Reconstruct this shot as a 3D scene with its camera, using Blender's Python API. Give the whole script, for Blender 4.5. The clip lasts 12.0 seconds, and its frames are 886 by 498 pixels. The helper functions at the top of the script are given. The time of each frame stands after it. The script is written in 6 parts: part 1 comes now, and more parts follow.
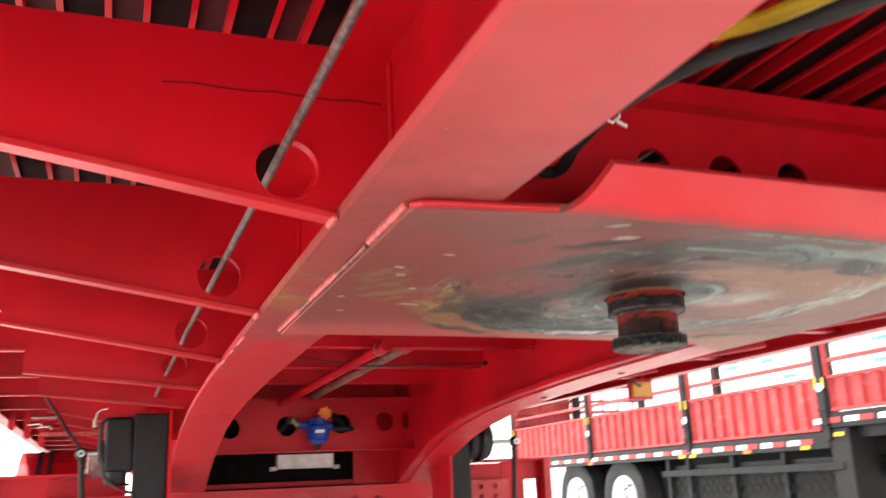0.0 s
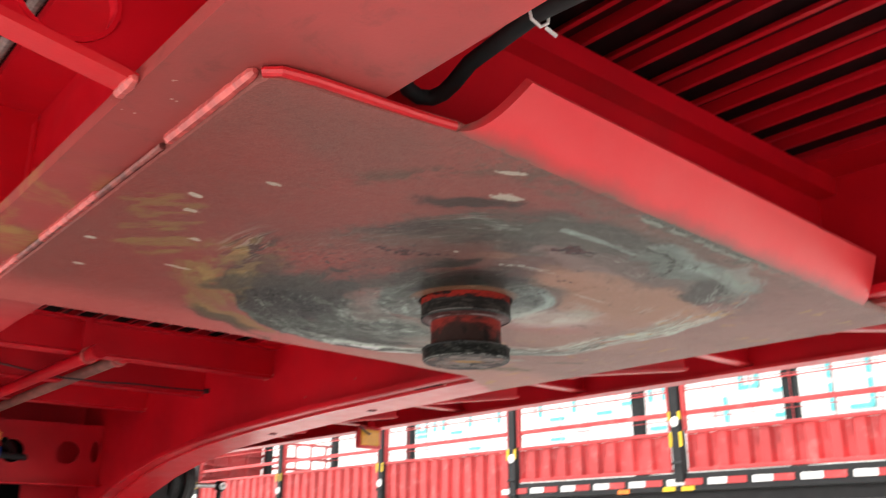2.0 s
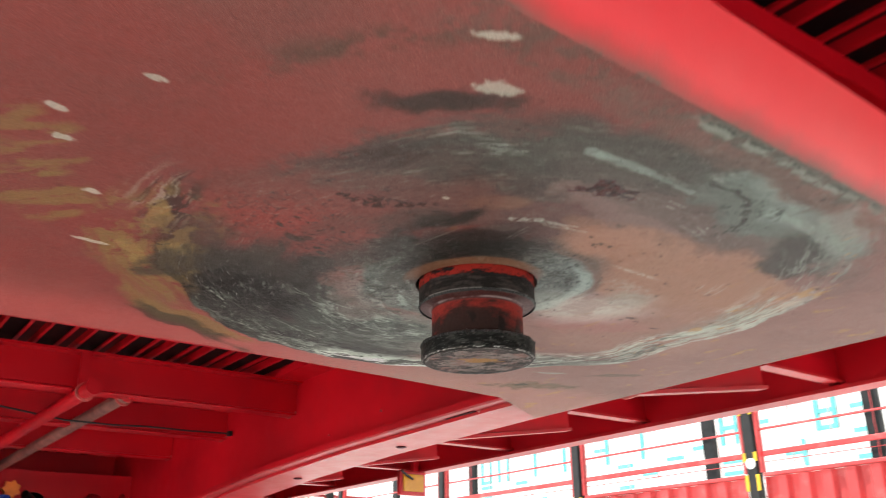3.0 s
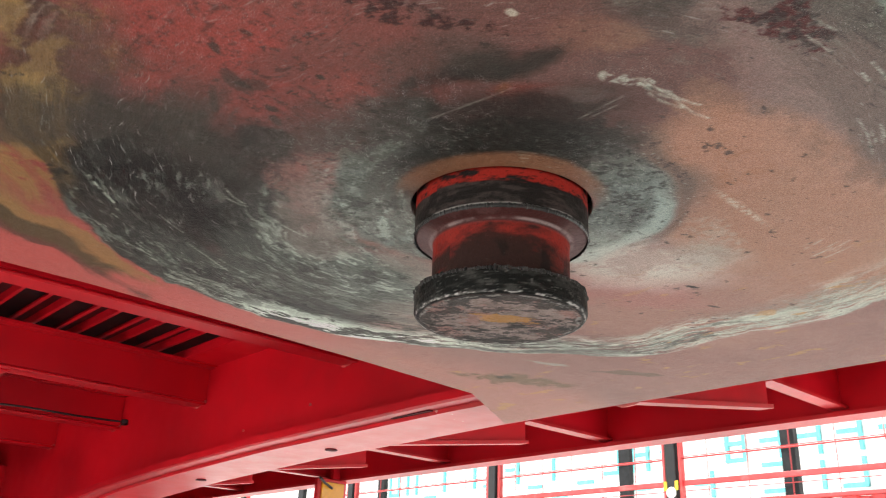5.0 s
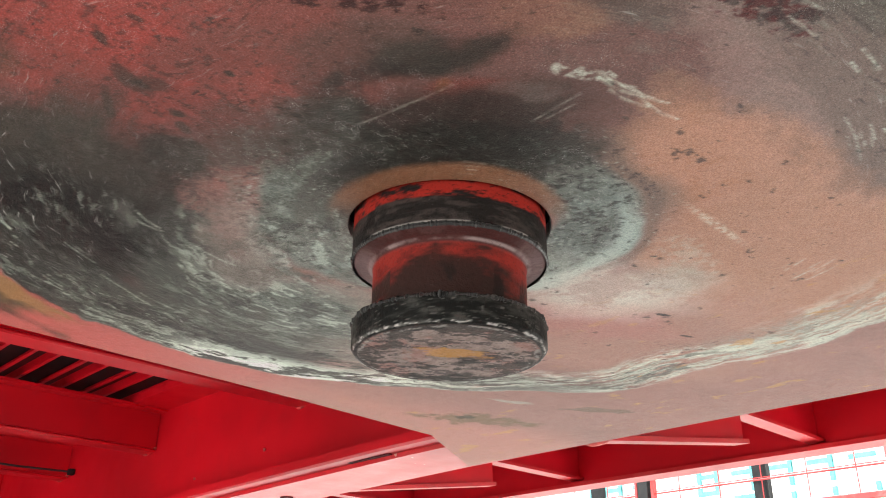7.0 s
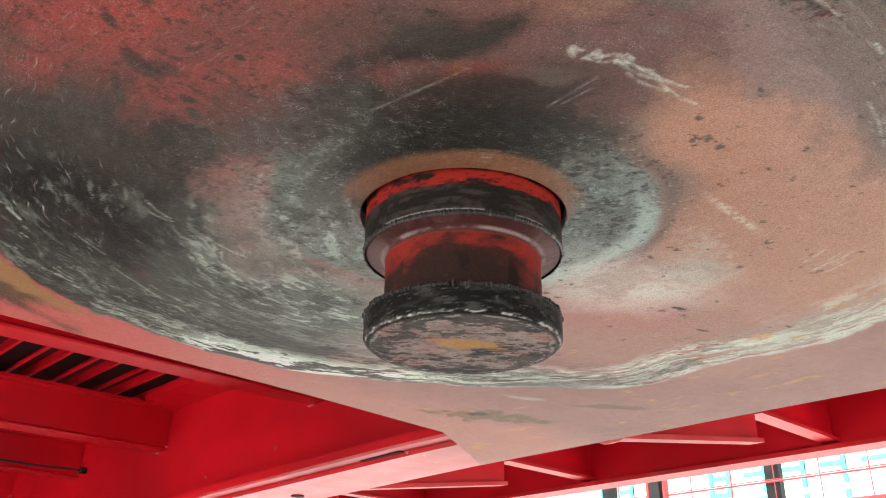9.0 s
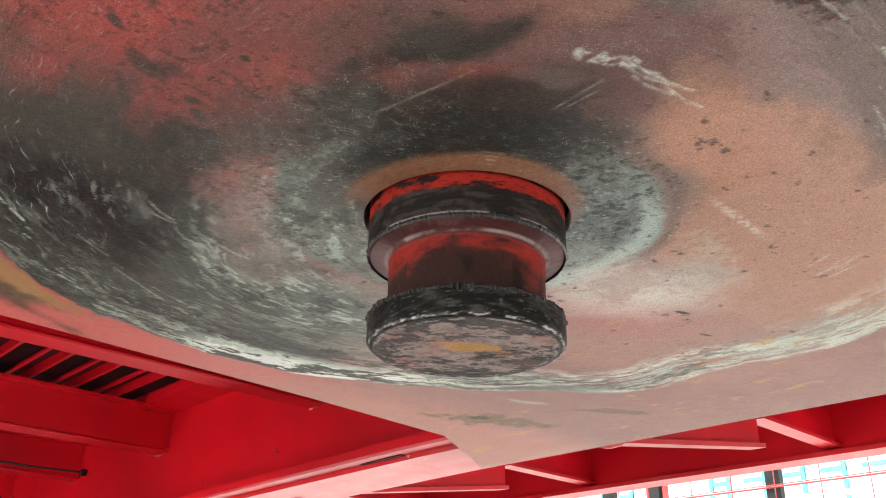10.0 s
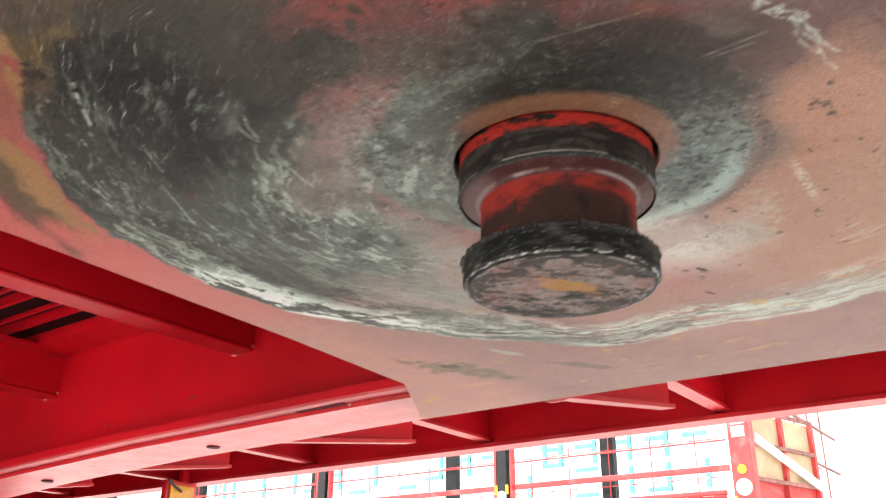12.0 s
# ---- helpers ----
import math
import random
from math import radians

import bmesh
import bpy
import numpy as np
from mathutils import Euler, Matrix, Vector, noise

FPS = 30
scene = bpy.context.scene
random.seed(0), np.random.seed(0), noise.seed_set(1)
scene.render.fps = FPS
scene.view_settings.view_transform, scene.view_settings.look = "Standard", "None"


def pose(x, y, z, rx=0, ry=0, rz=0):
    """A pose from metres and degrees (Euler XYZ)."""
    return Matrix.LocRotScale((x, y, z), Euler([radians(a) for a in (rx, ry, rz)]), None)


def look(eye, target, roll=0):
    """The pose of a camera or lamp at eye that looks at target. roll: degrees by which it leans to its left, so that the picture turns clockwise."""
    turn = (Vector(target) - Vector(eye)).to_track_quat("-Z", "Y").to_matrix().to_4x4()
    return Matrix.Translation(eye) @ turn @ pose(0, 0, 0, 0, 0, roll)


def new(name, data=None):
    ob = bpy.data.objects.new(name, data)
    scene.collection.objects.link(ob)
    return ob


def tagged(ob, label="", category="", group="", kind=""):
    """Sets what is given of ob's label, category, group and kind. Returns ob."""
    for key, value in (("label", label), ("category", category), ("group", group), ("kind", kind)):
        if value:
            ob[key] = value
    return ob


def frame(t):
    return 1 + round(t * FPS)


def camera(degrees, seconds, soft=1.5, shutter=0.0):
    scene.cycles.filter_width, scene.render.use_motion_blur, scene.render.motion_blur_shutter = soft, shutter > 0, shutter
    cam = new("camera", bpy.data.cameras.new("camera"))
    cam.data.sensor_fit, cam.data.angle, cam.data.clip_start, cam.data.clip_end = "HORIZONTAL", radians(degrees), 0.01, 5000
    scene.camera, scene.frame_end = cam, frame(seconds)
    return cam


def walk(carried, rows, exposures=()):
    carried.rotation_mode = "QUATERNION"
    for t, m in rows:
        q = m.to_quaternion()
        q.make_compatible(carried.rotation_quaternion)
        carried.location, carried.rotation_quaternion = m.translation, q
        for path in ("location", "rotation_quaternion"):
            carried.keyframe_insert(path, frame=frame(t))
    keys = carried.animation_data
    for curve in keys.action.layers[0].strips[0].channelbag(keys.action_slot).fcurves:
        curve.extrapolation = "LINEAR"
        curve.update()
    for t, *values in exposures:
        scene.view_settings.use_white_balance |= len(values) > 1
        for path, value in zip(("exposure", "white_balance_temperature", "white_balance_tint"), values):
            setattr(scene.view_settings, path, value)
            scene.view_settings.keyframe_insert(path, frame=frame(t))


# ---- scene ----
cam = camera(53.6, 12.0, soft=1.0, shutter=0.4)
PATH = [
    (0, (-0.771, -1.149, 0.982), (-0.084, 0.656, 1.5), -2.6),
    (0.5, (-0.683, -1.164, 0.944), (-0.165, 0.72, 1.368), -4.3),
    (1, (-0.678, -1.039, 0.942), (-0.007, 0.816, 1.273), -3.3),
    (1.5, (-0.716, -0.933, 0.907), (0.262, 0.761, 1.32), -2.0),
    (2, (-0.75, -0.836, 0.951), (0.479, 0.61, 1.581), 0.1),
    (2.5, (-0.655, -0.78, 0.947), (0.658, 0.563, 1.635), 0.6),
    (3, (-0.53, -0.665, 0.953), (0.57, 0.834, 1.69), -0.6),
    (3.5, (-0.403, -0.564, 1.006), (0.654, 0.961, 1.752), -3.9),
    (5.5, (-0.383, -0.353, 0.99), (0.889, 0.97, 1.786), 4.1),
    (6, (-0.363, -0.339, 0.996), (0.908, 0.948, 1.851), 4.4),
    (6.5, (-0.346, -0.345, 1.003), (0.922, 0.944, 1.859), 2.0),
    (7, (-0.337, -0.347, 1.012), (0.916, 0.965, 1.855), 0.5),
    (7.5, (-0.336, -0.346, 1.01), (0.902, 0.979, 1.853), 0.6),
    (9.5, (-0.331, -0.338, 1.009), (0.901, 0.991, 1.856), 0.9),
    (10, (-0.332, -0.337, 1.009), (0.898, 0.989, 1.862), 1.1),
    (10.5, (-0.336, -0.32, 1.002), (0.915, 0.984, 1.86), 1.7),
    (11, (-0.341, -0.298, 1.013), (0.979, 0.932, 1.874), 1.7),
    (11.5, (-0.393, -0.279, 1.008), (1.031, 0.854, 1.837), 1.6),
    (12, (-0.422, -0.225, 0.992), (1.062, 0.864, 1.775), 0.4),
]
walk(cam, [(t, look(eye, target, roll)) for t, eye, target, roll in PATH],
     [(0.0, 1.16), (1.0, 1.01), (2.0, 0.87), (2.5, 0.97), (3.0, 0.99), (3.5, 1.05), (5.5, 1.26), (6.0, 1.57), (6.5, 1.57), (7.0, 1.44), (7.5, 1.43), (9.5, 1.42), (10.5, 1.5), (11.5, 1.54), (12.0, 1.46)])

# ---- light: bright overcast daylight over pale concrete ----
GROUND = 0.2
world = bpy.data.worlds.new("sky")
scene.world = world
world.use_nodes = True
wn = world.node_tree.nodes
sky = wn.new("ShaderNodeTexSky")
sky.sky_type, sky.sun_disc = "NISHITA", False
sky.sun_elevation, sky.sun_rotation = radians(64), radians(45)
sky.air_density, sky.dust_density, sky.ozone_density = 1.0, 4.0, 1.0
veil = wn.new("ShaderNodeHueSaturation")
veil.inputs["Saturation"].default_value = 0.3
world.node_tree.links.new(sky.outputs[0], veil.inputs["Color"])
world.node_tree.links.new(veil.outputs[0], wn["Background"].inputs[0])
wn["Background"].inputs[1].default_value = 0.15
sun = new("sun", bpy.data.lights.new("sun", "SUN"))
sun.data.energy, sun.data.angle, sun.data.color = 4.6, radians(4), (1.0, 0.96, 0.9)
sun.matrix_world = look((0, 0, 20), (0.3, -0.3, 19.1))


# ---- materials ----
class Nodes:
    """A small helper round one node material."""

    def __init__(self, name):
        self.mat = bpy.data.materials.new(name)
        self.mat.use_nodes = True
        self.tree = self.mat.node_tree
        self.bsdf = self.tree.nodes["Principled BSDF"]
        self.co = self.tree.nodes.new("ShaderNodeTexCoord").outputs["Object"]

    def put(self, socket, value):
        if isinstance(value, bpy.types.NodeSocket):
            self.tree.links.new(value, socket)
        else:
            socket.default_value = value

    def math(self, op, a, b=0.0, c=0.0, clamp=False):
        n = self.tree.nodes.new("ShaderNodeMath")
        n.operation, n.use_clamp = op, clamp
        for k, v in enumerate((a, b, c)):
            self.put(n.inputs[k], v)
        return n.outputs[0]

    def noise(self, scale, detail=5.0, rough=0.55, co=None, warp=0.0):
        n = self.tree.nodes.new("ShaderNodeTexNoise")
        self.put(n.inputs["Vector"], co or self.co)
        n.inputs["Scale"].default_value, n.inputs["Detail"].default_value = scale, detail
        n.inputs["Roughness"].default_value, n.inputs["Distortion"].default_value = rough, warp
        return n.outputs[0]

    def remap(self, v, a, b, c=0.0, d=1.0):
        n = self.tree.nodes.new("ShaderNodeMapRange")
        n.interpolation_type = "SMOOTHSTEP"
        for k, u in enumerate((v, a, b, c, d)):
            self.put(n.inputs[k], u)
        return n.outputs[0]

    def mix(self, f, a, b):
        n = self.tree.nodes.new("ShaderNodeMix")
        n.data_type = "RGBA"
        self.put(n.inputs[0], f)
        for k, v in ((6, a), (7, b)):
            self.put(n.inputs[k], v if isinstance(v, bpy.types.NodeSocket) else (*v, 1))
        return n.outputs[2]

    def bump(self, height, strength=0.2, distance=0.002):
        n = self.tree.nodes.new("ShaderNodeBump")
        n.inputs["Strength"].default_value, n.inputs["Distance"].default_value = strength, distance
        self.put(n.inputs["Height"], height)
        self.put(self.bsdf.inputs["Normal"], n.outputs[0])

    def done(self, color, rough, metal=0.0, spec=None, coat=0.0):
        self.put(self.bsdf.inputs["Base Color"], color if isinstance(color, bpy.types.NodeSocket) else (*color, 1))
        self.put(self.bsdf.inputs["Roughness"], rough)
        self.put(self.bsdf.inputs["Metallic"], metal)
        if spec is not None:
            self.put(self.bsdf.inputs["Specular IOR Level"], spec)
        if coat:
            self.bsdf.inputs["Coat Weight"].default_value = coat
            self.bsdf.inputs["Coat Roughness"].default_value = 0.15
        return self.mat


def painted(name, base, dirt, amount=0.35, rough=0.36, spec=0.5):
    """Sprayed steel: slight colour drift, dust, small chips, orange-peel relief."""
    m = Nodes(name)
    drift = m.remap(m.noise(2.3, 3), 0.3, 0.7)
    dust = m.math("MULTIPLY", m.remap(m.noise(7.0, 8, 0.65, warp=0.4), 0.5, 0.75), amount)
    low = [c * 0.66 for c in base]
    c = m.mix(dust, m.mix(drift, low, base), dirt)
    r = m.math("ADD", rough, m.math("MULTIPLY", m.noise(24, 6), 0.18))
    m.bump(m.math("ADD", m.math("MULTIPLY", m.noise(420, 2), 0.25), m.noise(9, 4)), 0.12, 0.004)
    return m.done(c, r, spec=spec)


def plain(name, color, rough=0.6, metal=0.0, vary=0.25, scale=12.0, spec=None):
    m = Nodes(name)
    c = m.mix(m.remap(m.noise(scale, 6, 0.6), 0.35, 0.7), [v * (1 - vary) for v in color], [min(1, v * (1 + vary)) for v in color])
    m.bump(m.noise(scale * 14, 4), 0.15, 0.002)
    return m.done(c, m.math("ADD", rough - 0.08, m.math("MULTIPLY", m.noise(scale * 2.5, 5), 0.16)), metal, spec)


RED = painted("red_paint", (0.61, 0.0047, 0.0145), (0.32, 0.016, 0.02), 0.3, 0.3, 0.3)
RED_OLD = painted("faded_red_paint", (0.6, 0.013, 0.02), (0.52, 0.09, 0.085), 0.45, 0.3)


def flange_paint():
    """Red paint: dusty and pinkish round the coupling with specks of primer and ochre marks, cleaner and glossier behind it."""
    m = Nodes("dusty_red_paint")
    sep = m.tree.nodes.new("ShaderNodeSeparateXYZ")
    m.put(sep.inputs[0], m.co)
    back = m.remap(m.math("ADD", sep.outputs[1], m.math("MULTIPLY", m.noise(6, 4), 0.3)), 0.5, 0.8)
    c = m.mix(m.remap(m.noise(3.0, 5, 0.6), 0.3, 0.7), (0.68, 0.045, 0.05), (0.6, 0.08, 0.08))
    near = m.remap(m.math("ADD", sep.outputs[1], m.math("MULTIPLY", m.noise(5, 3), 0.4)), -0.55, -0.1)
    c = m.mix(m.math("MULTIPLY", m.remap(m.noise(9, 8, 0.7, warp=0.6), 0.45, 0.72), m.math("MULTIPLY_ADD", near, 0.35, 0.25)), c, (0.22, 0.085, 0.075))
    c = m.mix(m.math("MULTIPLY", m.math("MULTIPLY", m.remap(m.noise(24, 6, 0.7, warp=0.5), 0.54, 0.68), near), 0.5), c, (0.07, 0.04, 0.03))
    c = m.mix(m.math("MULTIPLY", near, 0.75), c, (0.24, 0.05, 0.042))
    c = m.mix(back, c, m.mix(m.remap(m.noise(7, 7, 0.7), 0.5, 0.75), (0.56, 0.012, 0.02), (0.5, 0.06, 0.06)))
    yellow = m.math("MULTIPLY", m.remap(m.noise(11, 6, 0.7, warp=0.6), 0.44, 0.6), m.math("MULTIPLY", m.remap(sep.outputs[1], -0.12, -0.02), m.remap(sep.outputs[1], 0.25, 0.12)))
    c = m.mix(m.math("MULTIPLY", yellow, 0.8), c, (0.34, 0.21, 0.06))
    spots = m.math("MULTIPLY", m.remap(m.noise(75, 2), 0.7, 0.74), m.math("MULTIPLY", near, m.remap(m.noise(5, 2), 0.48, 0.6)))
    c = m.mix(spots, c, (0.62, 0.48, 0.4))
    m.bump(m.math("ADD", m.math("MULTIPLY", m.noise(300, 2), 0.2), m.noise(14, 5)), 0.15, 0.003)
    return m.done(c, m.math("ADD", m.math("MULTIPLY_ADD", back, -0.08, 0.34), m.math("MULTIPLY", m.noise(20, 6), 0.2)), spec=m.math("MULTIPLY_ADD", back, 0.25, 0.35))


FLANGE = flange_paint()
BOARD = painted("sun_faded_red_paint", (0.6, 0.05, 0.05), (0.62, 0.2, 0.18), 0.5, 0.4)


def lip_paint():
    """Bright red paint, rubbed down to brown and grey smudges along the bend."""
    m = Nodes("rubbed_bright_red_paint")
    sep = m.tree.nodes.new("ShaderNodeSeparateXYZ")
    m.put(sep.inputs[0], m.co)
    c = m.mix(m.remap(m.noise(4.0, 5, 0.6), 0.3, 0.7), (0.76, 0.028, 0.04), (0.76, 0.06, 0.065))
    ahead = m.math("MULTIPLY_ADD", sep.outputs[0], 0.0546, -0.3557)
    ahead = m.math("SUBTRACT", ahead, sep.outputs[1])
    ahead = m.math("ADD", ahead, m.math("MULTIPLY", m.math("SUBTRACT", m.noise(16, 6, 0.65), 0.5), 0.02))
    c = m.mix(m.math("MULTIPLY", m.remap(ahead, 0.017, -0.002), 0.85), c, (0.26, 0.1, 0.085))
    c = m.mix(m.math("MULTIPLY", m.remap(ahead, 0.003, -0.003), m.remap(m.noise(40, 5, 0.7), 0.4, 0.6)), c, (0.12, 0.11, 0.09))
    m.bump(m.math("ADD", m.math("MULTIPLY", m.noise(420, 2), 0.25), m.noise(9, 4)), 0.12, 0.004)
    return m.done(c, m.math("MULTIPLY_ADD", m.noise(24, 6), 0.18, 0.36), spec=0.3)



LIP = lip_paint()
WELD = plain("primed_weld", (0.58, 0.1, 0.09), 0.45, vary=0.3, scale=60)
# near-black board colour that holds the shade between the ribs
OXBLOOD = plain("shade_dark_board", (0.016, 0.003, 0.0035), 0.85, vary=0.4, spec=0.1)
# dark maroon with shade put into the colour; also used for a seam
MAROON = plain("maroon_shade_and_seam", (0.06, 0.004, 0.006), 0.7, spec=0.2)
BLACK = plain("black_paint", (0.012, 0.0125, 0.013), 0.5, spec=0.35)
GREY = plain("charcoal_paint", (0.018, 0.02, 0.021), 0.55, spec=0.25)
RUBBER = plain("rubber", (0.02, 0.02, 0.021), 0.75)
RUSTY = plain("rusty_primer", (0.27, 0.1, 0.08), 0.55, vary=0.4)
HOSE = plain("ribbed_hose", (0.15, 0.085, 0.075), 0.6, scale=90, vary=0.5)
WEATHERED = plain("weathered_deck", (0.13, 0.085, 0.07), 0.8, vary=0.5, scale=5)
SOILED = plain("oily_dirt", (0.26, 0.06, 0.05), 0.5, vary=0.6, scale=40)
# near black: shade put into floor and fill sheets; also the black tank
DARK = plain("black_and_shade_fill", (0.008, 0.006, 0.006), 0.9, spec=0.1)
STEEL = plain("bare_steel", (0.5, 0.5, 0.5), 0.35, 0.9)
WHITE = plain("white_paint", (0.8, 0.8, 0.78), 0.5, vary=0.06)
RIM = plain("dusty_rim_paint", (0.78, 0.78, 0.76), 0.55, vary=0.3, scale=9)
ALU = plain("cast_aluminium", (0.5, 0.47, 0.44), 0.55, 0.3)
BLUE = plain("blue_paint", (0.004, 0.045, 0.34), 0.4)
ORANGE = plain("orange_plastic", (0.85, 0.2, 0.02), 0.45)
YELLOW = plain("yellow_paint", (0.75, 0.5, 0.02), 0.5)
TAN = plain("bleached_tan_paint", (0.55, 0.4, 0.25), 0.6, vary=0.2, scale=4)
CREAM = plain("cream_hose", (0.6, 0.54, 0.42), 0.5)
BRASS = plain("olive_brass", (0.17, 0.15, 0.07), 0.4, 0.6)
AMBER = plain("amber_lens", (0.7, 0.33, 0.03), 0.25)
TEAL = plain("teal_lettering", (0.12, 0.62, 0.63), 0.5)


def skid_material():
    """Rubbed, greasy primer: the wear pattern comes as layers on the plate; grain, swept streaks, glints painted as
    white colour, pits and relief lie on top.
    """
    m = Nodes("greasy_worn_primer")

    def layer(name):
        n = m.tree.nodes.new("ShaderNodeAttribute")
        n.attribute_name = name
        return n

    wear, grease, sweep, bare = layer("wear_colour"), layer("grease").outputs["Fac"], layer("sweep").outputs["Fac"], layer("bare").outputs["Fac"]
    dry = m.math("MULTIPLY_ADD", grease, -0.9, 1.0)
    # coordinates along and across the sweep of the coupling
    sep = m.tree.nodes.new("ShaderNodeSeparateXYZ")
    m.put(sep.inputs[0], m.co)
    dx, dy = m.math("ADD", sep.outputs[0], -0.025), m.math("ADD", sep.outputs[1], 0.005)
    rad = m.math("SQRT", m.math("ADD", m.math("MULTIPLY", dx, dx), m.math("MULTIPLY", dy, dy)))
    wob = m.math("MULTIPLY", m.math("ADD", m.noise(9, 3), -0.5), 0.05)
    polar = m.tree.nodes.new("ShaderNodeCombineXYZ")
    m.put(polar.inputs[0], m.math("MULTIPLY", m.math("ARCTAN2", dy, dx), 16.0))
    m.put(polar.inputs[1], m.math("MULTIPLY", m.math("ADD", rad, wob), 420.0))
    streak = m.noise(1.0, 5, 0.68, co=polar.outputs[0])
    broad = m.noise(0.22, 3, 0.6, co=polar.outputs[0])
    grain, fleck, grit = m.noise(1250, 2, 0.65), m.noise(520, 3, 0.7), m.noise(150, 8, 0.78, warp=0.5)
    gain = m.tree.nodes.new("ShaderNodeVectorMath")
    gain.operation = "SCALE"
    m.put(gain.inputs[0], wear.outputs["Color"])
    m.put(gain.inputs["Scale"], m.math("ADD", m.math("MULTIPLY_ADD", grain, 1.45, 0.17), m.math("MULTIPLY", m.noise(14, 5, 0.65), 0.1)))
    c = m.mix(m.math("MULTIPLY", m.remap(grain, 0.6, 0.7), m.math("MULTIPLY", dry, 0.16)), gain.outputs[0], (0.6, 0.42, 0.36))
    c = m.mix(m.math("MULTIPLY", m.remap(fleck, 0.58, 0.7), 0.3), c, (0.06, 0.037, 0.03))
    c = m.mix(m.math("MULTIPLY", m.remap(grit, 0.56, 0.72), 0.34), c, (0.06, 0.04, 0.035))
    pale = m.math("MULTIPLY", m.remap(streak, 0.56, 0.7), m.remap(broad, 0.42, 0.62))
    c = m.mix(m.math("MULTIPLY", pale, m.math("MULTIPLY", sweep, 0.75)), c, (0.5, 0.52, 0.49))
    c = m.mix(m.math("MULTIPLY", m.remap(streak, 0.46, 0.32), m.math("MULTIPLY", sweep, 0.75)), c, (0.016, 0.015, 0.014))
    # white glints painted into the base colour, placed by the bare layer
    spark = m.math("MULTIPLY", m.remap(m.noise(1500, 1), 0.6, 0.7), m.remap(m.noise(120, 5, 0.7), 0.47, 0.62))
    c = m.mix(m.math("MULTIPLY", spark, m.math("MULTIPLY", bare, 0.8)), c, (0.72, 0.73, 0.69))
    rough = m.math("ADD", m.math("MULTIPLY_ADD", grit, 0.4, 0.3), m.math("MULTIPLY", grease, -0.06))
    relief = m.math("ADD", m.math("ADD", grit, m.math("MULTIPLY", grain, 0.35)), m.math("MULTIPLY", m.math("MULTIPLY", streak, sweep), 1.4))
    m.bump(relief, 0.75, 0.0022)
    return m.done(c, rough, spec=m.math("MULTIPLY_ADD", dry, 0.12, 0.1))


def pin_material():
    """Greasy turned steel: the wear comes as a colour layer, with fine grit on top."""
    m = Nodes("greasy_kingpin")
    wear = m.tree.nodes.new("ShaderNodeAttribute")
    wear.attribute_name = "wear_colour"
    n = m.noise(700, 5, 0.75)
    c = m.mix(m.math("MULTIPLY", m.remap(n, 0.52, 0.66), 0.4), wear.outputs["Color"], (0.01, 0.009, 0.008))
    c = m.mix(m.math("MULTIPLY", m.remap(m.noise(420, 5, 0.8), 0.6, 0.7), 0.07), c, (0.3, 0.28, 0.26))
    m.bump(m.math("ADD", m.noise(330, 4, 0.7), m.noise(70, 6)), 0.5, 0.0012)
    return m.done(c, m.math("MULTIPLY_ADD", m.noise(60, 5), 0.3, 0.36), spec=0.05)


PLATE = skid_material()
PIN = pin_material()
GREASE = plain("black_grease", (0.012, 0.012, 0.011), 0.4, scale=80)


def concrete():
    m = Nodes("pale_concrete")
    c = m.mix(m.remap(m.noise(0.6, 6), 0.3, 0.7), (0.46, 0.45, 0.43), (0.6, 0.59, 0.57))
    c = m.mix(m.math("MULTIPLY", m.remap(m.noise(5, 8, 0.7), 0.55, 0.75), 0.4), c, (0.35, 0.34, 0.32))
    m.bump(m.noise(60, 6), 0.3, 0.004)
    return m.done(c, 0.85)


CONCRETE = concrete()


# ---- mesh helpers ----
def part(name, bm, material, parent=None, label="", smooth=False):
    bmesh.ops.recalc_face_normals(bm, faces=bm.faces)
    me = bpy.data.meshes.new(name)
    bm.to_mesh(me)
    bm.free()
    me.materials.append(material)
    if smooth:
        for p in me.polygons:
            p.use_smooth = True
        me.set_sharp_from_angle(angle=radians(32))
    ob = new(name, me)
    ob.parent = parent
    if label:
        ob["label"] = label
    return ob


def box(x0, x1, y0, y1, z0, z1, bevel=0.0, bm=None):
    own = bm is None
    bm = bmesh.new() if own else bm
    vs = bmesh.ops.create_cube(bm, size=1.0)["verts"]
    for v in vs:
        v.co = Vector(((x0, x1)[v.co.x > 0], (y0, y1)[v.co.y > 0], (z0, z1)[v.co.z > 0]))
    if bevel:
        es = {e for v in vs for e in v.link_edges}
        bmesh.ops.bevel(bm, geom=list(es), offset=bevel, segments=2, affect="EDGES", profile=0.5)
    return bm


def ring_pts(cx, cy, r, n=24, a0=0.0):
    return [(cx + r * math.cos(a0 + 2 * math.pi * k / n), cy + r * math.sin(a0 + 2 * math.pi * k / n)) for k in range(n)]


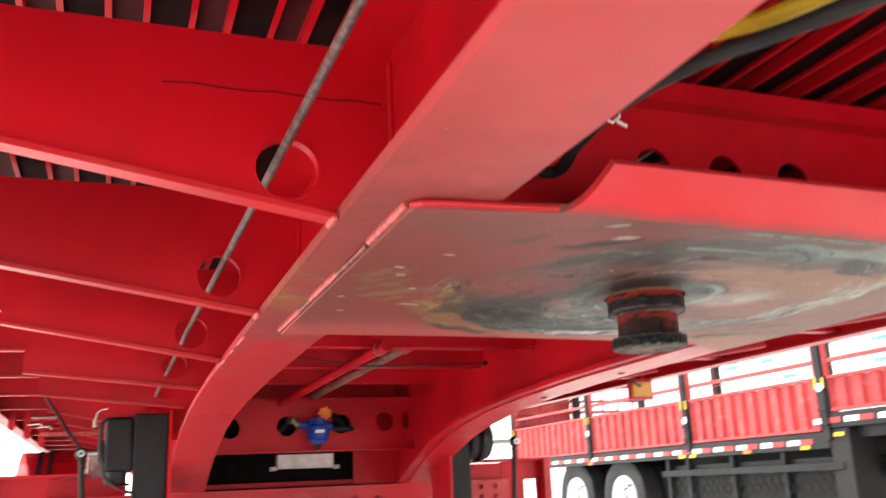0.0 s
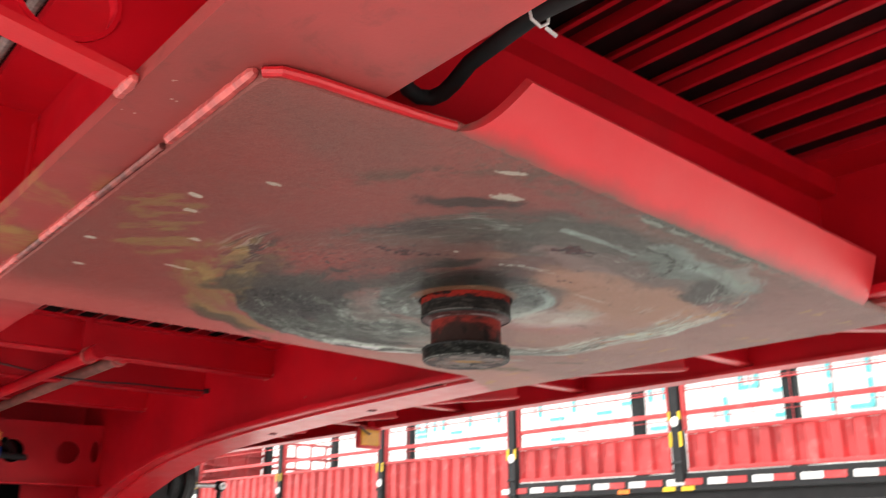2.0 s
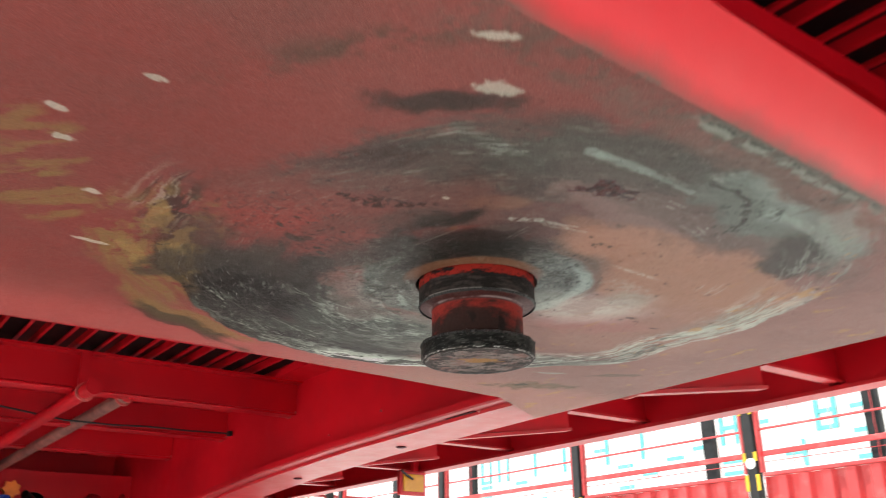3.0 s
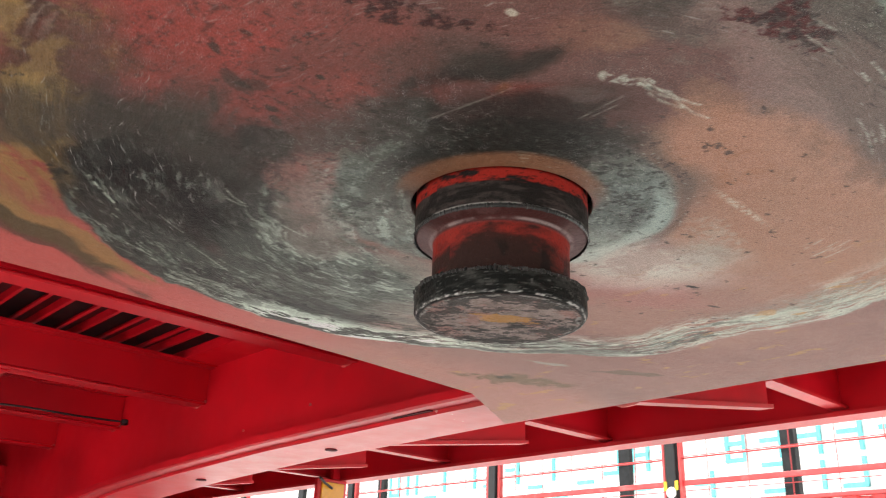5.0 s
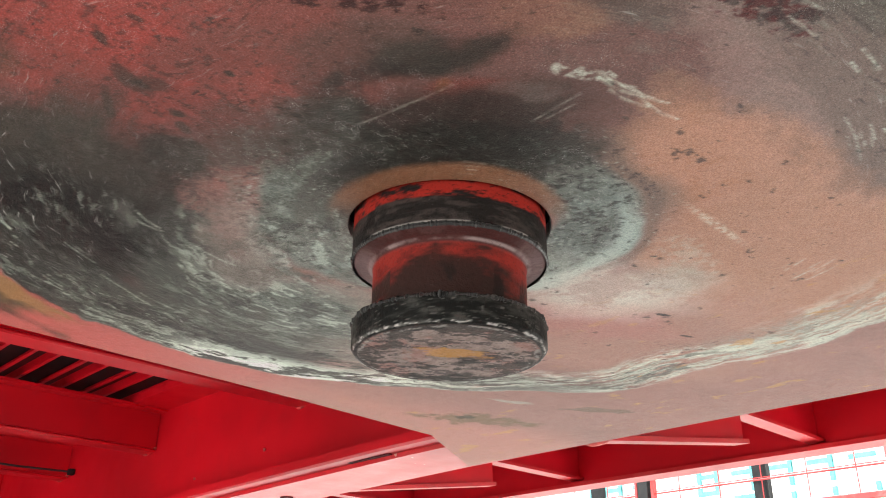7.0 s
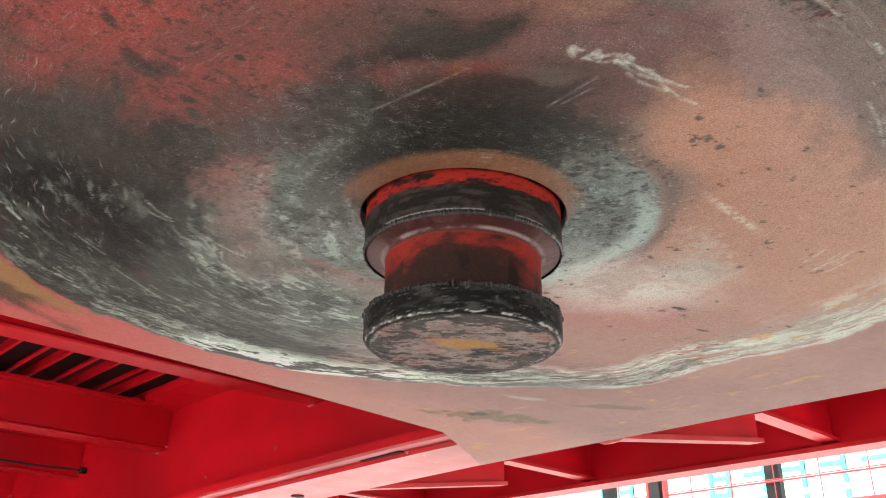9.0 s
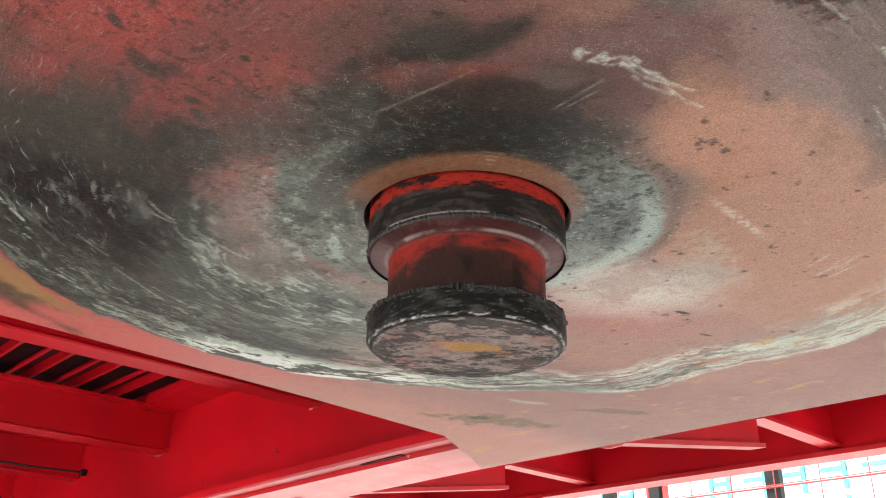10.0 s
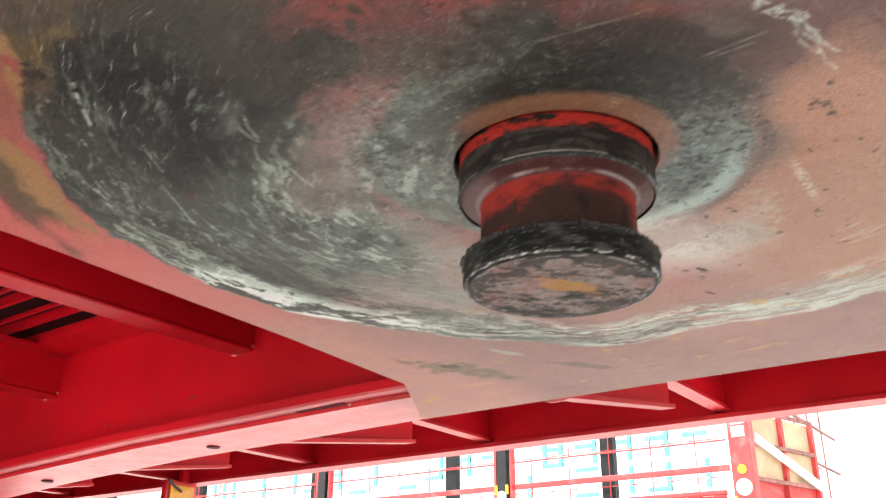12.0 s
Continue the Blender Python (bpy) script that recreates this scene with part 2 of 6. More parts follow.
def sheet(outline, holes, thick, axis, at, bm=None, bevel=0.0):
    """A flat plate with holes, lying across the axis at that place; outline in the two other coordinates."""
    tmp = bmesh.new()
    put = {"x": lambda a, b: (at, a, b), "y": lambda a, b: (a, at, b), "z": lambda a, b: (a, b, at)}[axis]
    edges = []
    for loop in (outline, *holes):
        vs = [tmp.verts.new(put(*p)) for p in loop]
        edges += [tmp.edges.new((vs[k - 1], vs[k])) for k in range(len(vs))]
    bmesh.ops.triangle_fill(tmp, use_beauty=True, use_dissolve=False, edges=edges)
    out = bmesh.ops.extrude_face_region(tmp, geom=tmp.faces[:])["geom"]
    d = Vector({"x": (thick, 0, 0), "y": (0, thick, 0), "z": (0, 0, thick)}[axis])
    for g in out:
        if isinstance(g, bmesh.types.BMVert):
            g.co += d
    if bm is None:
        return tmp
    me = bpy.data.meshes.new("tmp")
    tmp.to_mesh(me)
    tmp.free()
    bm.from_mesh(me)
    bpy.data.meshes.remove(me)
    return bm


def rod(points, r, n=12, bm=None, cap=True, ribs=0, rib_h=0.0):
    """A round bar or hose along points; ribs: rings along it."""
    bm = bmesh.new() if bm is None else bm
    pts = [Vector(p) for p in points]
    if ribs:
        fine = []
        total = sum((b - a).length for a, b in zip(pts, pts[1:]))
        for a, b in zip(pts, pts[1:]):
            k = max(1, round(ribs * (b - a).length / total))
            fine += [a.lerp(b, i / k) for i in range(k)]
        pts = fine + [pts[-1]]
    rings, up = [], None
    for k, p in enumerate(pts):
        d = (pts[min(k + 1, len(pts) - 1)] - pts[max(k - 1, 0)]).normalized()
        if up is None:
            up = d.orthogonal().normalized()
        up = (up - d * up.dot(d)).normalized()
        side = d.cross(up)
        rr = r + (rib_h if ribs and k % 2 else 0)
        rings.append([bm.verts.new(p + (up * math.cos(2 * math.pi * j / n) + side * math.sin(2 * math.pi * j / n)) * rr) for j in range(n)])
    for a, b in zip(rings, rings[1:]):
        for j in range(n):
            bm.faces.new((a[j - 1], a[j], b[j], b[j - 1]))
    if cap:
        bm.faces.new(rings[0][::-1])
        bm.faces.new(rings[-1])
    return bm


def tube(a, b, r, wall=0.004, n=20, bm=None):
    """An open pipe from a to b."""
    bm = bmesh.new() if bm is None else bm
    a, b = Vector(a), Vector(b)
    d = (b - a).normalized()
    up = d.orthogonal().normalized()
    side = d.cross(up)
    loops = []
    for p, rr in ((a, r), (b, r), (b, r - wall), (a, r - wall)):
        loops.append([bm.verts.new(p + (up * math.cos(2 * math.pi * j / n) + side * math.sin(2 * math.pi * j / n)) * rr) for j in range(n)])
    for k in range(4):
        p, q = loops[k], loops[(k + 1) % 4]
        for j in range(n):
            bm.faces.new((p[j - 1], p[j], q[j], q[j - 1]))
    return bm


def lathe(profile, n=48, axis="z", centre=(0, 0, 0), bm=None):
    """Turned body: profile of (radius, height), closed at radius 0."""
    bm = bmesh.new() if bm is None else bm
    c = Vector(centre)
    rings = []
    for r, h in profile:
        if r < 1e-6:
            p = {"z": (0, 0, h), "x": (h, 0, 0), "y": (0, h, 0)}[axis]
            rings.append([bm.verts.new(c + Vector(p))])
            continue
        row = []
        for j in range(n):
            u, v = r * math.cos(2 * math.pi * j / n), r * math.sin(2 * math.pi * j / n)
            row.append(bm.verts.new(c + Vector({"z": (u, v, h), "x": (h, u, v), "y": (u, h, v)}[axis])))
        rings.append(row)
    for a, b in zip(rings, rings[1:]):
        for j in range(n):
            if len(a) == 1:
                bm.faces.new((a[0], b[j - 1], b[j]))
            elif len(b) == 1:
                bm.faces.new((a[j - 1], a[j], b[0]))
            else:
                bm.faces.new((a[j - 1], a[j], b[j], b[j - 1]))
    return bm


def holder(name, at=(0, 0, 0), parent=None):
    ob = new(name)
    ob.location = at
    ob.parent = parent
    return ob


# ---- setting ----
g = bmesh.new()
bmesh.ops.create_grid(g, x_segments=60, y_segments=60, size=400)
for v in g.verts:
    v.co.z = GROUND
tagged(part("ground", g, CONCRETE), "pale sunlit concrete yard around the parked trailers", "ground", kind="structure")

# ---- the red semi-trailer that the camera passes under ----
trailer = tagged(holder("semi_trailer"), "red steel gooseneck semi-trailer seen from underneath its front", "trailer")
Z = 1.25          # underside of the skid plate
FL = Z + 0.01     # underside of the beam flanges
TOP = 1.47        # top of the cross members
BACK = 9.0
FRONT = -1.9      # nose of the trailer
RIGHT, LEFT = 0.492, -0.4815

# gooseneck profile of the lower flange: (y, z)
NECK = [(FRONT, FL), (0.55, FL), (1.04, 1.253), (1.4, 1.24), (1.7, 1.222), (1.95, 1.193), (2.15, 1.155), (2.32, 1.11), (2.48, 1.06), (2.6, 1.01), (2.635, 0.996)]


def slab(bm, vs):
    """A six-sided block from its two end quads."""
    vs = [bm.verts.new(v) for v in vs]
    for q in ((0, 1, 2, 3), (7, 6, 5, 4), (0, 4, 5, 1), (1, 5, 6, 2), (2, 6, 7, 3), (3, 7, 4, 0)):
        bm.faces.new([vs[k] for k in q])
    return bm


def bead(a, b, r=0.005, step=0.006, bm=None):
    """A lumpy weld bead from a to b."""
    a, b = Vector(a), Vector(b)
    n = max(3, round((b - a).length / step))
    pts = [a.lerp(b, k / n) for k in range(n + 1)]
    bm = bmesh.new() if bm is None else bm
    d = (b - a).normalized()
    up = d.orthogonal().normalized()
    side = d.cross(up)
    rings = []
    for k, p in enumerate(pts):
        rr = r * (0.88 + 0.2 * random.random()) * (0.5 if k in (0, n) else 1)
        rings.append([bm.verts.new(p + (up * math.cos(math.tau * j / 7) + side * math.sin(math.tau * j / 7)) * rr) for j in range(7)])
    for p, q in zip(rings, rings[1:]):
        for j in range(7):
            bm.faces.new((p[j - 1], p[j], q[j], q[j - 1]))
    bm.faces.new(rings[0][::-1])
    bm.faces.new(rings[-1])
    return bm


def main_beam(cx, w, slots, step_in=0.0, wide=0.0):
    beam = holder("main_beam", parent=trailer)
    bm = bmesh.new()
    rows = []
    for k, (y, z) in enumerate(NECK):
        a, b = NECK[max(k - 1, 0)], NECK[min(k + 1, len(NECK) - 1)]
        n = Vector((0, -(b[1] - a[1]), b[0] - a[0])).normalized() * 0.014
        rows.append([bm.verts.new((x, y + n.y * s, z + n.z * s)) for x, s in ((cx - w / 2 + step_in, 0), (cx + w / 2 + wide, 0), (cx + w / 2 + wide, 1), (cx - w / 2 + step_in, 1))])
    for a, b in zip(rows, rows[1:]):
        for j in range(4):
            bm.faces.new((a[j - 1], a[j], b[j], b[j - 1]))
    bm.faces.new(rows[0])
    bm.faces.new(rows[-1][::-1])
    part("bottom_flange", bm, FLANGE, beam, "dusty scuffed red flange")
    if step_in:
        bm = bmesh.new()
        rows = []
        for k, (y, z) in enumerate(NECK):
            a, b = NECK[max(k - 1, 0)], NECK[min(k + 1, len(NECK) - 1)]
            n = Vector((0, -(b[1] - a[1]), b[0] - a[0])).normalized() * 0.014
            rows.append([bm.verts.new((x, y + n.y * s, z + n.z * s)) for x, s in ((cx - w / 2, 0.15), (cx - w / 2 + 0.006, 0.0), (cx - w / 2 + 0.011, 0.3), (cx - w / 2 + step_in - 0.0005, 0.45), (cx - w / 2 + step_in - 0.0005, 1), (cx - w / 2, 1))])
        for a, b in zip(rows, rows[1:]):
            for j in range(6):
                bm.faces.new((a[j - 1], a[j], b[j], b[j - 1]))
        bm.faces.new(rows[0])
        bm.faces.new(rows[-1][::-1])
        part("edge_strip", bm, RED, beam, "clean red strip along the flange")
    web = [(y + (0.012 if z < 1.2 else 0), z + 0.013) for y, z in NECK] + [(2.795, 1.0), (2.795, 0.853), (BACK, 0.853), (BACK, TOP), (FRONT, TOP)]
    part("web", sheet(web, [], 0.012, "x", cx - 0.006), RED, beam)
    part("top_flange", box(cx - w / 2, cx + w / 2, FRONT, BACK, TOP - 0.002, TOP + 0.012), RED, beam)
    part("rear_flange", box(cx - w / 2, cx + w / 2, 2.8, BACK, 0.839, 0.853), FLANGE, beam)
    for y0, y1, x in slots:
        # a solid dark block stands for the shaded inside of the slot
        part("slot", box(x - 0.004, x + 0.004, y0, y1, FL + 0.0035, FL + 0.008), MAROON, beam, "dark block for the shade in a narrow slot")
    return beam


left_beam = main_beam(LEFT, 0.147, [])
right_beam = main_beam(RIGHT, 0.165, [(0.58, 0.67, 0.451), (0.76, 0.81, 0.452), (0.84, 0.88, 0.452)], 0.05)
for x, y in ((0.528, 0.937), (0.528, 0.70), (0.53, 1.42)):
    # a dark disc stands for the shade inside each hole
    part("hole", lathe([(0.0, 0.0), (0.011, 0.0), (0.011, 0.003), (0.0, 0.003)], 20, centre=(x, y, FL - 0.0012 - (0.006 if y > 0.9 else 0) - (0.016 if y > 1.2 else 0))), MAROON, right_beam, "dark disc for the shade in a drilled hole")
for y0, y1 in ((0.47, 0.56), (0.62, 0.68), (0.74, 0.85), (0.92, 0.97), (1.03, 1.1)):
    part("weld_bead", bead((LEFT - 0.0715, y0, FL - 0.001), (LEFT - 0.0715, y1, FL - 0.001), 0.004), WELD, left_beam)

for y, z, r in ((0.95, 1.33, 0.0035), (1.18, 1.31, 0.003), (0.66, 1.37, 0.0025)):
    part("weld_spatter", lathe([(0.0, 0.003), (r * 0.7, 0.0024), (r, 0.0)], 8, "x", (0.4825, y, z)), WELD, right_beam)

# skid plate with its upturned lead-in lip
skid = holder("skid_plate", parent=trailer)
outline = [(-0.499, -0.34), (-0.496, -0.352), (-0.484, -0.359), (-0.41, -0.3655), (-0.345, -0.3745), (0.415, -0.333), (0.543, -0.329), (0.538, 0.1), (0.532, 0.509), (0.37, 0.411), (0.165, 0.392), (-0.136, 0.374), (-0.42, 0.378), (-0.499, 0.385)]


def smooth(v, lo, hi):
    t = np.clip((v - lo) / (hi - lo), 0, 1)
    return t * t * (3 - 2 * t)


def cloud(u, v, octaves, gain, seed):
    """Layered value noise with mean 0.5; whole numbers of u repeat after 256."""
    rng = np.random.default_rng(seed)
    out, amp = np.zeros_like(u), 1.0
    for k in range(octaves):
        table = rng.random((256, 256))
        i, j = np.floor(u).astype(int), np.floor(v).astype(int)
        fu, fv = u - i, v - j
        fu, fv = fu * fu * (3 - 2 * fu), fv * fv * (3 - 2 * fv)
        i0, i1, j0, j1 = i % 256, (i + 1) % 256, j % 256, (j + 1) % 256
        out += amp * ((table[i0, j0] * (1 - fu) + table[i1, j0] * fu) * (1 - fv) + (table[i0, j1] * (1 - fu) + table[i1, j1] * fu) * fv)
        u, v, amp = u * 2, v * 2, amp * gain
    return (out - out.mean()) / out.std() * 0.16 + 0.5


def wear_pattern(X, Y, step):
    """Base colour and grease of the skid plate, by place: primer, the swept disc of the coupling, arcs of bare metal, ochre paint, chips."""
    def spot(scale, octaves=6, gain=0.6, seed=0):
        return cloud(X * scale + 31.7, Y * scale + 57.3, octaves, gain, seed)

    wx, wy = X + (spot(14, 4, 0.5, 1) - 0.5) * 0.045, Y + (spot(14, 4, 0.5, 2) - 0.5) * 0.045
    r0, r, ang = np.hypot(X, Y), np.hypot(wx, wy), np.arctan2(wy, wx)
    turn = np.arctan2(Y + 0.005, X - 0.025)
    rim = 0.344 - 0.007 * np.exp(-((turn - radians(80)) / radians(34)) ** 2) - 0.014 * smooth(turn, radians(90), radians(135)) * smooth(-turn, radians(-175), radians(-150)) + 0.03 * np.exp(-((turn - radians(26)) / radians(11)) ** 2)
    disc = np.hypot(X - 0.025, Y + 0.005) - rim + (spot(13, 6, 0.6, 3) - 0.5) * 0.02
    turn = turn / math.tau

    def swirl(around, across, seed, octaves=5, gain=0.62):
        return cloud(turn * around, disc * across + 70.7, octaves, gain, seed)

    fine, broad, hair = swirl(24, 120, 4), swirl(12, 36, 5), swirl(64, 420, 6, 3)
    grain, grit = spot(380, 2, 0.7, 7), spot(70, 5, 0.72, 8)
    patch, blotch, lazy = spot(16, 7, 0.78, 9), spot(42, 6, 0.75, 10), spot(6, 4, 0.5, 11)
    comb = cloud(np.arctan2(Y, X) / math.tau * 64, r0 * 330, 4, 0.8, 25)
    smear = swirl(20, 42, 29, 6, 0.74)
    chunk = cloud(turn * 52, disc * 75 + 9.3, 5, 0.72, 33)
    C = np.zeros((len(X), 3))
    G = np.zeros(len(X))

    def blob(cx, cy, a, b, deg, soft=0.9, warp=True):
        x, y = ((wx if warp else X) - cx, (wy if warp else Y) - cy)
        c, s_ = math.cos(radians(deg)), math.sin(radians(deg))
        return smooth(-np.hypot((x * c + y * s_) / a, (y * c - x * s_) / b), -1 - soft / 2, -1 + soft / 2)

    def band(r1, r2, soft=0.02, rr=None):
        rr = r if rr is None else rr
        return smooth(rr, r1 - soft, r1 + soft) * smooth(-rr, -r2 - soft, -r2 + soft)

    def sector(centre, half, soft=0.35):
        d = np.abs((ang - radians(centre) + math.pi) % math.tau - math.pi)
        return smooth(-d, -half - soft, -half + soft)

    def ragged(f, by, g=1.2, w=0.45):
        w = max(w, 0.4)
        # uneven edge, whole inside
        return smooth(f + (by - 0.5) * g * 4 * f * (1 - f), 0.5 - w, 0.5 + w)

    def torn(f, by, at=0.5, w=0.08):
        # only where the noise is high, thinning out towards the edge of f
        return smooth(by * (0.35 + 0.65 * f), at - w, at + w) * smooth(f, 0.02, 0.3)

    def over(f, colour, k=1.0, oily=0.0):
        f = np.clip(f * k, 0, 1)
        C[:] = C * (1 - f[:, None]) + np.array(colour) * f[:, None]
        G[:] = G * (1 - f) + oily * f

    def seg(xa, ya, xb, yb, w, by=None):
        t = np.clip(((X - xa) * (xb - xa) + (Y - ya) * (yb - ya)) / ((xb - xa) ** 2 + (yb - ya) ** 2), 0, 1)
        d = np.hypot(X - xa - t * (xb - xa), Y - ya - t * (yb - ya)) + ((blotch if by is None else by) - 0.5) * w
        return smooth(-d, -w, -w * 0.35)

    inside = smooth(-disc, -0.004, 0.004)
    dark, soot = (0.009, 0.0085, 0.008), (0.026, 0.024, 0.022)
    # primer: red towards the left beam, tan-pink towards the right and rear
    side = smooth(wx + 0.25 * wy + (lazy - 0.5) * 0.2, -0.22, 0.08)[:, None]
    C[:] = np.array((0.32, 0.06, 0.051)) * (1 - side) + np.array((0.33, 0.16, 0.14)) * side
    over(smooth(-wy + 0.25 * wx, 0.02, 0.3) * smooth(-wx, 0.05, 0.3), (0.36, 0.1, 0.086), 0.8)
    over(smooth(spot(5, 4, 0.45, 26), 0.4, 0.75), (0.22, 0.088, 0.072), 0.28)
    over(smooth(lazy, 0.45, 0.75) * smooth(-wy, 0.1, 0.25), (0.24, 0.1, 0.085), 0.4)
    over(ragged(blob(-0.41, -0.31, 0.1, 0.045, 10, 1.4), lazy, 1.0), (0.2, 0.095, 0.08), 0.35)
    bow = np.abs(np.hypot(X + 0.02, Y + 0.005) - 0.405 + (lazy - 0.5) * 0.06)
    over(smooth(-bow, -0.028, 0.0) * sector(-137, 0.2, 0.2) * smooth(patch, 0.3, 0.55), (0.12, 0.085, 0.062), 0.7, 0.2)
    over(smooth(patch, 0.5, 0.85), (0.2, 0.09, 0.078), 0.16)
    over(smooth(spot(33, 7, 0.85, 30), 0.46, 0.75), (0.16, 0.07, 0.06), 0.13)
    over(smooth(wy, 0.27, 0.36) * smooth(wx, -0.35, 0.0), (0.48, 0.2, 0.165), 0.7)
    over(smooth(wy, 0.2, 0.33) * smooth(-wx, -0.2, 0.05) * smooth(disc, -0.01, 0.01), (0.56, 0.1, 0.09), 0.75)
    # brown-grey wear over the front of the swept disc
    front = smooth(-disc + (patch - 0.5) * 0.07, -0.012, 0.03) * sector(-125, 1.15, 0.45)
    over(front * smooth(r, 0.1, 0.16), (0.17, 0.088, 0.08), 0.85, 0.2)
    over(ragged(front * band(-0.125, -0.01, 0.025, disc), broad, 1.3) * (0.12 + 0.88 * sector(-92, 0.75, 0.45)), (0.085, 0.078, 0.07), 0.8, 0.5)
    over(ragged(front * band(-0.08, 0.0, 0.012, disc), fine, 1.4, 0.4) * (0.3 + 0.7 * sector(-92, 0.75, 0.45)), (0.085, 0.082, 0.077), 0.5, 0.4)
    over(ragged(blob(-0.02, -0.285, 0.14, 0.03, 3, 1.2), broad, 1.2), (0.1, 0.09, 0.082), 0.75, 0.4)
    over(ragged(blob(-0.2, -0.17, 0.09, 0.025, -40, 1.2), broad, 1.2), (0.12, 0.09, 0.08), 0.6, 0.3)
    over(ragged(blob(-0.06, -0.3, 0.12, 0.03, -8, 1.2), patch, 1.2), (0.11, 0.1, 0.092), 0.6, 0.3)
    over(front * band(-0.2, 0.0, 0.02, disc) * sector(-100, 0.9, 0.4) * smooth(smear, 0.56, 0.8), (0.035, 0.032, 0.029), 0.5, 0.7)
    over(front * band(-0.15, 0.0, 0.02, disc) * sector(-95, 0.8, 0.4) * smooth(smear, 0.45, 0.2), (0.15, 0.15, 0.142), 0.3, 0.2)
    # brown and tan fields in front of the pin
    over(ragged(blob(-0.02, -0.225, 0.09, 0.04, 8, 0.9), patch, 1.2), (0.27, 0.155, 0.145), 0.85)
    over(ragged(blob(0.1, -0.215, 0.12, 0.035, 5, 1.1), patch, 1.0), (0.34, 0.205, 0.19), 0.75)
    over(ragged(blob(-0.115, -0.165, 0.035, 0.016, -25, 0.9), patch, 1.2), (0.29, 0.15, 0.1), 0.7)
    over(ragged(blob(0.0, -0.165, 0.03, 0.015, 10, 0.9), patch, 1.2), (0.3, 0.15, 0.1), 0.6)
    # dull violet-brown ahead and to the right, with a long pale smear and a grey wash beyond it
    over(ragged(blob(0.08, -0.235, 0.2, 0.06, 8, 1.0), patch, 1.0), (0.25, 0.16, 0.148), 0.75)
    over(ragged(blob(0.06, -0.325, 0.22, 0.022, 3, 1.2), patch, 1.2), (0.22, 0.125, 0.105), 0.8)
    over(ragged(blob(-0.1, -0.265, 0.13, 0.035, -14, 1.2), smear, 1.1), (0.12, 0.108, 0.098), 0.7, 0.3)
    # tan-orange fields towards the right
    tan = ragged(blob(0.17, -0.12, 0.185, 0.085, 12, 0.3), blotch, 0.6, 0.2) * smooth(r, 0.104, 0.116)
    over(tan, (0.41, 0.205, 0.138), 0.9)
    over(tan * blob(0.04, -0.14, 0.05, 0.03, 35, 1.2), (0.38, 0.15, 0.07), 0.45)
    over(tan * smooth(patch, 0.45, 0.7), (0.43, 0.22, 0.165), 0.5)
    over(ragged(blob(0.29, 0.02, 0.12, 0.1, 20, 1.2), patch, 0.8, 0.4), (0.38, 0.195, 0.156), 0.7)
    over(ragged(blob(0.2, 0.04, 0.07, 0.028, -20, 1.1), patch, 0.8, 0.4), (0.4, 0.165, 0.148), 0.75)
    # red that is left
    over(ragged(blob(-0.222, -0.04, 0.085, 0.085, 12, 1.1), patch, 1.2, 0.3), (0.37, 0.058, 0.045), 0.92)
    over(ragged(blob(-0.16, -0.06, 0.055, 0.035, -30, 1.3), patch, 1.1, 0.3), (0.28, 0.075, 0.06), 0.75)
    over(ragged(blob(-0.093, -0.103, 0.024, 0.016, -35, 0.9), patch, 0.8), (0.26, 0.058, 0.043), 0.85)
    over(blob(-0.106, -0.102, 0.008, 0.004, 60, 1.2), (0.32, 0.14, 0.06), 0.6)
    over(torn(blob(-0.2, -0.04, 0.14, 0.1, 0, 1.2), patch, 0.5, 0.15), (0.12, 0.055, 0.048), 0.35)
    over(ragged(blob(-0.2, -0.125, 0.1, 0.05, -35, 1.4), patch, 1.0), (0.23, 0.085, 0.07), 0.6)
    # dark grease, rear left of the pin and in patches
    quarter = inside * sector(133, 0.56, 0.42) * smooth(r, 0.108, 0.16)
    over(ragged(quarter, broad, 1.0, 0.35), soot, 0.98, 0.8)
    over(quarter * smooth(broad, 0.38, 0.62), dark, 0.7, 1.0)
    over(quarter * smooth(hair + 0.5 * (broad - 0.5), 0.56, 0.74) * smooth(patch, 0.3, 0.6), (0.2, 0.2, 0.19), 0.2, 0.5)
    over(ragged(blob(-0.245, 0.075, 0.045, 0.04, 0, 1.8), patch, 0.9, 0.4), (0.05, 0.046, 0.04), 0.9, 0.7)
    over(ragged(blob(-0.2, 0.08, 0.055, 0.03, -10, 1.8), patch, 0.9, 0.4), (0.04, 0.037, 0.033), 0.9, 0.8)
    over(ragged(blob(-0.155, 0.045, 0.028, 0.02, 20, 0.8), blotch, 0.9), (0.033, 0.032, 0.03), 0.9, 0.8)
    over(ragged(blob(-0.14, 0.155, 0.1, 0.045, 28, 0.9), broad, 1.2), dark, 0.75, 1.0)
    over(ragged(blob(-0.245, -0.27, 0.042, 0.02, -30, 1.5), patch, 0.9, 0.35), (0.05, 0.047, 0.042), 0.85, 0.6)
    over(ragged(blob(-0.128, -0.108, 0.034, 0.015, -78, 1.5), patch, 1.0), (0.034, 0.036, 0.032), 0.85, 0.8)
    over(ragged(blob(-0.15, -0.1, 0.03, 0.02, -60, 1.6), patch, 1.2), (0.09, 0.066, 0.056), 0.5, 0.4)
    over(ragged(blob(-0.135, -0.08, 0.018, 0.008, -70, 1.1), blotch, 1.0), soot, 0.4, 0.6)
    over(blob(-0.33, -0.02, 0.03, 0.06, -10, 1.2) * smooth(fine, 0.54, 0.68), soot, 0.7, 0.5)
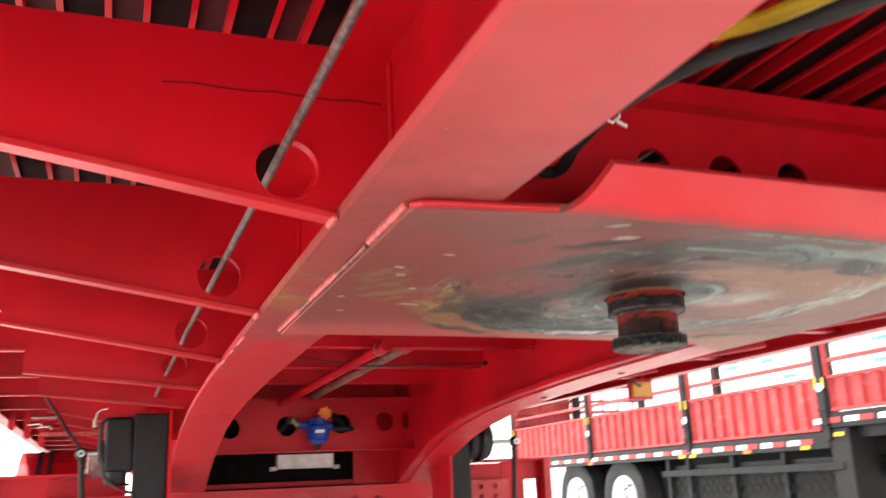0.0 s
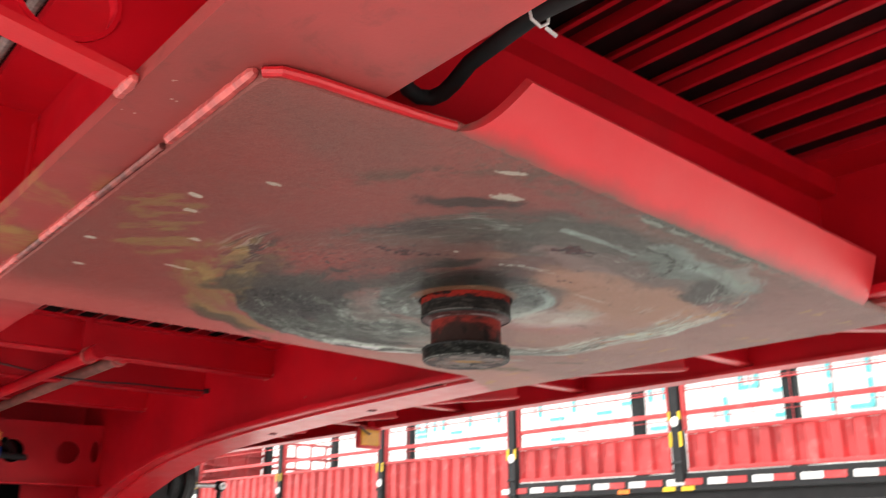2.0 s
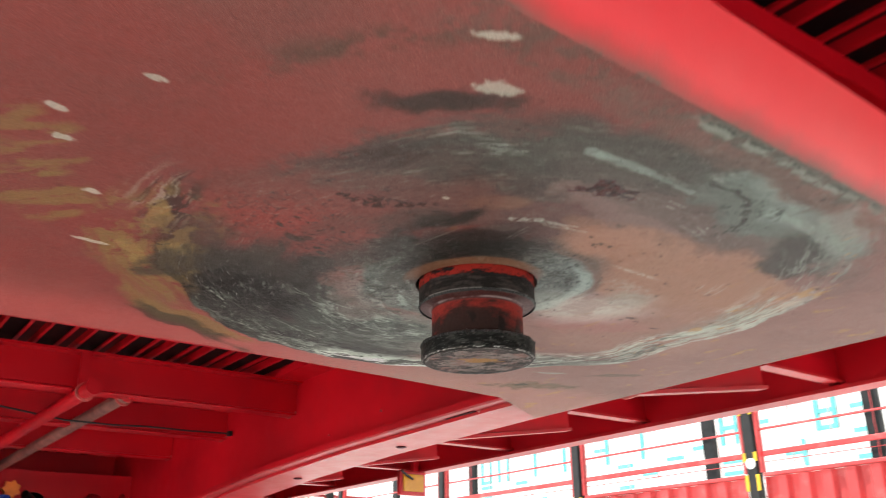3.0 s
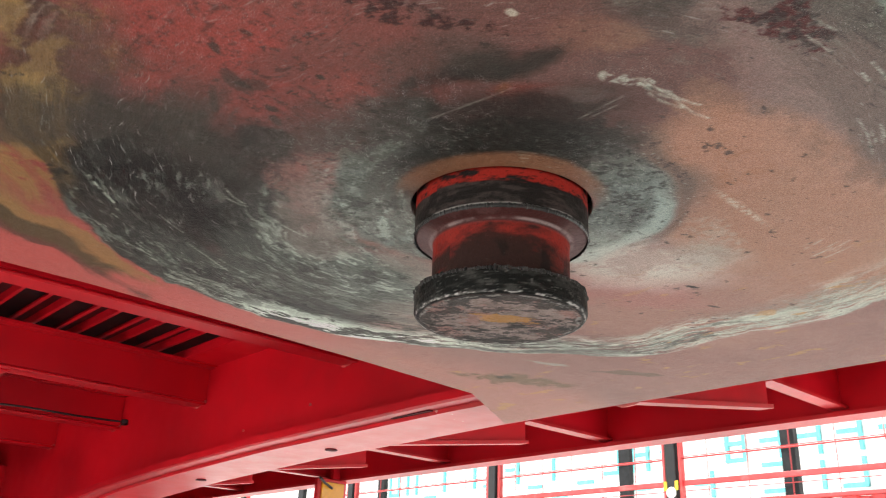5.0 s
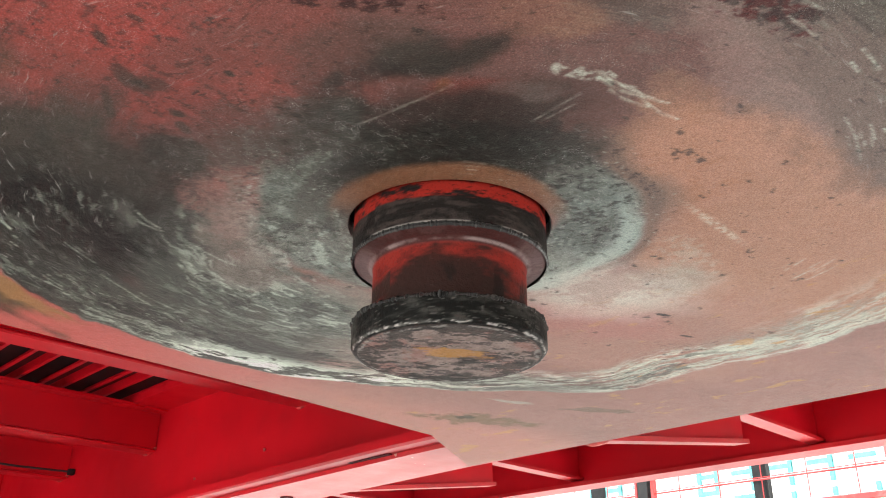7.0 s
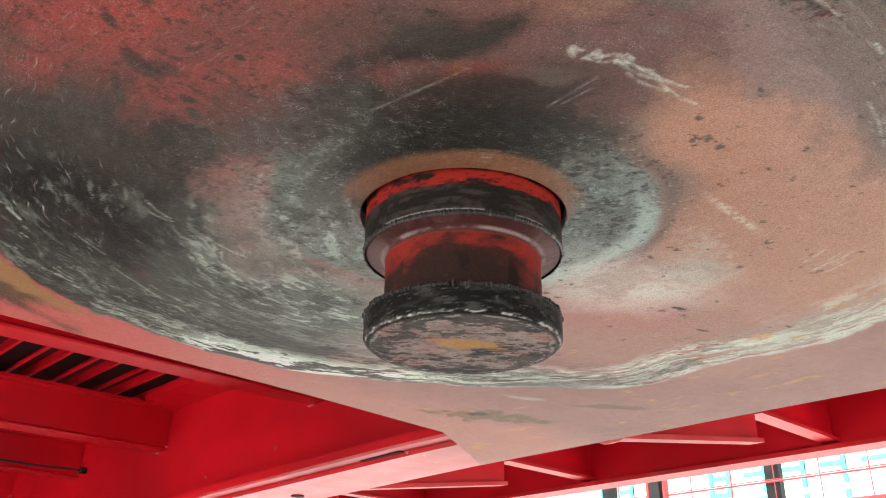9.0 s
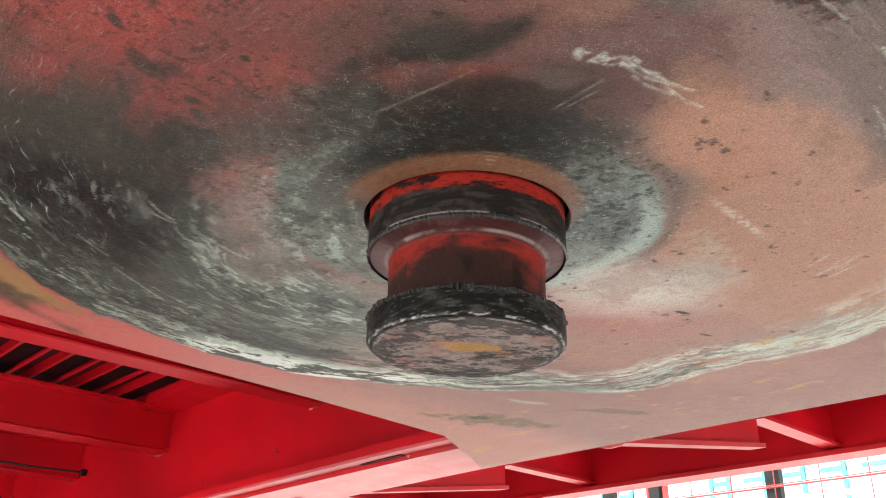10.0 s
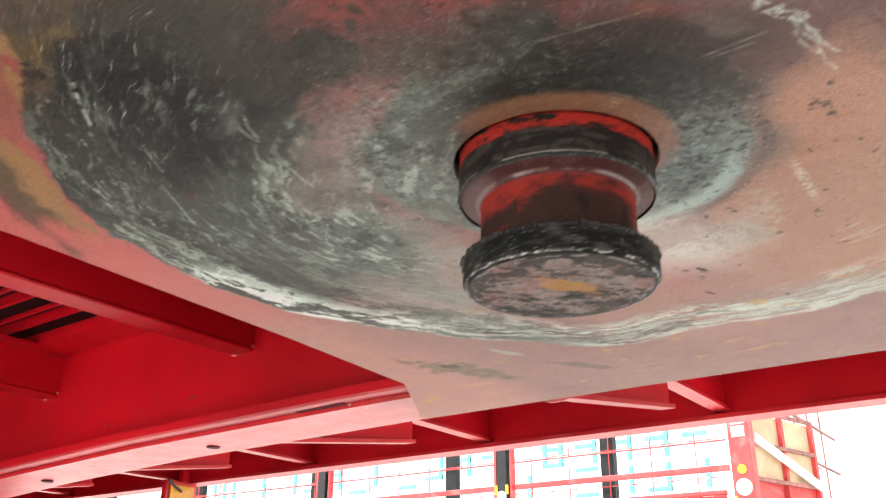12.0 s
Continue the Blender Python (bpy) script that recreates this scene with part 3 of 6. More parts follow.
    over(blob(-0.335, -0.02, 0.025, 0.055, -10, 1.2) * smooth(hair, 0.6, 0.72), (0.42, 0.34, 0.3), 0.6)
    over(torn(blob(-0.23, -0.03, 0.1, 0.09, 0, 1.0), spot(190, 4, 0.75, 27), 0.7, 0.06), (0.05, 0.03, 0.027), 0.5)
    for cx, cy, a, b, deg, k in ((-0.212, -0.008, 0.012, 0.005, 20, 0.7), (-0.202, -0.013, 0.01, 0.005, -20, 0.6), (-0.211, 0.017, 0.012, 0.003, 60, 0.75), (-0.183, 0.002, 0.005, 0.003, 0, 0.8), (-0.174, 0.011, 0.006, 0.003, 30, 0.8),
                                 (-0.182, -0.044, 0.0035, 0.0025, 0, 0.9), (-0.234, -0.027, 0.005, 0.0025, 40, 0.8), (-0.23, -0.05, 0.004, 0.002, 0, 0.7), (-0.15, 0.047, 0.016, 0.011, 0, 0.75)):
        over(ragged(blob(cx, cy, a, b, deg, 1.1, False), grit, 2.0, 0.3), (0.045, 0.036, 0.031), k, 0.4)
    # smeared grey metal towards the rear, turning lighter to the right
    over(ragged(inside * sector(92, 0.45, 0.25) * smooth(r, 0.105, 0.125), broad, 1.0, 0.35), (0.08, 0.083, 0.077), 0.95, 0.7)
    over(inside * sector(90, 0.45, 0.25) * smooth(r, 0.1, 0.125) * smooth(fine + 0.7 * (chunk - 0.5), 0.48, 0.74) * smooth(patch, 0.36, 0.62), (0.28, 0.285, 0.268), 0.55, 0.4)
    over(ragged(inside * sector(55, 0.25, 0.25) * smooth(r, 0.13, 0.17), broad, 1.0, 0.4), (0.31, 0.25, 0.23), 0.7, 0.2)
    # pale grey metal between grease and collar
    wash = ragged(band(0.112, 0.185, 0.03) * sector(122, 0.5, 0.35), broad, 1.2, 0.4)
    over(wash, (0.1, 0.098, 0.092), 0.6, 0.5)
    over(wash * smooth(smear, 0.4, 0.66), (0.24, 0.235, 0.222), 0.5, 0.3)
    over(wash * smooth(hair + 0.4 * (fine - 0.5), 0.6, 0.74), (0.4, 0.41, 0.39), 0.25)
    over(wash * smooth(chunk, 0.62, 0.72), (0.035, 0.034, 0.032), 0.7, 0.7)
    over(ragged(blob(-0.108, 0.08, 0.034, 0.022, 50, 1.3), grit, 1.6) * (0.5 + 0.5 * smooth(grain, 0.35, 0.6)), (0.3, 0.14, 0.125), 0.7)
    over(ragged(blob(0.005, 0.125, 0.03, 0.012, 0, 1.2), grit, 1.4), (0.3, 0.15, 0.135), 0.5)
    over(blob(-0.215, 0.045, 0.07, 0.04, 20, 1.8) * (0.4 + 0.6 * smooth(broad, 0.35, 0.6)), (0.1, 0.078, 0.066), 0.6, 0.4)
    # pink speckled paint round the collar
    halo = band(0.109, 0.13, 0.012) * sector(120, 0.68, 0.25)
    over(ragged(halo, grit, 1.6, 0.35) * (0.45 + 0.55 * smooth(grain, 0.35, 0.6)) * (0.3 + 0.7 * sector(146, 0.22, 0.2)), (0.28, 0.145, 0.132), 0.45)
    over(halo * sector(150, 0.2, 0.2) * smooth(blotch, 0.42, 0.6), (0.29, 0.12, 0.108), 0.45)
    over(halo * smooth(grain, 0.5, 0.66) * smooth(patch, 0.4, 0.6), (0.4, 0.34, 0.31), 0.4)
    # collar of grey metal round the pin
    ring = band(0.06, 0.111, 0.005, r * 0.6 + r0 * 0.4)
    over(ring, (0.14, 0.14, 0.132), 0.85, 0.5)
    over(ring * sector(170, 0.5, 0.4), (0.075, 0.072, 0.067), 0.7, 0.6)
    over(ring * sector(85, 0.8, 0.4) * smooth(patch, 0.3, 0.6), (0.19, 0.205, 0.2), 0.9, 0.3)
    over(ring * sector(-25, 0.95, 0.35), (0.2, 0.222, 0.224), 0.9, 0.3)
    over(ring * sector(-35, 0.8, 0.35) * smooth(patch, 0.45, 0.7), (0.07, 0.074, 0.073), 0.6, 0.4)
    over(band(0.098, 0.112, 0.006, r * 0.6 + r0 * 0.4) * sector(-15, 0.8, 0.35), (0.35, 0.39, 0.395), 0.85, 0.2)
    over(ragged(band(0.068, 0.116, 0.008) * sector(-135, 0.72, 0.3), patch, 1.1, 0.4), (0.032, 0.03, 0.028), 0.86, 0.9)
    over(band(0.107, 0.135, 0.012) * sector(-140, 0.75, 0.3) * smooth(patch, 0.35, 0.65), (0.05, 0.044, 0.04), 0.65, 0.6)
    over(band(0.107, 0.128, 0.01) * sector(-75, 0.45, 0.25), (0.16, 0.11, 0.095), 0.65, 0.3)
    over(ring * smooth(comb, 0.5, 0.8) * smooth(patch, 0.65, 0.4), (0.05, 0.048, 0.045), 0.6, 0.7)
    over(band(0.1135, 0.122, 0.004, r * 0.6 + r0 * 0.4) * sector(-48, 0.65, 0.25), (0.13, 0.09, 0.08), 0.6, 0.3)
    # glints on the metal, painted as pale specks
    glint = smooth(spot(520, 2, 0.7, 36), 0.74, 0.88)
    over(band(0.085, 0.16, 0.02) * sector(-178, 0.5, 0.3) * glint * smooth(patch, 0.42, 0.64), (0.5, 0.5, 0.47), 0.6)
    over(ring * sector(30, 2.0, 0.4) * glint * smooth(blotch, 0.45, 0.65), (0.5, 0.52, 0.5), 0.5)
    over(torn(ring * sector(-60, 0.7, 0.3), spot(240, 3, 0.75, 24), 0.62, 0.08), dark, 0.7, 0.8)
    over(ring * smooth(spot(300, 2, 0.8, 31), 0.5, 0.8) * smooth(patch, 0.4, 0.66), (0.3, 0.32, 0.31), 0.18)
    over(ring * smooth(spot(260, 3, 0.7, 12), 0.74, 0.86) * smooth(patch, 0.4, 0.6), (0.45, 0.47, 0.46), 0.25)
    over(torn(band(0.1, 0.16, 0.02) * sector(-172, 0.42, 0.3), spot(260, 3, 0.72, 13), 0.58, 0.08) * smooth(patch, 0.35, 0.6), (0.33, 0.33, 0.31), 0.4)
    over(ragged(band(0.108, 0.15, 0.02) * sector(-175, 0.4, 0.3), patch, 1.0, 0.4), (0.1, 0.075, 0.066), 0.6, 0.5)
    over(band(0.1, 0.13, 0.008) * sector(-178, 0.7, 0.3) * smooth(spot(110, 5, 0.75, 41), 0.46, 0.62), (0.26, 0.27, 0.25), 0.3)
    over(ragged(blob(-0.085, -0.085, 0.055, 0.022, -48, 1.3), patch, 1.0), (0.05, 0.04, 0.035), 0.6, 0.5)
    # white smear right of the pin
    over(blob(0.15, -0.005, 0.065, 0.045, -25, 1.5) * (0.5 + 0.5 * smooth(patch, 0.3, 0.6)), (0.58, 0.52, 0.5), 0.85)
    over(torn(blob(0.135, -0.07, 0.04, 0.022, 10, 1.4), spot(180, 4, 0.75, 28), 0.5, 0.2), (0.42, 0.38, 0.34), 0.4)
    over(blob(0.165, -0.045, 0.035, 0.02, 10, 1.2), (0.3, 0.24, 0.22), 0.5)
    # grey wash, front right
    over(ragged(blob(0.1, -0.28, 0.13, 0.032, 5, 1.1), patch, 1.2, 0.4), (0.14, 0.148, 0.142), 0.8, 0.3)
    over(ragged(blob(0.16, -0.265, 0.1, 0.04, 20, 1.1), patch, 1.4, 0.35) * (0.5 + 0.5 * smooth(smear, 0.35, 0.65)), (0.25, 0.27, 0.26), 0.65, 0.3)
    over(ragged(blob(0.205, -0.226, 0.062, 0.036, 35, 1.0), patch, 1.4, 0.35), (0.045, 0.044, 0.042), 0.75, 0.9)
    over(ragged(blob(0.14, -0.285, 0.1, 0.012, 14, 1.4), smear, 1.2), (0.34, 0.36, 0.35), 0.6)
    over(ragged(blob(0.19, -0.3, 0.06, 0.02, 35, 1.4), smear, 1.2), (0.32, 0.34, 0.33), 0.5)
    over(blob(0.24, -0.235, 0.08, 0.04, 40, 1.2) * smooth(hair, 0.6, 0.74), (0.36, 0.37, 0.35), 0.5)
    streak = smooth(-np.abs(Y + 0.2745 + 0.12 * (X + 0.04) ** 2 + (blotch - 0.5) * 0.006), -0.008, -0.003) * smooth(X, -0.112, -0.1) * smooth(-X, -0.045, 0.0)
    over(streak * smooth(fine, 0.3, 0.6), (0.38, 0.4, 0.38), 0.65)
    over(ragged(blob(-0.185, -0.23, 0.03, 0.014, -10, 0.9), fine, 1.4, 0.3) * smooth(hair, 0.5, 0.7), (0.3, 0.3, 0.28), 0.6)
    over(seg(-0.113, -0.2765, -0.05, -0.277, 0.007) + seg(-0.06, -0.2765, 0.004, -0.272, 0.005), (0.36, 0.41, 0.395), 0.75)
    over(ragged(blob(0.07, -0.28, 0.075, 0.03, 8, 1.4), patch, 1.3, 0.4), (0.25, 0.3, 0.29), 0.6)
    crack = spot(150, 4, 0.75, 43)
    for xa, ya, xb, yb in ((0.004, -0.291, 0.031, -0.294), (0.031, -0.294, 0.055, -0.287), (0.055, -0.287, 0.071, -0.276), (0.071, -0.276, 0.086, -0.262), (0.086, -0.262, 0.097, -0.247)):
        over(seg(xa, ya, xb, yb, 0.0035, crack) * smooth(crack, 0.62, 0.45), (0.02, 0.024, 0.022), 0.85, 0.5)
    # jagged bright ridge of scraped metal beside the pin
    for xa, ya, xb, yb in ((-0.066, 0.082, -0.098, 0.038), (-0.098, 0.038, -0.108, 0.0), (-0.108, 0.0, -0.11, -0.04), (-0.11, -0.04, -0.13, -0.062)):
        over(seg(xa, ya, xb, yb, 0.009, patch), (0.16, 0.165, 0.155), 0.6, 0.3)
        over(seg(xa, ya, xb, yb, 0.0055, crack) * smooth(spot(210, 3, 0.75, 44), 0.52, 0.66), (0.42, 0.43, 0.41), 0.42)
    # bright scraped band along the rim of the swept disc, crisp on its outer side
    crisp = smooth(-disc, -0.003, 0.003)
    back = band(-0.07, 0.02, 0.025, disc) * crisp
    over(back * sector(80, 0.95, 0.25) * smooth(smear, 0.62, 0.42), (0.05, 0.05, 0.046), 0.88, 0.6)
    white = band(-0.034, 0.02, 0.02, disc) * crisp
    over(white * sector(72, 0.36, 0.2) * smooth(smear + 0.3 * (chunk - 0.5), 0.46, 0.6), (0.8, 0.805, 0.77), 1.0)
    over(white * sector(118, 0.4, 0.3) * smooth(smear, 0.52, 0.7) * smooth(hair + 0.6 * (fine - 0.5), 0.4, 0.58), (0.42, 0.43, 0.4), 0.8)
    over(band(-0.06, 0.02, 0.02, disc) * crisp * sector(115, 0.5, 0.3) * smooth(chunk + 0.5 * (hair - 0.5), 0.56, 0.66), (0.03, 0.03, 0.028), 0.75, 0.6)
    over(band(-0.07, 0.02, 0.02, disc) * crisp * sector(14, 0.62, 0.3) * smooth(smear + 0.6 * (chunk - 0.5), 0.42, 0.66), (0.62, 0.61, 0.57), 0.8)
    over(band(-0.065, 0.02, 0.025, disc) * crisp * sector(15, 0.7, 0.25) * smooth(fine + 0.5 * (patch - 0.5), 0.36, 0.62) * (0.5 + 0.5 * smooth(grain, 0.4, 0.6)), (0.27, 0.27, 0.25), 0.8, 0.2)
    over(band(-0.06, 0.02, 0.02, disc) * crisp * sector(30, 0.6, 0.25) * smooth(chunk, 0.58, 0.7), (0.06, 0.058, 0.052), 0.7, 0.4)
    over(band(-0.05, 0.02, 0.015, disc) * crisp * sector(15, 0.65, 0.25) * smooth(hair + 0.6 * (patch - 0.5), 0.54, 0.72), (0.52, 0.515, 0.48), 0.6)
    over(band(-0.04, 0.02, 0.015, disc) * crisp * sector(40, 0.35, 0.25) * smooth(broad, 0.52, 0.64), (0.1, 0.1, 0.09), 0.7, 0.4)
    over(band(-0.075, -0.004, 0.016, disc) * sector(122, 0.42, 0.15) * smooth(chunk, 0.64, 0.72) * smooth(patch, 0.4, 0.6), (0.4, 0.41, 0.385), 0.35)
    over(band(-0.1, -0.004, 0.02, disc) * sector(95, 0.6, 0.2) * smooth(chunk, 0.36, 0.3) * smooth(patch, 0.4, 0.6), (0.03, 0.029, 0.027), 0.7, 0.7)
    over(quarter * smooth(smear, 0.6, 0.8) * smooth(patch, 0.45, 0.7), (0.1, 0.1, 0.094), 0.3, 0.6)
    over(inside * sector(112, 0.75, 0.3) * smooth(r, 0.13, 0.18) * smooth(hair, 0.64, 0.84) * smooth(patch, 0.52, 0.72), (0.35, 0.36, 0.34), 0.4)
    over(band(-0.11, 0.0, 0.02, disc) * sector(-105, 0.9, 0.4) * smooth(hair, 0.64, 0.8) * smooth(blotch, 0.55, 0.7), (0.3, 0.305, 0.29), 0.35)
    # pale green-grey smears between the dark block and the rim, and smoke-dark grease ahead of the pin
    over(ragged(blob(0.03, 0.165, 0.085, 0.03, 20, 1.2), smear, 1.2, 0.4), (0.17, 0.18, 0.172), 0.65, 0.3)
    over(ragged(blob(0.09, 0.2, 0.07, 0.022, 5, 1.2), smear, 1.2, 0.4), (0.2, 0.2, 0.19), 0.5, 0.3)
    over(blob(0.02, 0.175, 0.11, 0.045, 15, 1.3) * smooth(hair + 0.5 * (smear - 0.5), 0.56, 0.74), (0.46, 0.47, 0.44), 0.6)
    over(blob(-0.01, 0.16, 0.11, 0.05, 15, 1.3) * smooth(chunk + 0.4 * (hair - 0.5), 0.57, 0.68), (0.03, 0.03, 0.028), 0.65, 0.6)
    over(blob(-0.07, -0.085, 0.065, 0.034, -46, 1.5), (0.024, 0.023, 0.021), 0.75, 0.8)
    over(blob(-0.022, -0.097, 0.034, 0.016, -12, 1.4), (0.026, 0.025, 0.023), 0.5, 0.7)
    over(blob(-0.115, -0.05, 0.03, 0.04, 0, 1.6) * smooth(patch, 0.3, 0.6), (0.05, 0.046, 0.042), 0.5, 0.6)
    over(ragged(blob(0.06, -0.25, 0.2, 0.05, 5, 1.4), smear, 1.4, 0.4), (0.09, 0.072, 0.064), 0.42, 0.4)
    over(band(0.096, 0.113, 0.006, r * 0.6 + r0 * 0.4) * sector(150, 0.5, 0.35) * smooth(blotch, 0.35, 0.6), (0.22, 0.235, 0.228), 0.5, 0.2)
    # blue-grey metal on the rear left of the collar, pinkish grey beyond it
    collar = band(0.07, 0.118, 0.012, r * 0.6 + r0 * 0.4) * sector(122, 0.62, 0.4)
    over(collar * (0.45 + 0.55 * smooth(broad, 0.35, 0.6)), (0.2, 0.217, 0.214), 0.5, 0.2)
    over(ragged(blob(-0.135, -0.005, 0.035, 0.05, 10, 1.4), patch, 1.4, 0.4), (0.08, 0.064, 0.057), 0.45, 0.4)
    over(collar * smooth(fine + 0.8 * (grit - 0.5), 0.58, 0.68), (0.42, 0.44, 0.43), 0.55)
    over(collar * smooth(chunk + 0.8 * (grit - 0.5), 0.58, 0.66), (0.04, 0.04, 0.037), 0.65, 0.5)
    over(ragged(blob(-0.06, 0.12, 0.055, 0.03, 35, 1.3), patch, 1.2, 0.4), (0.27, 0.2, 0.185), 0.5, 0.2)
    over(ragged(blob(0.05, 0.135, 0.06, 0.025, 10, 1.3), patch, 1.2, 0.4), (0.32, 0.26, 0.24), 0.5, 0.2)
    # crisp chips and crumbs of grease round the collar
    crumb = band(0.07, 0.128, 0.012) * (0.35 + 0.65 * np.maximum(sector(-55, 0.7, 0.3), sector(165, 0.6, 0.3)))
    over(crumb * smooth(spot(330, 3, 0.7, 61), 0.74, 0.82) * smooth(blotch, 0.45, 0.6), (0.45, 0.47, 0.45), 0.35)
    over(crumb * smooth(spot(300, 3, 0.7, 62), 0.72, 0.8) * smooth(patch, 0.4, 0.6), (0.02, 0.02, 0.018), 0.55, 0.8)
    # ochre transport paint on the left, flecks on the right
    ochre = (0.3, 0.19, 0.062)
    stripes = cloud((X - Y) * 16 + 3, (X + Y) * 48, 5, 0.6, 14)
    over(ragged(band(0.284, 0.372, 0.016) * sector(160, 0.42, 0.18), broad, 1.6, 0.35) * smooth(patch, 0.32, 0.5) * (0.45 + 0.55 * smooth(fine, 0.38, 0.62)), ochre, 0.78)
    over(blob(-0.325, -0.02, 0.012, 0.035, 15, 1.3) * smooth(patch, 0.4, 0.6), (0.06, 0.05, 0.042), 0.75, 0.4)
    for cx, cy, a, b, deg in ((-0.295, 0.05, 0.035, 0.007, 78), (-0.33, 0.02, 0.05, 0.009, 80), (-0.315, 0.11, 0.03, 0.008, 65)):
        over(ragged(blob(cx, cy, a, b, deg, 1.0), blotch, 1.6, 0.3), (0.38, 0.24, 0.08), 0.7)
    over(ragged(blob(-0.268, 0.1, 0.024, 0.06, 25, 1.3), patch, 1.4, 0.35), (0.07, 0.055, 0.045), 0.72, 0.5)
    over(ragged(blob(-0.3, 0.03, 0.03, 0.05, 12, 1.3), blotch, 1.8, 0.35), (0.13, 0.075, 0.05), 0.45, 0.3)
    over(ragged(band(0.335, 0.372, 0.01) * sector(124, 0.26, 0.15), broad, 1.5, 0.3), ochre, 0.8)
    over(ragged(band(0.352, 0.382, 0.008) * sector(122, 0.25, 0.15), broad, 1.5, 0.3), (0.05, 0.048, 0.03), 0.7)
    over(ragged(blob(-0.415, 0.015, 0.035, 0.05, -15, 1.1), stripes, 1.7, 0.3) * smooth(stripes, 0.38, 0.6), ochre, 0.7)
    over(ragged(blob(-0.447, -0.07, 0.025, 0.04, -25, 1.1), stripes, 1.7, 0.3) * smooth(stripes, 0.38, 0.6), ochre, 0.6)
    over(smooth(cloud(X * 50 + 9, Y * 26, 6, 0.65, 15), 0.76, 0.88) * smooth(X, 0.12, 0.28), (0.5, 0.27, 0.07), 0.6)
    over(ragged(blob(0.345, 0.318, 0.06, 0.018, -30, 1.7), grit, 1.8, 0.4), (0.15, 0.11, 0.045), 0.7)
    over(ragged(blob(0.325, 0.322, 0.02, 0.008, -30, 1.3), blotch, 1.8, 0.3), (0.05, 0.045, 0.02), 0.7)
    over(ragged(blob(0.33, 0.245, 0.03, 0.005, -30, 1.0), grit, 1.2, 0.3), (0.33, 0.3, 0.26), 0.7)
    over(ragged(blob(0.42, 0.19, 0.04, 0.006, -30, 1.0), grit, 1.4, 0.3), (0.13, 0.1, 0.06), 0.6)
    # smudges along the front bend, flakes of old red, pits
    over(ragged(smooth(-wy, 0.33, 0.35) * smooth(wx, -0.12, -0.06) * smooth(-wx, -0.25, -0.1), grit, 1.2, 0.4), (0.12, 0.115, 0.1), 0.8, 0.3)
    over(smooth(-wy, 0.325, 0.345) * smooth(wx, -0.4, -0.25) * smooth(grit, 0.45, 0.7), (0.14, 0.11, 0.09), 0.5, 0.3)
    inset = Y + 0.3557 - 0.0546 * X + (blotch - 0.5) * 0.007
    scrape = smooth(X, -0.1, -0.075) * smooth(-X, -0.3, -0.05)
    over(scrape * smooth(-np.abs(inset - 0.009), -0.008, -0.003) * smooth(grit, 0.28, 0.5), (0.3, 0.31, 0.28), 0.7)
    over(scrape * smooth(-np.abs(inset - 0.006), -0.003, -0.0008) * smooth(grit, 0.4, 0.54), (0.03, 0.03, 0.026), 0.8, 0.4)
    over(torn(blob(-0.055, -0.225, 0.026, 0.017, -10, 0.8), spot(190, 4, 0.7, 17), 0.43, 0.06), (0.115, 0.009, 0.008), 1.0)
    over(torn(blob(-0.05, -0.226, 0.03, 0.016, -10, 0.8), spot(230, 3, 0.7, 35), 0.5, 0.06), (0.012, 0.006, 0.006), 0.6)
    over(torn(blob(-0.188, -0.122, 0.042, 0.012, -15, 0.9), spot(200, 4, 0.7, 18), 0.49, 0.07), (0.06, 0.009, 0.008), 0.9)
    over(torn(blob(0.075, -0.27, 0.045, 0.045, 0, 0.9), spot(120, 5, 0.72, 20), 0.68, 0.06), (0.03, 0.03, 0.028), 0.6)
    over(smooth(spot(170, 4, 0.75, 21), 0.74, 0.86) * smooth(lazy, 0.4, 0.7) * smooth(wx, 0.1, -0.1) * (0.25 + 0.75 * smooth(-disc, -0.02, 0.02)), (0.05, 0.024, 0.02), 0.65)
    over(smooth(spot(90, 5, 0.72, 22), 0.84, 0.92) * inside, (0.04, 0.03, 0.027), 0.7)
    # rust beside the pin
    over(band(0.05, 0.08, 0.004, r0 + (patch - 0.5) * 0.006 + 0.006 * smooth(np.abs((ang + radians(135) + math.pi) % math.tau - math.pi), 0.6, 1.5)) * sector(-130, 1.2, 0.4), (0.28, 0.125, 0.065), 0.85)
    # pale chips
    for cx, cy, a, b, deg in ((-0.22, -0.303, 0.014, 0.008, -20), (-0.257, -0.345, 0.014, 0.004, -25), (-0.398, -0.192, 0.007, 0.0035, 0), (-0.425, -0.082, 0.008, 0.0045, 0), (-0.385, -0.005, 0.007, 0.0045, 0),
                              (-0.441, -0.122, 0.008, 0.0045, 30), (-0.36, 0.1, 0.018, 0.003, 5), (-0.47, 0.06, 0.006, 0.004, 0), (-0.45, 0.16, 0.007, 0.004, 0), (-0.15, -0.152, 0.003, 0.002, 0)):
        over(ragged(blob(cx, cy, a, b, deg, 1.0, False), spot(160, 4, 0.75, 34), 2.4, 0.3), (0.5, 0.43, 0.38), 0.75)
    # scratches: arcs round the disc's centre, and a few straight ones
    rng = np.random.default_rng(40)
    x0, y0 = X.min(), Y.min()
    wide = int(round((X.max() - x0) / step)) + 1
    thick = smooth(blotch, 0.4, 0.62)

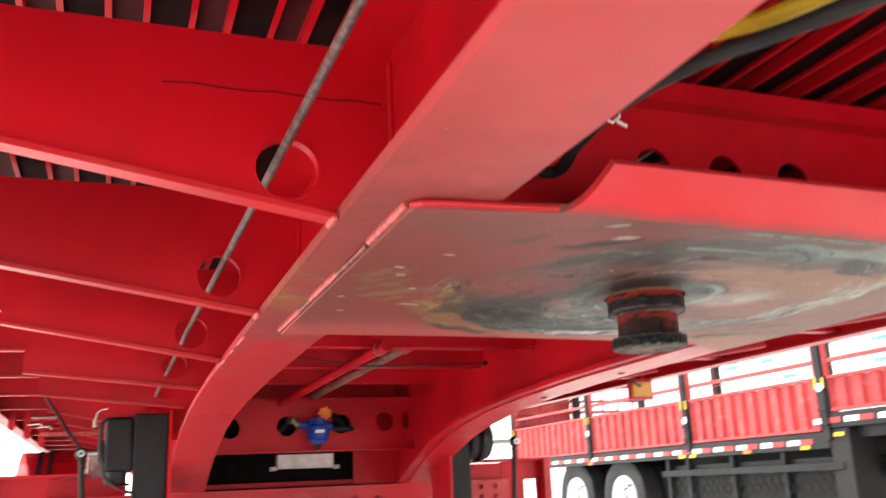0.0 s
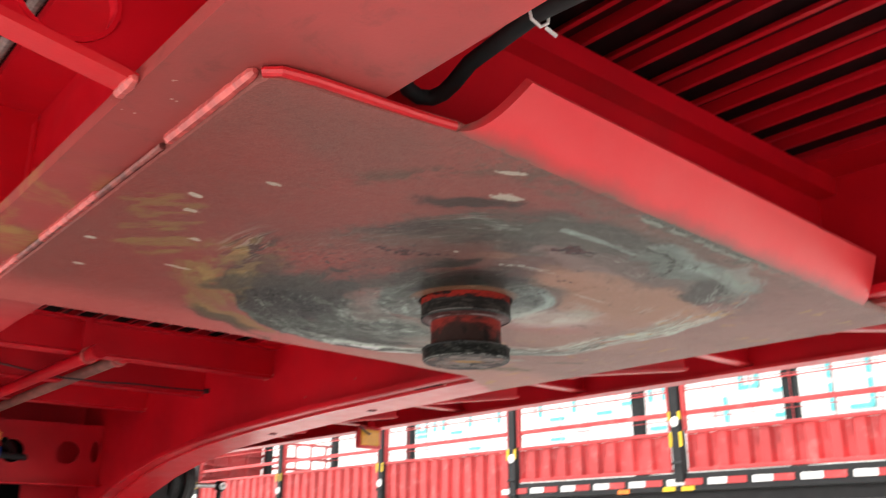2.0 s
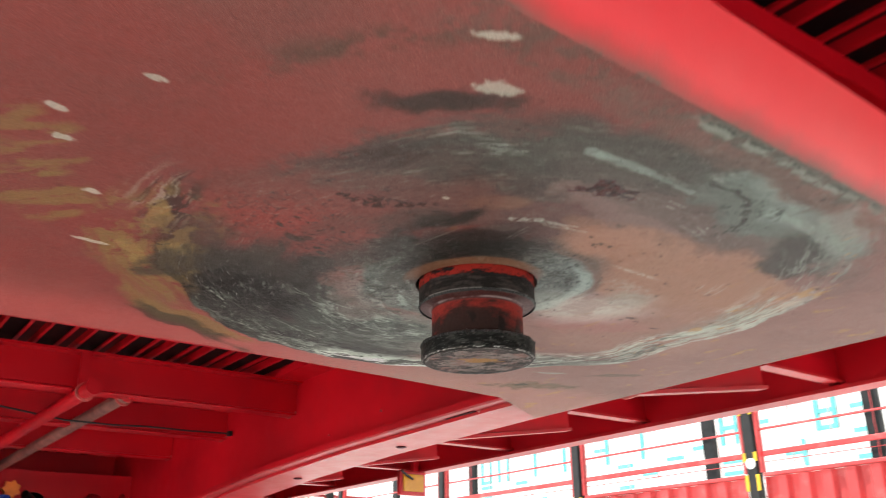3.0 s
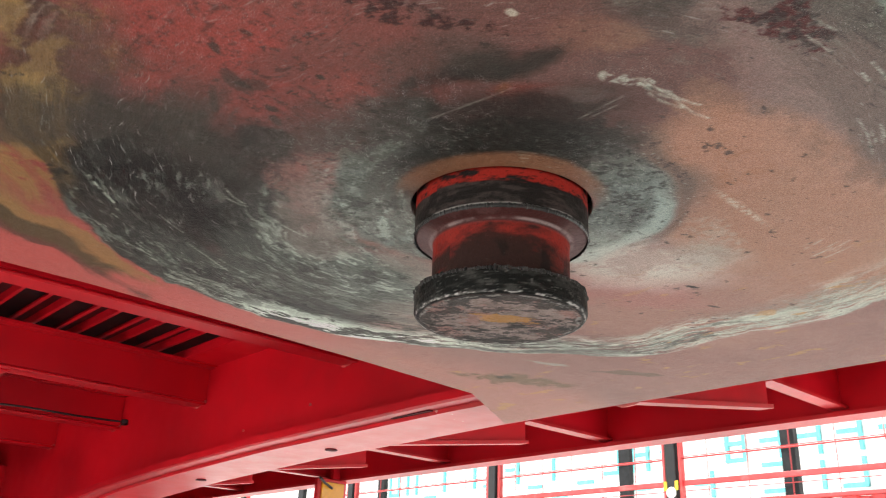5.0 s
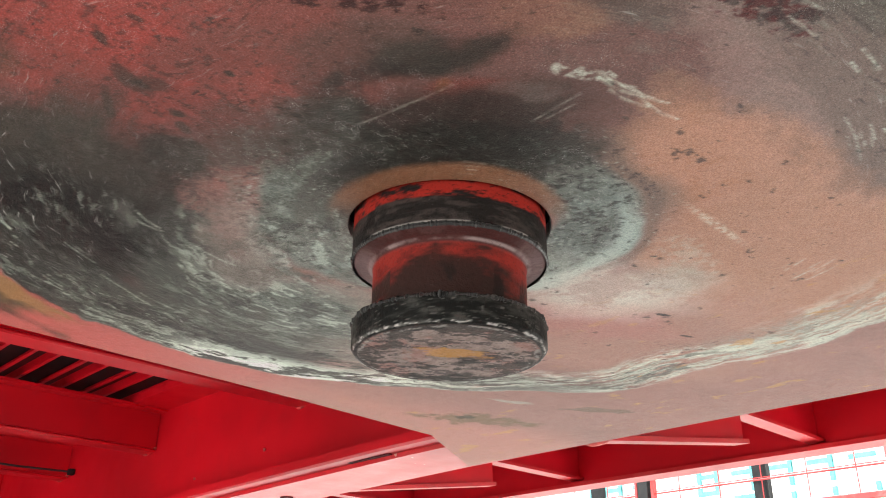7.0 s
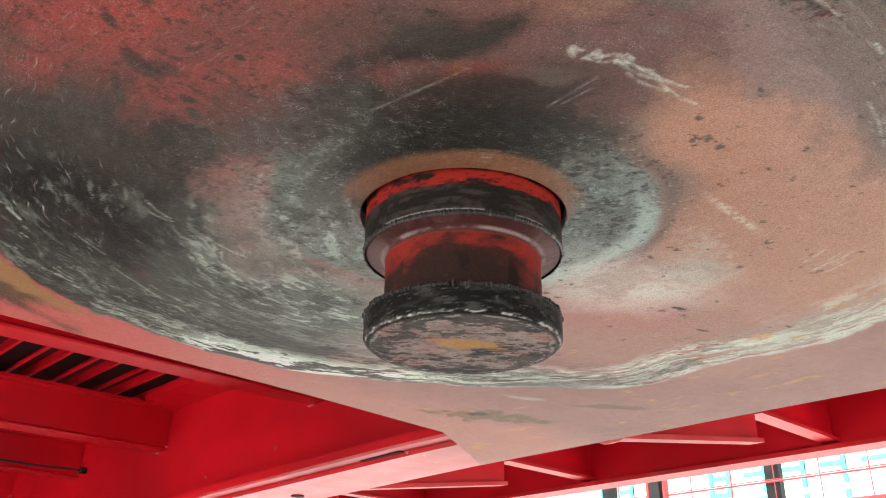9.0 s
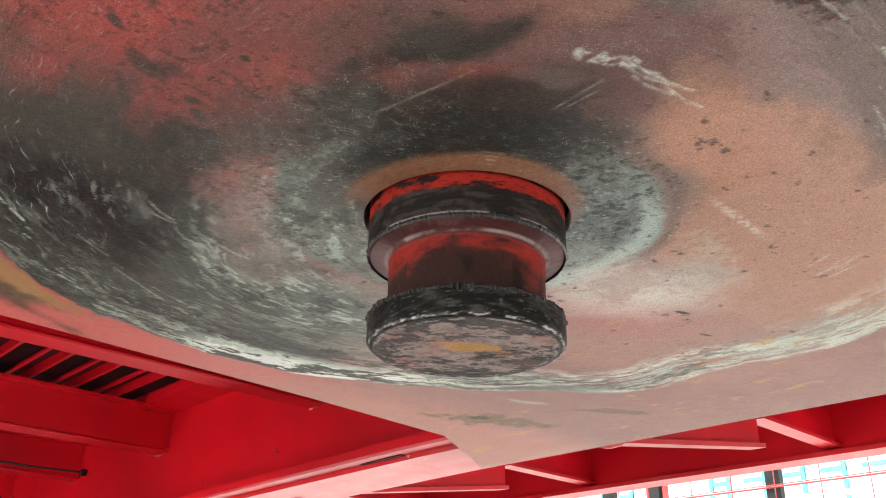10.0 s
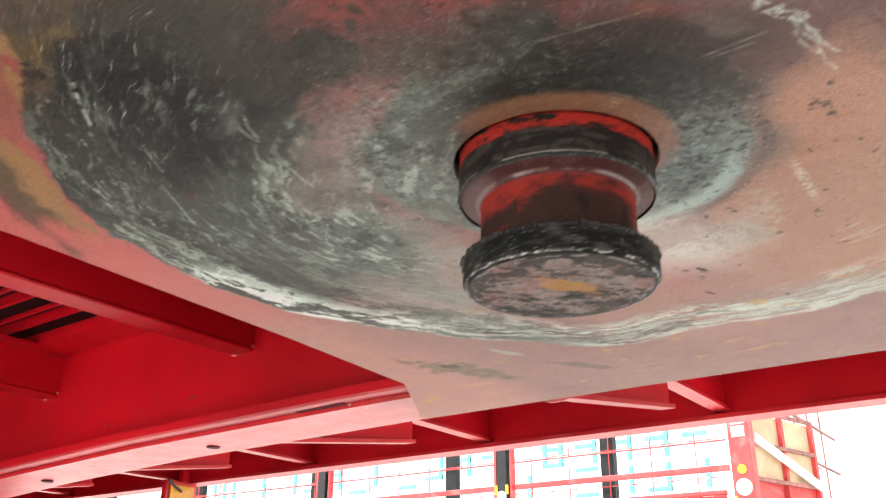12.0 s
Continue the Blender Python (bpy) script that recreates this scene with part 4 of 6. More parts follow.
    def stroke(px, py, value, alpha, gate=True):
        u, v = (px - x0) / step, (py - y0) / step
        i, j = np.floor(u).astype(int), np.floor(v).astype(int)
        fu, fv = u - i, v - j
        for di, dj, w in ((0, 0, (1 - fu) * (1 - fv)), (1, 0, fu * (1 - fv)), (0, 1, (1 - fu) * fv), (1, 1, fu * fv)):
            ok = (i + di >= 0) & (i + di < wide) & (j + dj >= 0) & ((j + dj) * wide + i + di < len(X))
            n = ((j + dj) * wide + i + di)[ok]
            al = ((alpha * w * np.ones(len(u)))[ok] * (thick[n] if gate else 1.0))[:, None]
            C[n] = C[n] * (1 - al) + np.array(value) * al

    for k in range(46):
        zone = rng.random()
        if zone < 0.45:
            a0, rr = radians(rng.normal(108, 20)), 0.325 - abs(rng.normal(0, 0.05))
        elif zone < 0.65:
            a0, rr = radians(rng.normal(20, 22)), 0.335 - abs(rng.normal(0, 0.02))
        else:
            a0, rr = radians(rng.normal(-105, 38)), 0.31 - abs(rng.normal(0, 0.04))
        lean, light = rng.normal(0, 0.2), rng.random() < 0.7
        for j in range(rng.integers(3, 16)):
            b0, rb = a0 + rng.normal(0, 0.05), rr + rng.normal(0, 0.008)
            length = rng.gamma(1.5, 0.011)
            a = b0 + np.linspace(0, length / rb, max(3, int(length / step * 1.5)))
            rad = rb + (a - b0) * rb * (lean + rng.normal(0, 0.04))
            stroke(0.025 + rad * np.cos(a), -0.005 + rad * np.sin(a), (0.5, 0.51, 0.47) if light else (0.03, 0.029, 0.026), 0.1 + 0.7 * rng.random() ** 2)
    for k in range(180):
        a0, rr = rng.uniform(0, math.tau), 0.064 + abs(rng.normal(0, 0.02))
        a = a0 + np.linspace(0, 0.014 / rr * rng.random(), 12)
        stroke(rr * np.cos(a), rr * np.sin(a), (0.45, 0.46, 0.43) if rng.random() < 0.6 else (0.02, 0.02, 0.018), (0.08 if math.sin(a0) < 0 else 0.25) + 0.25 * rng.random())
    over(ragged(blob(-0.068, -0.157, 0.012, 0.004, -30, 1.2, False), spot(260, 3, 0.75, 37), 3.4, 0.25) * smooth(spot(330, 2, 0.7, 38), 0.45, 0.65), (0.5, 0.5, 0.47), 0.55)
    over(ragged(blob(-0.08, -0.15, 0.005, 0.003, 40, 1.2, False), grit, 2.0, 0.3), (0.5, 0.5, 0.47), 0.45)
    over(ragged(blob(-0.076, -0.123, 0.016, 0.005, -28, 1.3), grit, 1.4), (0.17, 0.15, 0.14), 0.28)
    over(blob(0.11, -0.118, 0.032, 0.003, 3, 1.3, False) * smooth(grain, 0.4, 0.6), (0.5, 0.44, 0.38), 0.6)
    over(ragged(blob(0.219, -0.009, 0.007, 0.0022, -20, 0.8, False), grit, 1.6), (0.03, 0.022, 0.02), 0.95)
    over(ragged(blob(0.274, 0.005, 0.006, 0.0016, -20, 0.8, False), grit, 1.6), (0.05, 0.034, 0.03), 0.8)
    for xa, ya, xb, yb in ((-0.066, -0.1615, -0.043, -0.166), (-0.045, -0.1655, -0.021, -0.170), (-0.062, -0.1595, -0.033, -0.1645), (-0.035, -0.164, -0.006, -0.1655), (-0.05, -0.1575, -0.025, -0.162), (-0.064, -0.163, -0.03, -0.167),
                           (-0.144, 0.123, -0.125, 0.127), (-0.099, 0.132, -0.064, 0.141), (-0.123, 0.219, -0.043, 0.264), (-0.086, 0.247, -0.074, 0.25), (-0.15, 0.112, -0.128, 0.124), (-0.114, -0.053, -0.108, -0.086), (-0.109, -0.08, -0.104, -0.109), (-0.055, -0.114, -0.057, -0.146), (-0.052, -0.12, -0.052, -0.138)):
        t = np.linspace(0, 1, int(math.hypot(xb - xa, yb - ya) / step * 2) + 2)
        bow = 0.002 * np.sin(t * math.pi)
        faint = 0.35 if -0.12 < xa < -0.05 and -0.147 < yb < -0.08 else 1.0
        stroke(xa + (xb - xa) * t, ya + (yb - ya) * t + bow, (0.6, 0.6, 0.55), faint * (0.1 + 0.3 * np.abs(np.sin(t * 5 + xa * 900))), False)
        stroke(xa + (xb - xa) * t, ya + (yb - ya) * t + bow + step, (0.5, 0.5, 0.46), faint * 0.25 * np.abs(np.cos(t * 7 + ya * 700)), False)
    # bare metal and grease lean to a cool green-grey; deepen the dark smears
    top = C.max(axis=1)
    plainness = 1 - (top - C.min(axis=1)) / np.maximum(top, 1e-6)
    C[:, 1] *= 1 + 0.19 * plainness
    C[:, 2] *= 1 + 0.06 * plainness
    C *= (np.clip(C.mean(axis=1) / 0.24, 0.05, 1.6) ** 0.3)[:, None]
    S = quarter * (0.22 + 0.7 * band(-0.085, 0.0, 0.03, disc)) + inside * (0.7 * sector(75, 0.6, 0.3) + 0.6 * sector(15, 0.5, 0.3) * band(-0.08, 0.01, 0.02, disc)) * smooth(r, 0.12, 0.2) + 0.5 * front * band(-0.14, 0.0, 0.03, disc)
    # K: where the material paints its white glints
    K = 0.8 * ring * sector(10, 2.2, 0.4) + band(0.085, 0.17, 0.025) * sector(-170, 0.55, 0.3) + 0.7 * blob(-0.07, -0.155, 0.03, 0.015, -20, 1.2) + 0.7 * blob(0.13, -0.06, 0.04, 0.03, 0, 1.4) + 0.6 * front * band(-0.1, 0.0, 0.02, disc) + 0.7 * crisp * band(-0.05, 0.01, 0.02, disc) * sector(60, 1.2, 0.3)
    return np.clip(C, 0.004, 0.8), G, np.clip(S, 0, 1), np.clip(K, 0, 1)


def wear_plate(edge, hole, step=0.00115):
    """The plate as a fine sheet cut to the outline and round the pin, with its rim folded up to full thickness."""
    xs, ys = np.arange(-0.512, 0.556, step), np.arange(-0.386, 0.512, step)
    gx, gy = [v.ravel() for v in np.meshgrid(xs, ys)]
    colour, *layers = wear_pattern(gx, gy, step)
    e = np.array(edge)
    px, py = gx.copy(), gy.copy()
    within = np.zeros(len(gx), bool)
    best = np.full(len(gx), 9.0)
    bx, by = gx.copy(), gy.copy()
    for (ax, ay), (cx, cy) in zip(e, np.roll(e, -1, axis=0)):
        within ^= ((ay > gy) != (cy > gy)) & (gx < (cx - ax) * (gy - ay) / (cy - ay + 1e-12) + ax)
        t = np.clip(((gx - ax) * (cx - ax) + (gy - ay) * (cy - ay)) / ((cx - ax) ** 2 + (cy - ay) ** 2), 0, 1)
        qx, qy = ax + t * (cx - ax), ay + t * (cy - ay)
        d = np.hypot(gx - qx, gy - qy)
        closer = d < best
        best[closer], bx[closer], by[closer] = d[closer], qx[closer], qy[closer]
    rad = np.hypot(gx, gy)
    good = within & (rad > hole)
    px[~within], py[~within] = bx[~within], by[~within]
    near = rad <= hole
    scale_up = hole / np.maximum(rad[near], 1e-6)
    px[near], py[near] = gx[near] * scale_up, gy[near] * scale_up
    w, h = len(xs), len(ys)
    n = np.arange(w * h).reshape(h, w)
    quads = np.stack([n[:-1, :-1], n[:-1, 1:], n[1:, 1:], n[1:, :-1]], -1).reshape(-1, 4)
    quads = quads[good[quads].any(1)]
    pairs = np.concatenate([quads[:, [k, (k + 1) % 4]] for k in range(4)])
    key = np.sort(pairs, 1)
    _, first, count = np.unique(key[:, 0] * (w * h) + key[:, 1], return_index=True, return_counts=True)
    rim = pairs[first[count == 1]]
    used = np.unique(quads)
    place = np.full(w * h, -1)
    place[used] = np.arange(len(used))
    lifted = np.unique(rim)
    up = np.full(w * h, -1)
    up[lifted] = len(used) + np.arange(len(lifted))
    pts = np.concatenate([np.stack([px[used], py[used], np.full(len(used), Z)], 1), np.stack([px[lifted], py[lifted], np.full(len(lifted), Z + 0.01)], 1)])
    faces = np.concatenate([place[quads], np.stack([place[rim[:, 1]], place[rim[:, 0]], up[rim[:, 0]], up[rim[:, 1]]], 1)])
    me = bpy.data.meshes.new("wear_plate")
    me.vertices.add(len(pts))
    me.vertices.foreach_set("co", pts.astype(np.float32).ravel())
    me.loops.add(faces.size)
    me.loops.foreach_set("vertex_index", faces[:, ::-1].astype(np.int32).ravel())
    me.polygons.add(len(faces))
    me.polygons.foreach_set("loop_start", np.arange(0, faces.size, 4, dtype=np.int32))
    me.update(calc_edges=True)
    both = np.concatenate([used, lifted])
    layer = me.color_attributes.new("wear_colour", "FLOAT_COLOR", "POINT")
    layer.data.foreach_set("color", np.concatenate([colour[both], np.ones((len(both), 1))], 1).astype(np.float32).ravel())
    for name, values in zip(("grease", "sweep", "bare"), layers):
        me.attributes.new(name, "FLOAT", "POINT").data.foreach_set("value", values[both].astype(np.float32))
    me.materials.append(PLATE)
    ob = new("wear_plate", me)
    ob.parent = skid
    ob["label"] = "scuffed pinkish plate smeared with dark grease"
    return ob


wear_plate(outline, 0.0622)
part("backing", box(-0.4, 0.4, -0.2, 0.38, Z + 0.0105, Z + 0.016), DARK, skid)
lip = bmesh.new()
rows = []
for k in range(9):
    u = k / 8
    dz = 0.047 * (0.25 * u + 0.75 * u ** 1.9 * (1.6 - 0.6 * u))
    xl, xr = -0.345 + 0.052 * u ** 0.75, 0.415 - 0.019 * u
    dr = dz * 1.2
    yl, yr = -0.3745 - 0.034 * u ** 0.85, -0.333 - 0.035 * u ** 0.85
    rows.append([lip.verts.new(p) for p in ((xl, yl, Z + dz), (xr, yr, Z + dr), (xr, yr + 0.007, Z + dr + 0.0075), (xl, yl + 0.007, Z + dz + 0.0075))])
for a, b in zip(rows, rows[1:]):
    for j in range(4):
        lip.faces.new((a[j - 1], a[j], b[j], b[j - 1]))
lip.faces.new(rows[0])
lip.faces.new(rows[-1][::-1])
part("lead_in_lip", lip, LIP, skid, "bright red bent front lip", True)
for a, b in (((-0.5025, -0.345), (-0.502, -0.2)), ((-0.502, -0.05), (-0.502, 0.12)), ((-0.502, 0.2), (-0.502, 0.385)), ((0.543, -0.3), (0.541, -0.12)), ((0.541, 0.05), (0.54, 0.2)), ((0.538, 0.34), (0.537, 0.49))):
    part("weld_bead", bead((*a, Z + 0.0075), (*b, Z + 0.0075), 0.005, 0.004), WELD, skid)
part("seam", rod([(-0.5015, -0.19, Z + 0.006), (-0.502, 0.0, Z + 0.006), (-0.502, 0.385, Z + 0.006)], 0.0032, 8), SOILED, skid, "dirty brown seam along the plate")
rim_weld = rod([(-0.499, -0.35, Z + 0.0055), (-0.49, -0.36, Z + 0.005), (-0.466, -0.3645, Z + 0.005), (-0.42, -0.3675, Z + 0.005), (-0.37, -0.371, Z + 0.005), (-0.345, -0.374, Z + 0.005)], 0.004, 10)
part("weld_bead", rim_weld, RED_OLD, skid)

def pin_wear(R, A, Z0, X, Y):
    """Base colour and grease of the kingpin: old red paint, black grease, worn edges, a painted highlight ring, a
    smeared end face.
    """
    def around(freq, up, seed, octaves=5, gain=0.62):
        return cloud(A / math.tau * freq, Z0 * up + 40.3, octaves, gain, seed)

    n1, n2, n3 = around(10, 90, 51), around(28, 260, 52), around(14, 700, 53, 4)
    speck, drip = around(90, 900, 54, 3, 0.7), around(40, 30, 55)
    C = np.zeros((len(R), 3))
    G = np.full(len(R), 0.6)

    def over(f, colour, k=1.0):
        f = np.clip(f * k, 0, 1)[:, None]
        C[:] = C * (1 - f) + np.array(colour) * f

    ahead = np.cos(A - radians(-135))
    black, grime = (0.007, 0.007, 0.0065), (0.034, 0.034, 0.03)
    C[:] = black
    over(smooth(n2, 0.4, 0.75), grime, 0.7)
    over(smooth(n3, 0.58, 0.8) * smooth(n1, 0.45, 0.7), (0.08, 0.078, 0.07), 0.25)
    # collar: red along the top
    collar = smooth(Z0, -0.0236, -0.0232)
    over(collar, (0.018, 0.014, 0.013), 0.6)
    over(collar * smooth(n2, 0.45, 0.8), (0.05, 0.038, 0.034), 0.6)
    over(collar * smooth(Z0 + (n1 - 0.5) * 0.004, -0.0078, -0.0062) * smooth(n2, 0.2, 0.5), (0.25, 0.018, 0.012), 0.95)
    over(collar * smooth(speck, 0.7, 0.8), black, 0.7)
    over(smooth(-np.abs(Z0 + 0.0232), -0.0010, -0.0002) * smooth(n2, 0.5, 0.7), (0.26, 0.25, 0.235), 0.65)
    # chamfer and fillet under the collar
    under = smooth(-Z0, 0.0238, 0.0245) * smooth(Z0, -0.0315, -0.03)
    over(under, (0.07, 0.024, 0.022), 0.8)
    over(under * smooth(n2, 0.5, 0.8), (0.11, 0.06, 0.056), 0.5)
    # highlight ring round the fillet, painted in as a pale line
    over(smooth(-np.abs(Z0 + 0.0279), -0.0009, -0.0002) * smooth(n1, 0.3, 0.6), (0.32, 0.27, 0.26), 0.6)
    over(under * smooth(-ahead, -0.75, -0.15) * smooth(n1, 0.25, 0.5), (0.2, 0.14, 0.14), 0.6)
    # neck: red above and on the sides, black smear ahead
    neck = smooth(-Z0, 0.029, 0.031) * smooth(Z0, -0.0652, -0.0635)
    over(neck, (0.13, 0.018, 0.014))
    over(neck * smooth(Z0 + (n1 - 0.5) * 0.01, -0.048, -0.036), (0.21, 0.022, 0.016), 0.9)
    over(neck * smooth(n2, 0.5, 0.75), (0.09, 0.014, 0.012), 0.6)
    smut = smooth(-Z0, 0.035, 0.047) * 0.55 + 0.45 * smooth(ahead, 0.5, 0.95) + (n1 - 0.5) * 0.8
    over(neck * smooth(smut, 0.36, 0.72), (0.016, 0.013, 0.011), 0.9)
    over(neck * smooth(drip, 0.62, 0.75) * smooth(-Z0, 0.038, 0.048), black, 0.7)
    # lower flange: scuffs and a bright broken edge
    low = smooth(-Z0, 0.064, 0.0655)
    over(low * smooth(n2, 0.55, 0.75) * smooth(n1, 0.4, 0.6), (0.06, 0.06, 0.054), 0.4)
    over(low * smooth(speck, 0.74, 0.84), (0.17, 0.17, 0.155), 0.35)
    # end face
    c, s_ = math.cos(radians(-38)), math.sin(radians(-38))
    u, v = X * c + Y * s_, Y * c - X * s_
    m1, m2 = cloud(u * 60 + 11, v * 130 + 5, 6, 0.72, 56), cloud(X * 240 + 3, Y * 240, 3, 0.75, 57)
    face = smooth(-Z0, 0.0807, 0.0811) * smooth(-R, -0.0525, -0.0518)
    m3 = cloud(u * 34 + 2, v * 62 + 7, 7, 0.74, 59)
    over(face, (0.24, 0.185, 0.165))
    over(face * smooth(m2, 0.45, 0.75), (0.33, 0.28, 0.25), 0.4)
    over(face * smooth(m2, 0.5, 0.25), (0.06, 0.048, 0.043), 0.45)
    over(face * smooth(cloud(X * 70 + 5, Y * 70, 5, 0.65, 58), 0.5, 0.7), (0.27, 0.11, 0.09), 0.5)
    over(face * smooth(m1 + 0.25 * (m2 - 0.5), 0.56, 0.6), (0.008, 0.009, 0.008), 0.85)
    over(face * smooth(m3 + 0.35 * smooth(R, 0.02, 0.052) - 0.12, 0.55, 0.63), (0.007, 0.008, 0.007), 0.95)
    over(face * smooth(R + (m1 - 0.5) * 0.02, 0.044, 0.051) * smooth(m2, 0.35, 0.55), (0.02, 0.02, 0.018), 0.7)
    over(face * smooth(-np.hypot((u + 0.003) / 0.018, (v + 0.005) / 0.0075) + (m1 - 0.5) * 1.6, -1.15, -0.8), (0.4, 0.2, 0.04), 0.9)
    edge = smooth(-np.abs(R - 0.0536 + (n2 - 0.5) * 0.002), -0.0007, -0.0002) * smooth(-Z0, 0.0775, 0.0795)
    over(edge * smooth(n2, 0.28, 0.5) * (0.2 + 0.8 * smooth(speck, 0.42, 0.56)), (0.5, 0.5, 0.47), 0.75)
    over(smooth(-np.abs(R - 0.0495 + (m1 - 0.5) * 0.006), -0.002, -0.0005) * face * smooth(m2, 0.5, 0.65), (0.36, 0.36, 0.33), 0.6)
    return np.clip(C, 0.003, 0.8), G


def pin_mesh(profile, n, material, step=0.0006):
    """The turned kingpin as a fine skin with its wear in colour layers."""
    rs, zs = [], []
    for (ra, za), (rb, zb) in zip(profile, profile[1:]):
        k = max(1, int(math.hypot(rb - ra, zb - za) / step))
        rs += [ra + (rb - ra) * j / k for j in range(k)]
        zs += [za + (zb - za) * j / k for j in range(k)]
    rs, zs = np.array(rs + [profile[-1][0]]), np.array(zs + [profile[-1][1]])
    ang = np.linspace(-math.pi, math.pi, n, endpoint=False)
    A, R = np.meshgrid(ang, rs)
    A, R, Z0 = A.ravel(), R.ravel(), np.repeat(zs, n)
    X, Y = R * np.cos(A), R * np.sin(A)
    colour, oil = pin_wear(R, A, Z0, X, Y)
    i = np.arange(len(rs) - 1)[:, None] * n
    j = np.arange(n)[None, :]
    faces = np.stack([i + j, i + (j + 1) % n, i + n + (j + 1) % n, i + n + j], -1).reshape(-1, 4)
    me = bpy.data.meshes.new("pin")
    me.vertices.add(len(X))
    me.vertices.foreach_set("co", np.stack([X, Y, Z0], 1).astype(np.float32).ravel())
    me.loops.add(faces.size)
    me.loops.foreach_set("vertex_index", faces.astype(np.int32).ravel())
    me.polygons.add(len(faces))
    me.polygons.foreach_set("loop_start", np.arange(0, faces.size, 4, dtype=np.int32))
    me.update(calc_edges=True)
    layer = me.color_attributes.new("wear_colour", "FLOAT_COLOR", "POINT")
    layer.data.foreach_set("color", np.concatenate([colour, np.ones((len(X), 1))], 1).astype(np.float32).ravel())
    oily = me.attributes.new("grease", "FLOAT", "POINT")
    oily.data.foreach_set("value", oil.astype(np.float32))
    me.materials.append(material)
    ob = new("pin", me)
    ob.parent = kp
    ob["label"] = "worn red kingpin coated in black grease"
    return ob


# kingpin
kp = holder("kingpin", (0, 0, Z), trailer)
kp.scale = (1.03, 1.03, 1.0)
H = 0.081
pin_mesh([(0.0, -H), (0.0505, -H), (0.0535, -H + 0.0008), (0.055, -H + 0.003), (0.055, -H + 0.0148), (0.0542, -H + 0.0163), (0.0452, -H + 0.0171), (0.0445, -H + 0.0185),
                   (0.0445, -0.0308), (0.0453, -0.0285), (0.048, -0.0268), (0.0552, -0.0252), (0.057, -0.0235), (0.057, 0.009), (0.0, 0.009)], 288, PIN)
for z0, r0, amp in ((-H + 0.0156, 0.0535, 0.0017), (-0.0245, 0.056, 0.0009)):
    bm = bmesh.new()
    n = 420
    rings = []
    for k in range(n):
        a = math.tau * k / n
        lump = max(0.0, noise.noise((14 * math.cos(a), 14 * math.sin(a), z0 * 900))) ** 1.5 * amp + 1.1 * amp * max(0.0, noise.noise((60 * math.cos(a), 60 * math.sin(a), z0 * 300))) + 0.5 * amp * random.random() ** 6
        d = Vector((math.cos(a), math.sin(a), 0))
        rings.append([bm.verts.new(d * (r0 + 0.0005 + e * (0.0007 + lump)) + Vector((0, 0, z0 + h * (0.0014 + 0.8 * lump)))) for e, h in ((0, -1), (1, -0.4), (1, 0.5), (0, 1))])
    for k in range(n):
        p, q = rings[k - 1], rings[k]
        for j in range(4):
            bm.faces.new((p[j - 1], p[j], q[j], q[j - 1]))
    part("grease_ridge", bm, GREASE, kp, "ragged ridge of black grease")

# outriggers outside the beams
SHIFT = 0.045     # the right-hand ones stand a little further back
YS = [-1.88, -1.34, -0.80, -0.26, 0.275, 0.815, 1.355, 1.895]


def outrigger(s, y, low=0.0):
    """s: -1 or 1, the side."""
    c, w = (LEFT, 0.0735) if s < 0 else (RIGHT, 0.0825)
    ob = holder("outrigger", parent=trailer)
    x0, x1, x2 = c + s * 0.007, -0.995 if s < 0 else 0.957, s * 1.235
    tip = 1.336 if s < 0 and y < 1.0 else 1.306 if s < 0 else 1.318
    out = [(x0, FL + 0.014 - low), (x0, TOP), (x2, TOP), (x2, 1.37), (x1, 1.37), (x1, tip + 0.006), (c + s * w, FL + 0.012 - low)]
    hx, hz = (-0.608, 1.317) if y < 0 else (-0.62, 1.325)
    hole = [ring_pts(hx, hz, 0.034)] if s < 0 and y > -0.5 else []
    part("web", sheet(out, hole, 0.006, "y", y), RED, ob)
    bm = bmesh.new()
    a, b = (c + s * w, FL + 0.001 - low), (x1, tip)
    slab(bm, [(x, yy, z + dz) for yy in (y - 0.01, y + 0.015) for (x, z), dz in ((a, 0), (b, 0), (b, 0.007), (a, 0.007))])
    part("bottom_flange", bm, RED_OLD, ob)
    part("end_flange", box(min(x1, x2), max(x1, x2), y - 0.012, y + 0.018, 1.364, 1.37), RED_OLD, ob)
    if hole:
        part("collar", tube((hx, y - 0.0025, hz), (hx, y + 0.012, hz), 0.0375, 0.0035, 32), RED, ob)
    if s < 0 and -0.5 < y < 0:
        part("seam", rod([(-0.5 - 0.03 * k, y - 0.0004, 1.405 + 0.0015 * math.sin(2.1 * k + y)) for k in range(9)], 0.0008, 6), MAROON, ob, "dark seam line")
    if y < 0.6:
        part("weld_bead", bead((x0 + s * 0.001, y - 0.002, FL + 0.03), (x0 + s * 0.001, y - 0.002, TOP - 0.01), 0.004), RED, ob)
        part("weld_bead", bead((c + s * (w + 0.004), y - 0.014, FL + 0.002), (c + s * (w + 0.004), y + 0.02, FL + 0.002), 0.005), WELD, ob)


for y in YS:
    outrigger(-1, y)
    outrigger(1, y + SHIFT)
for k in range(12):
    outrigger(-1, 2.435 + 0.54 * k, 0.05)
    outrigger(1, 2.435 + SHIFT + 0.54 * k, 0.05)

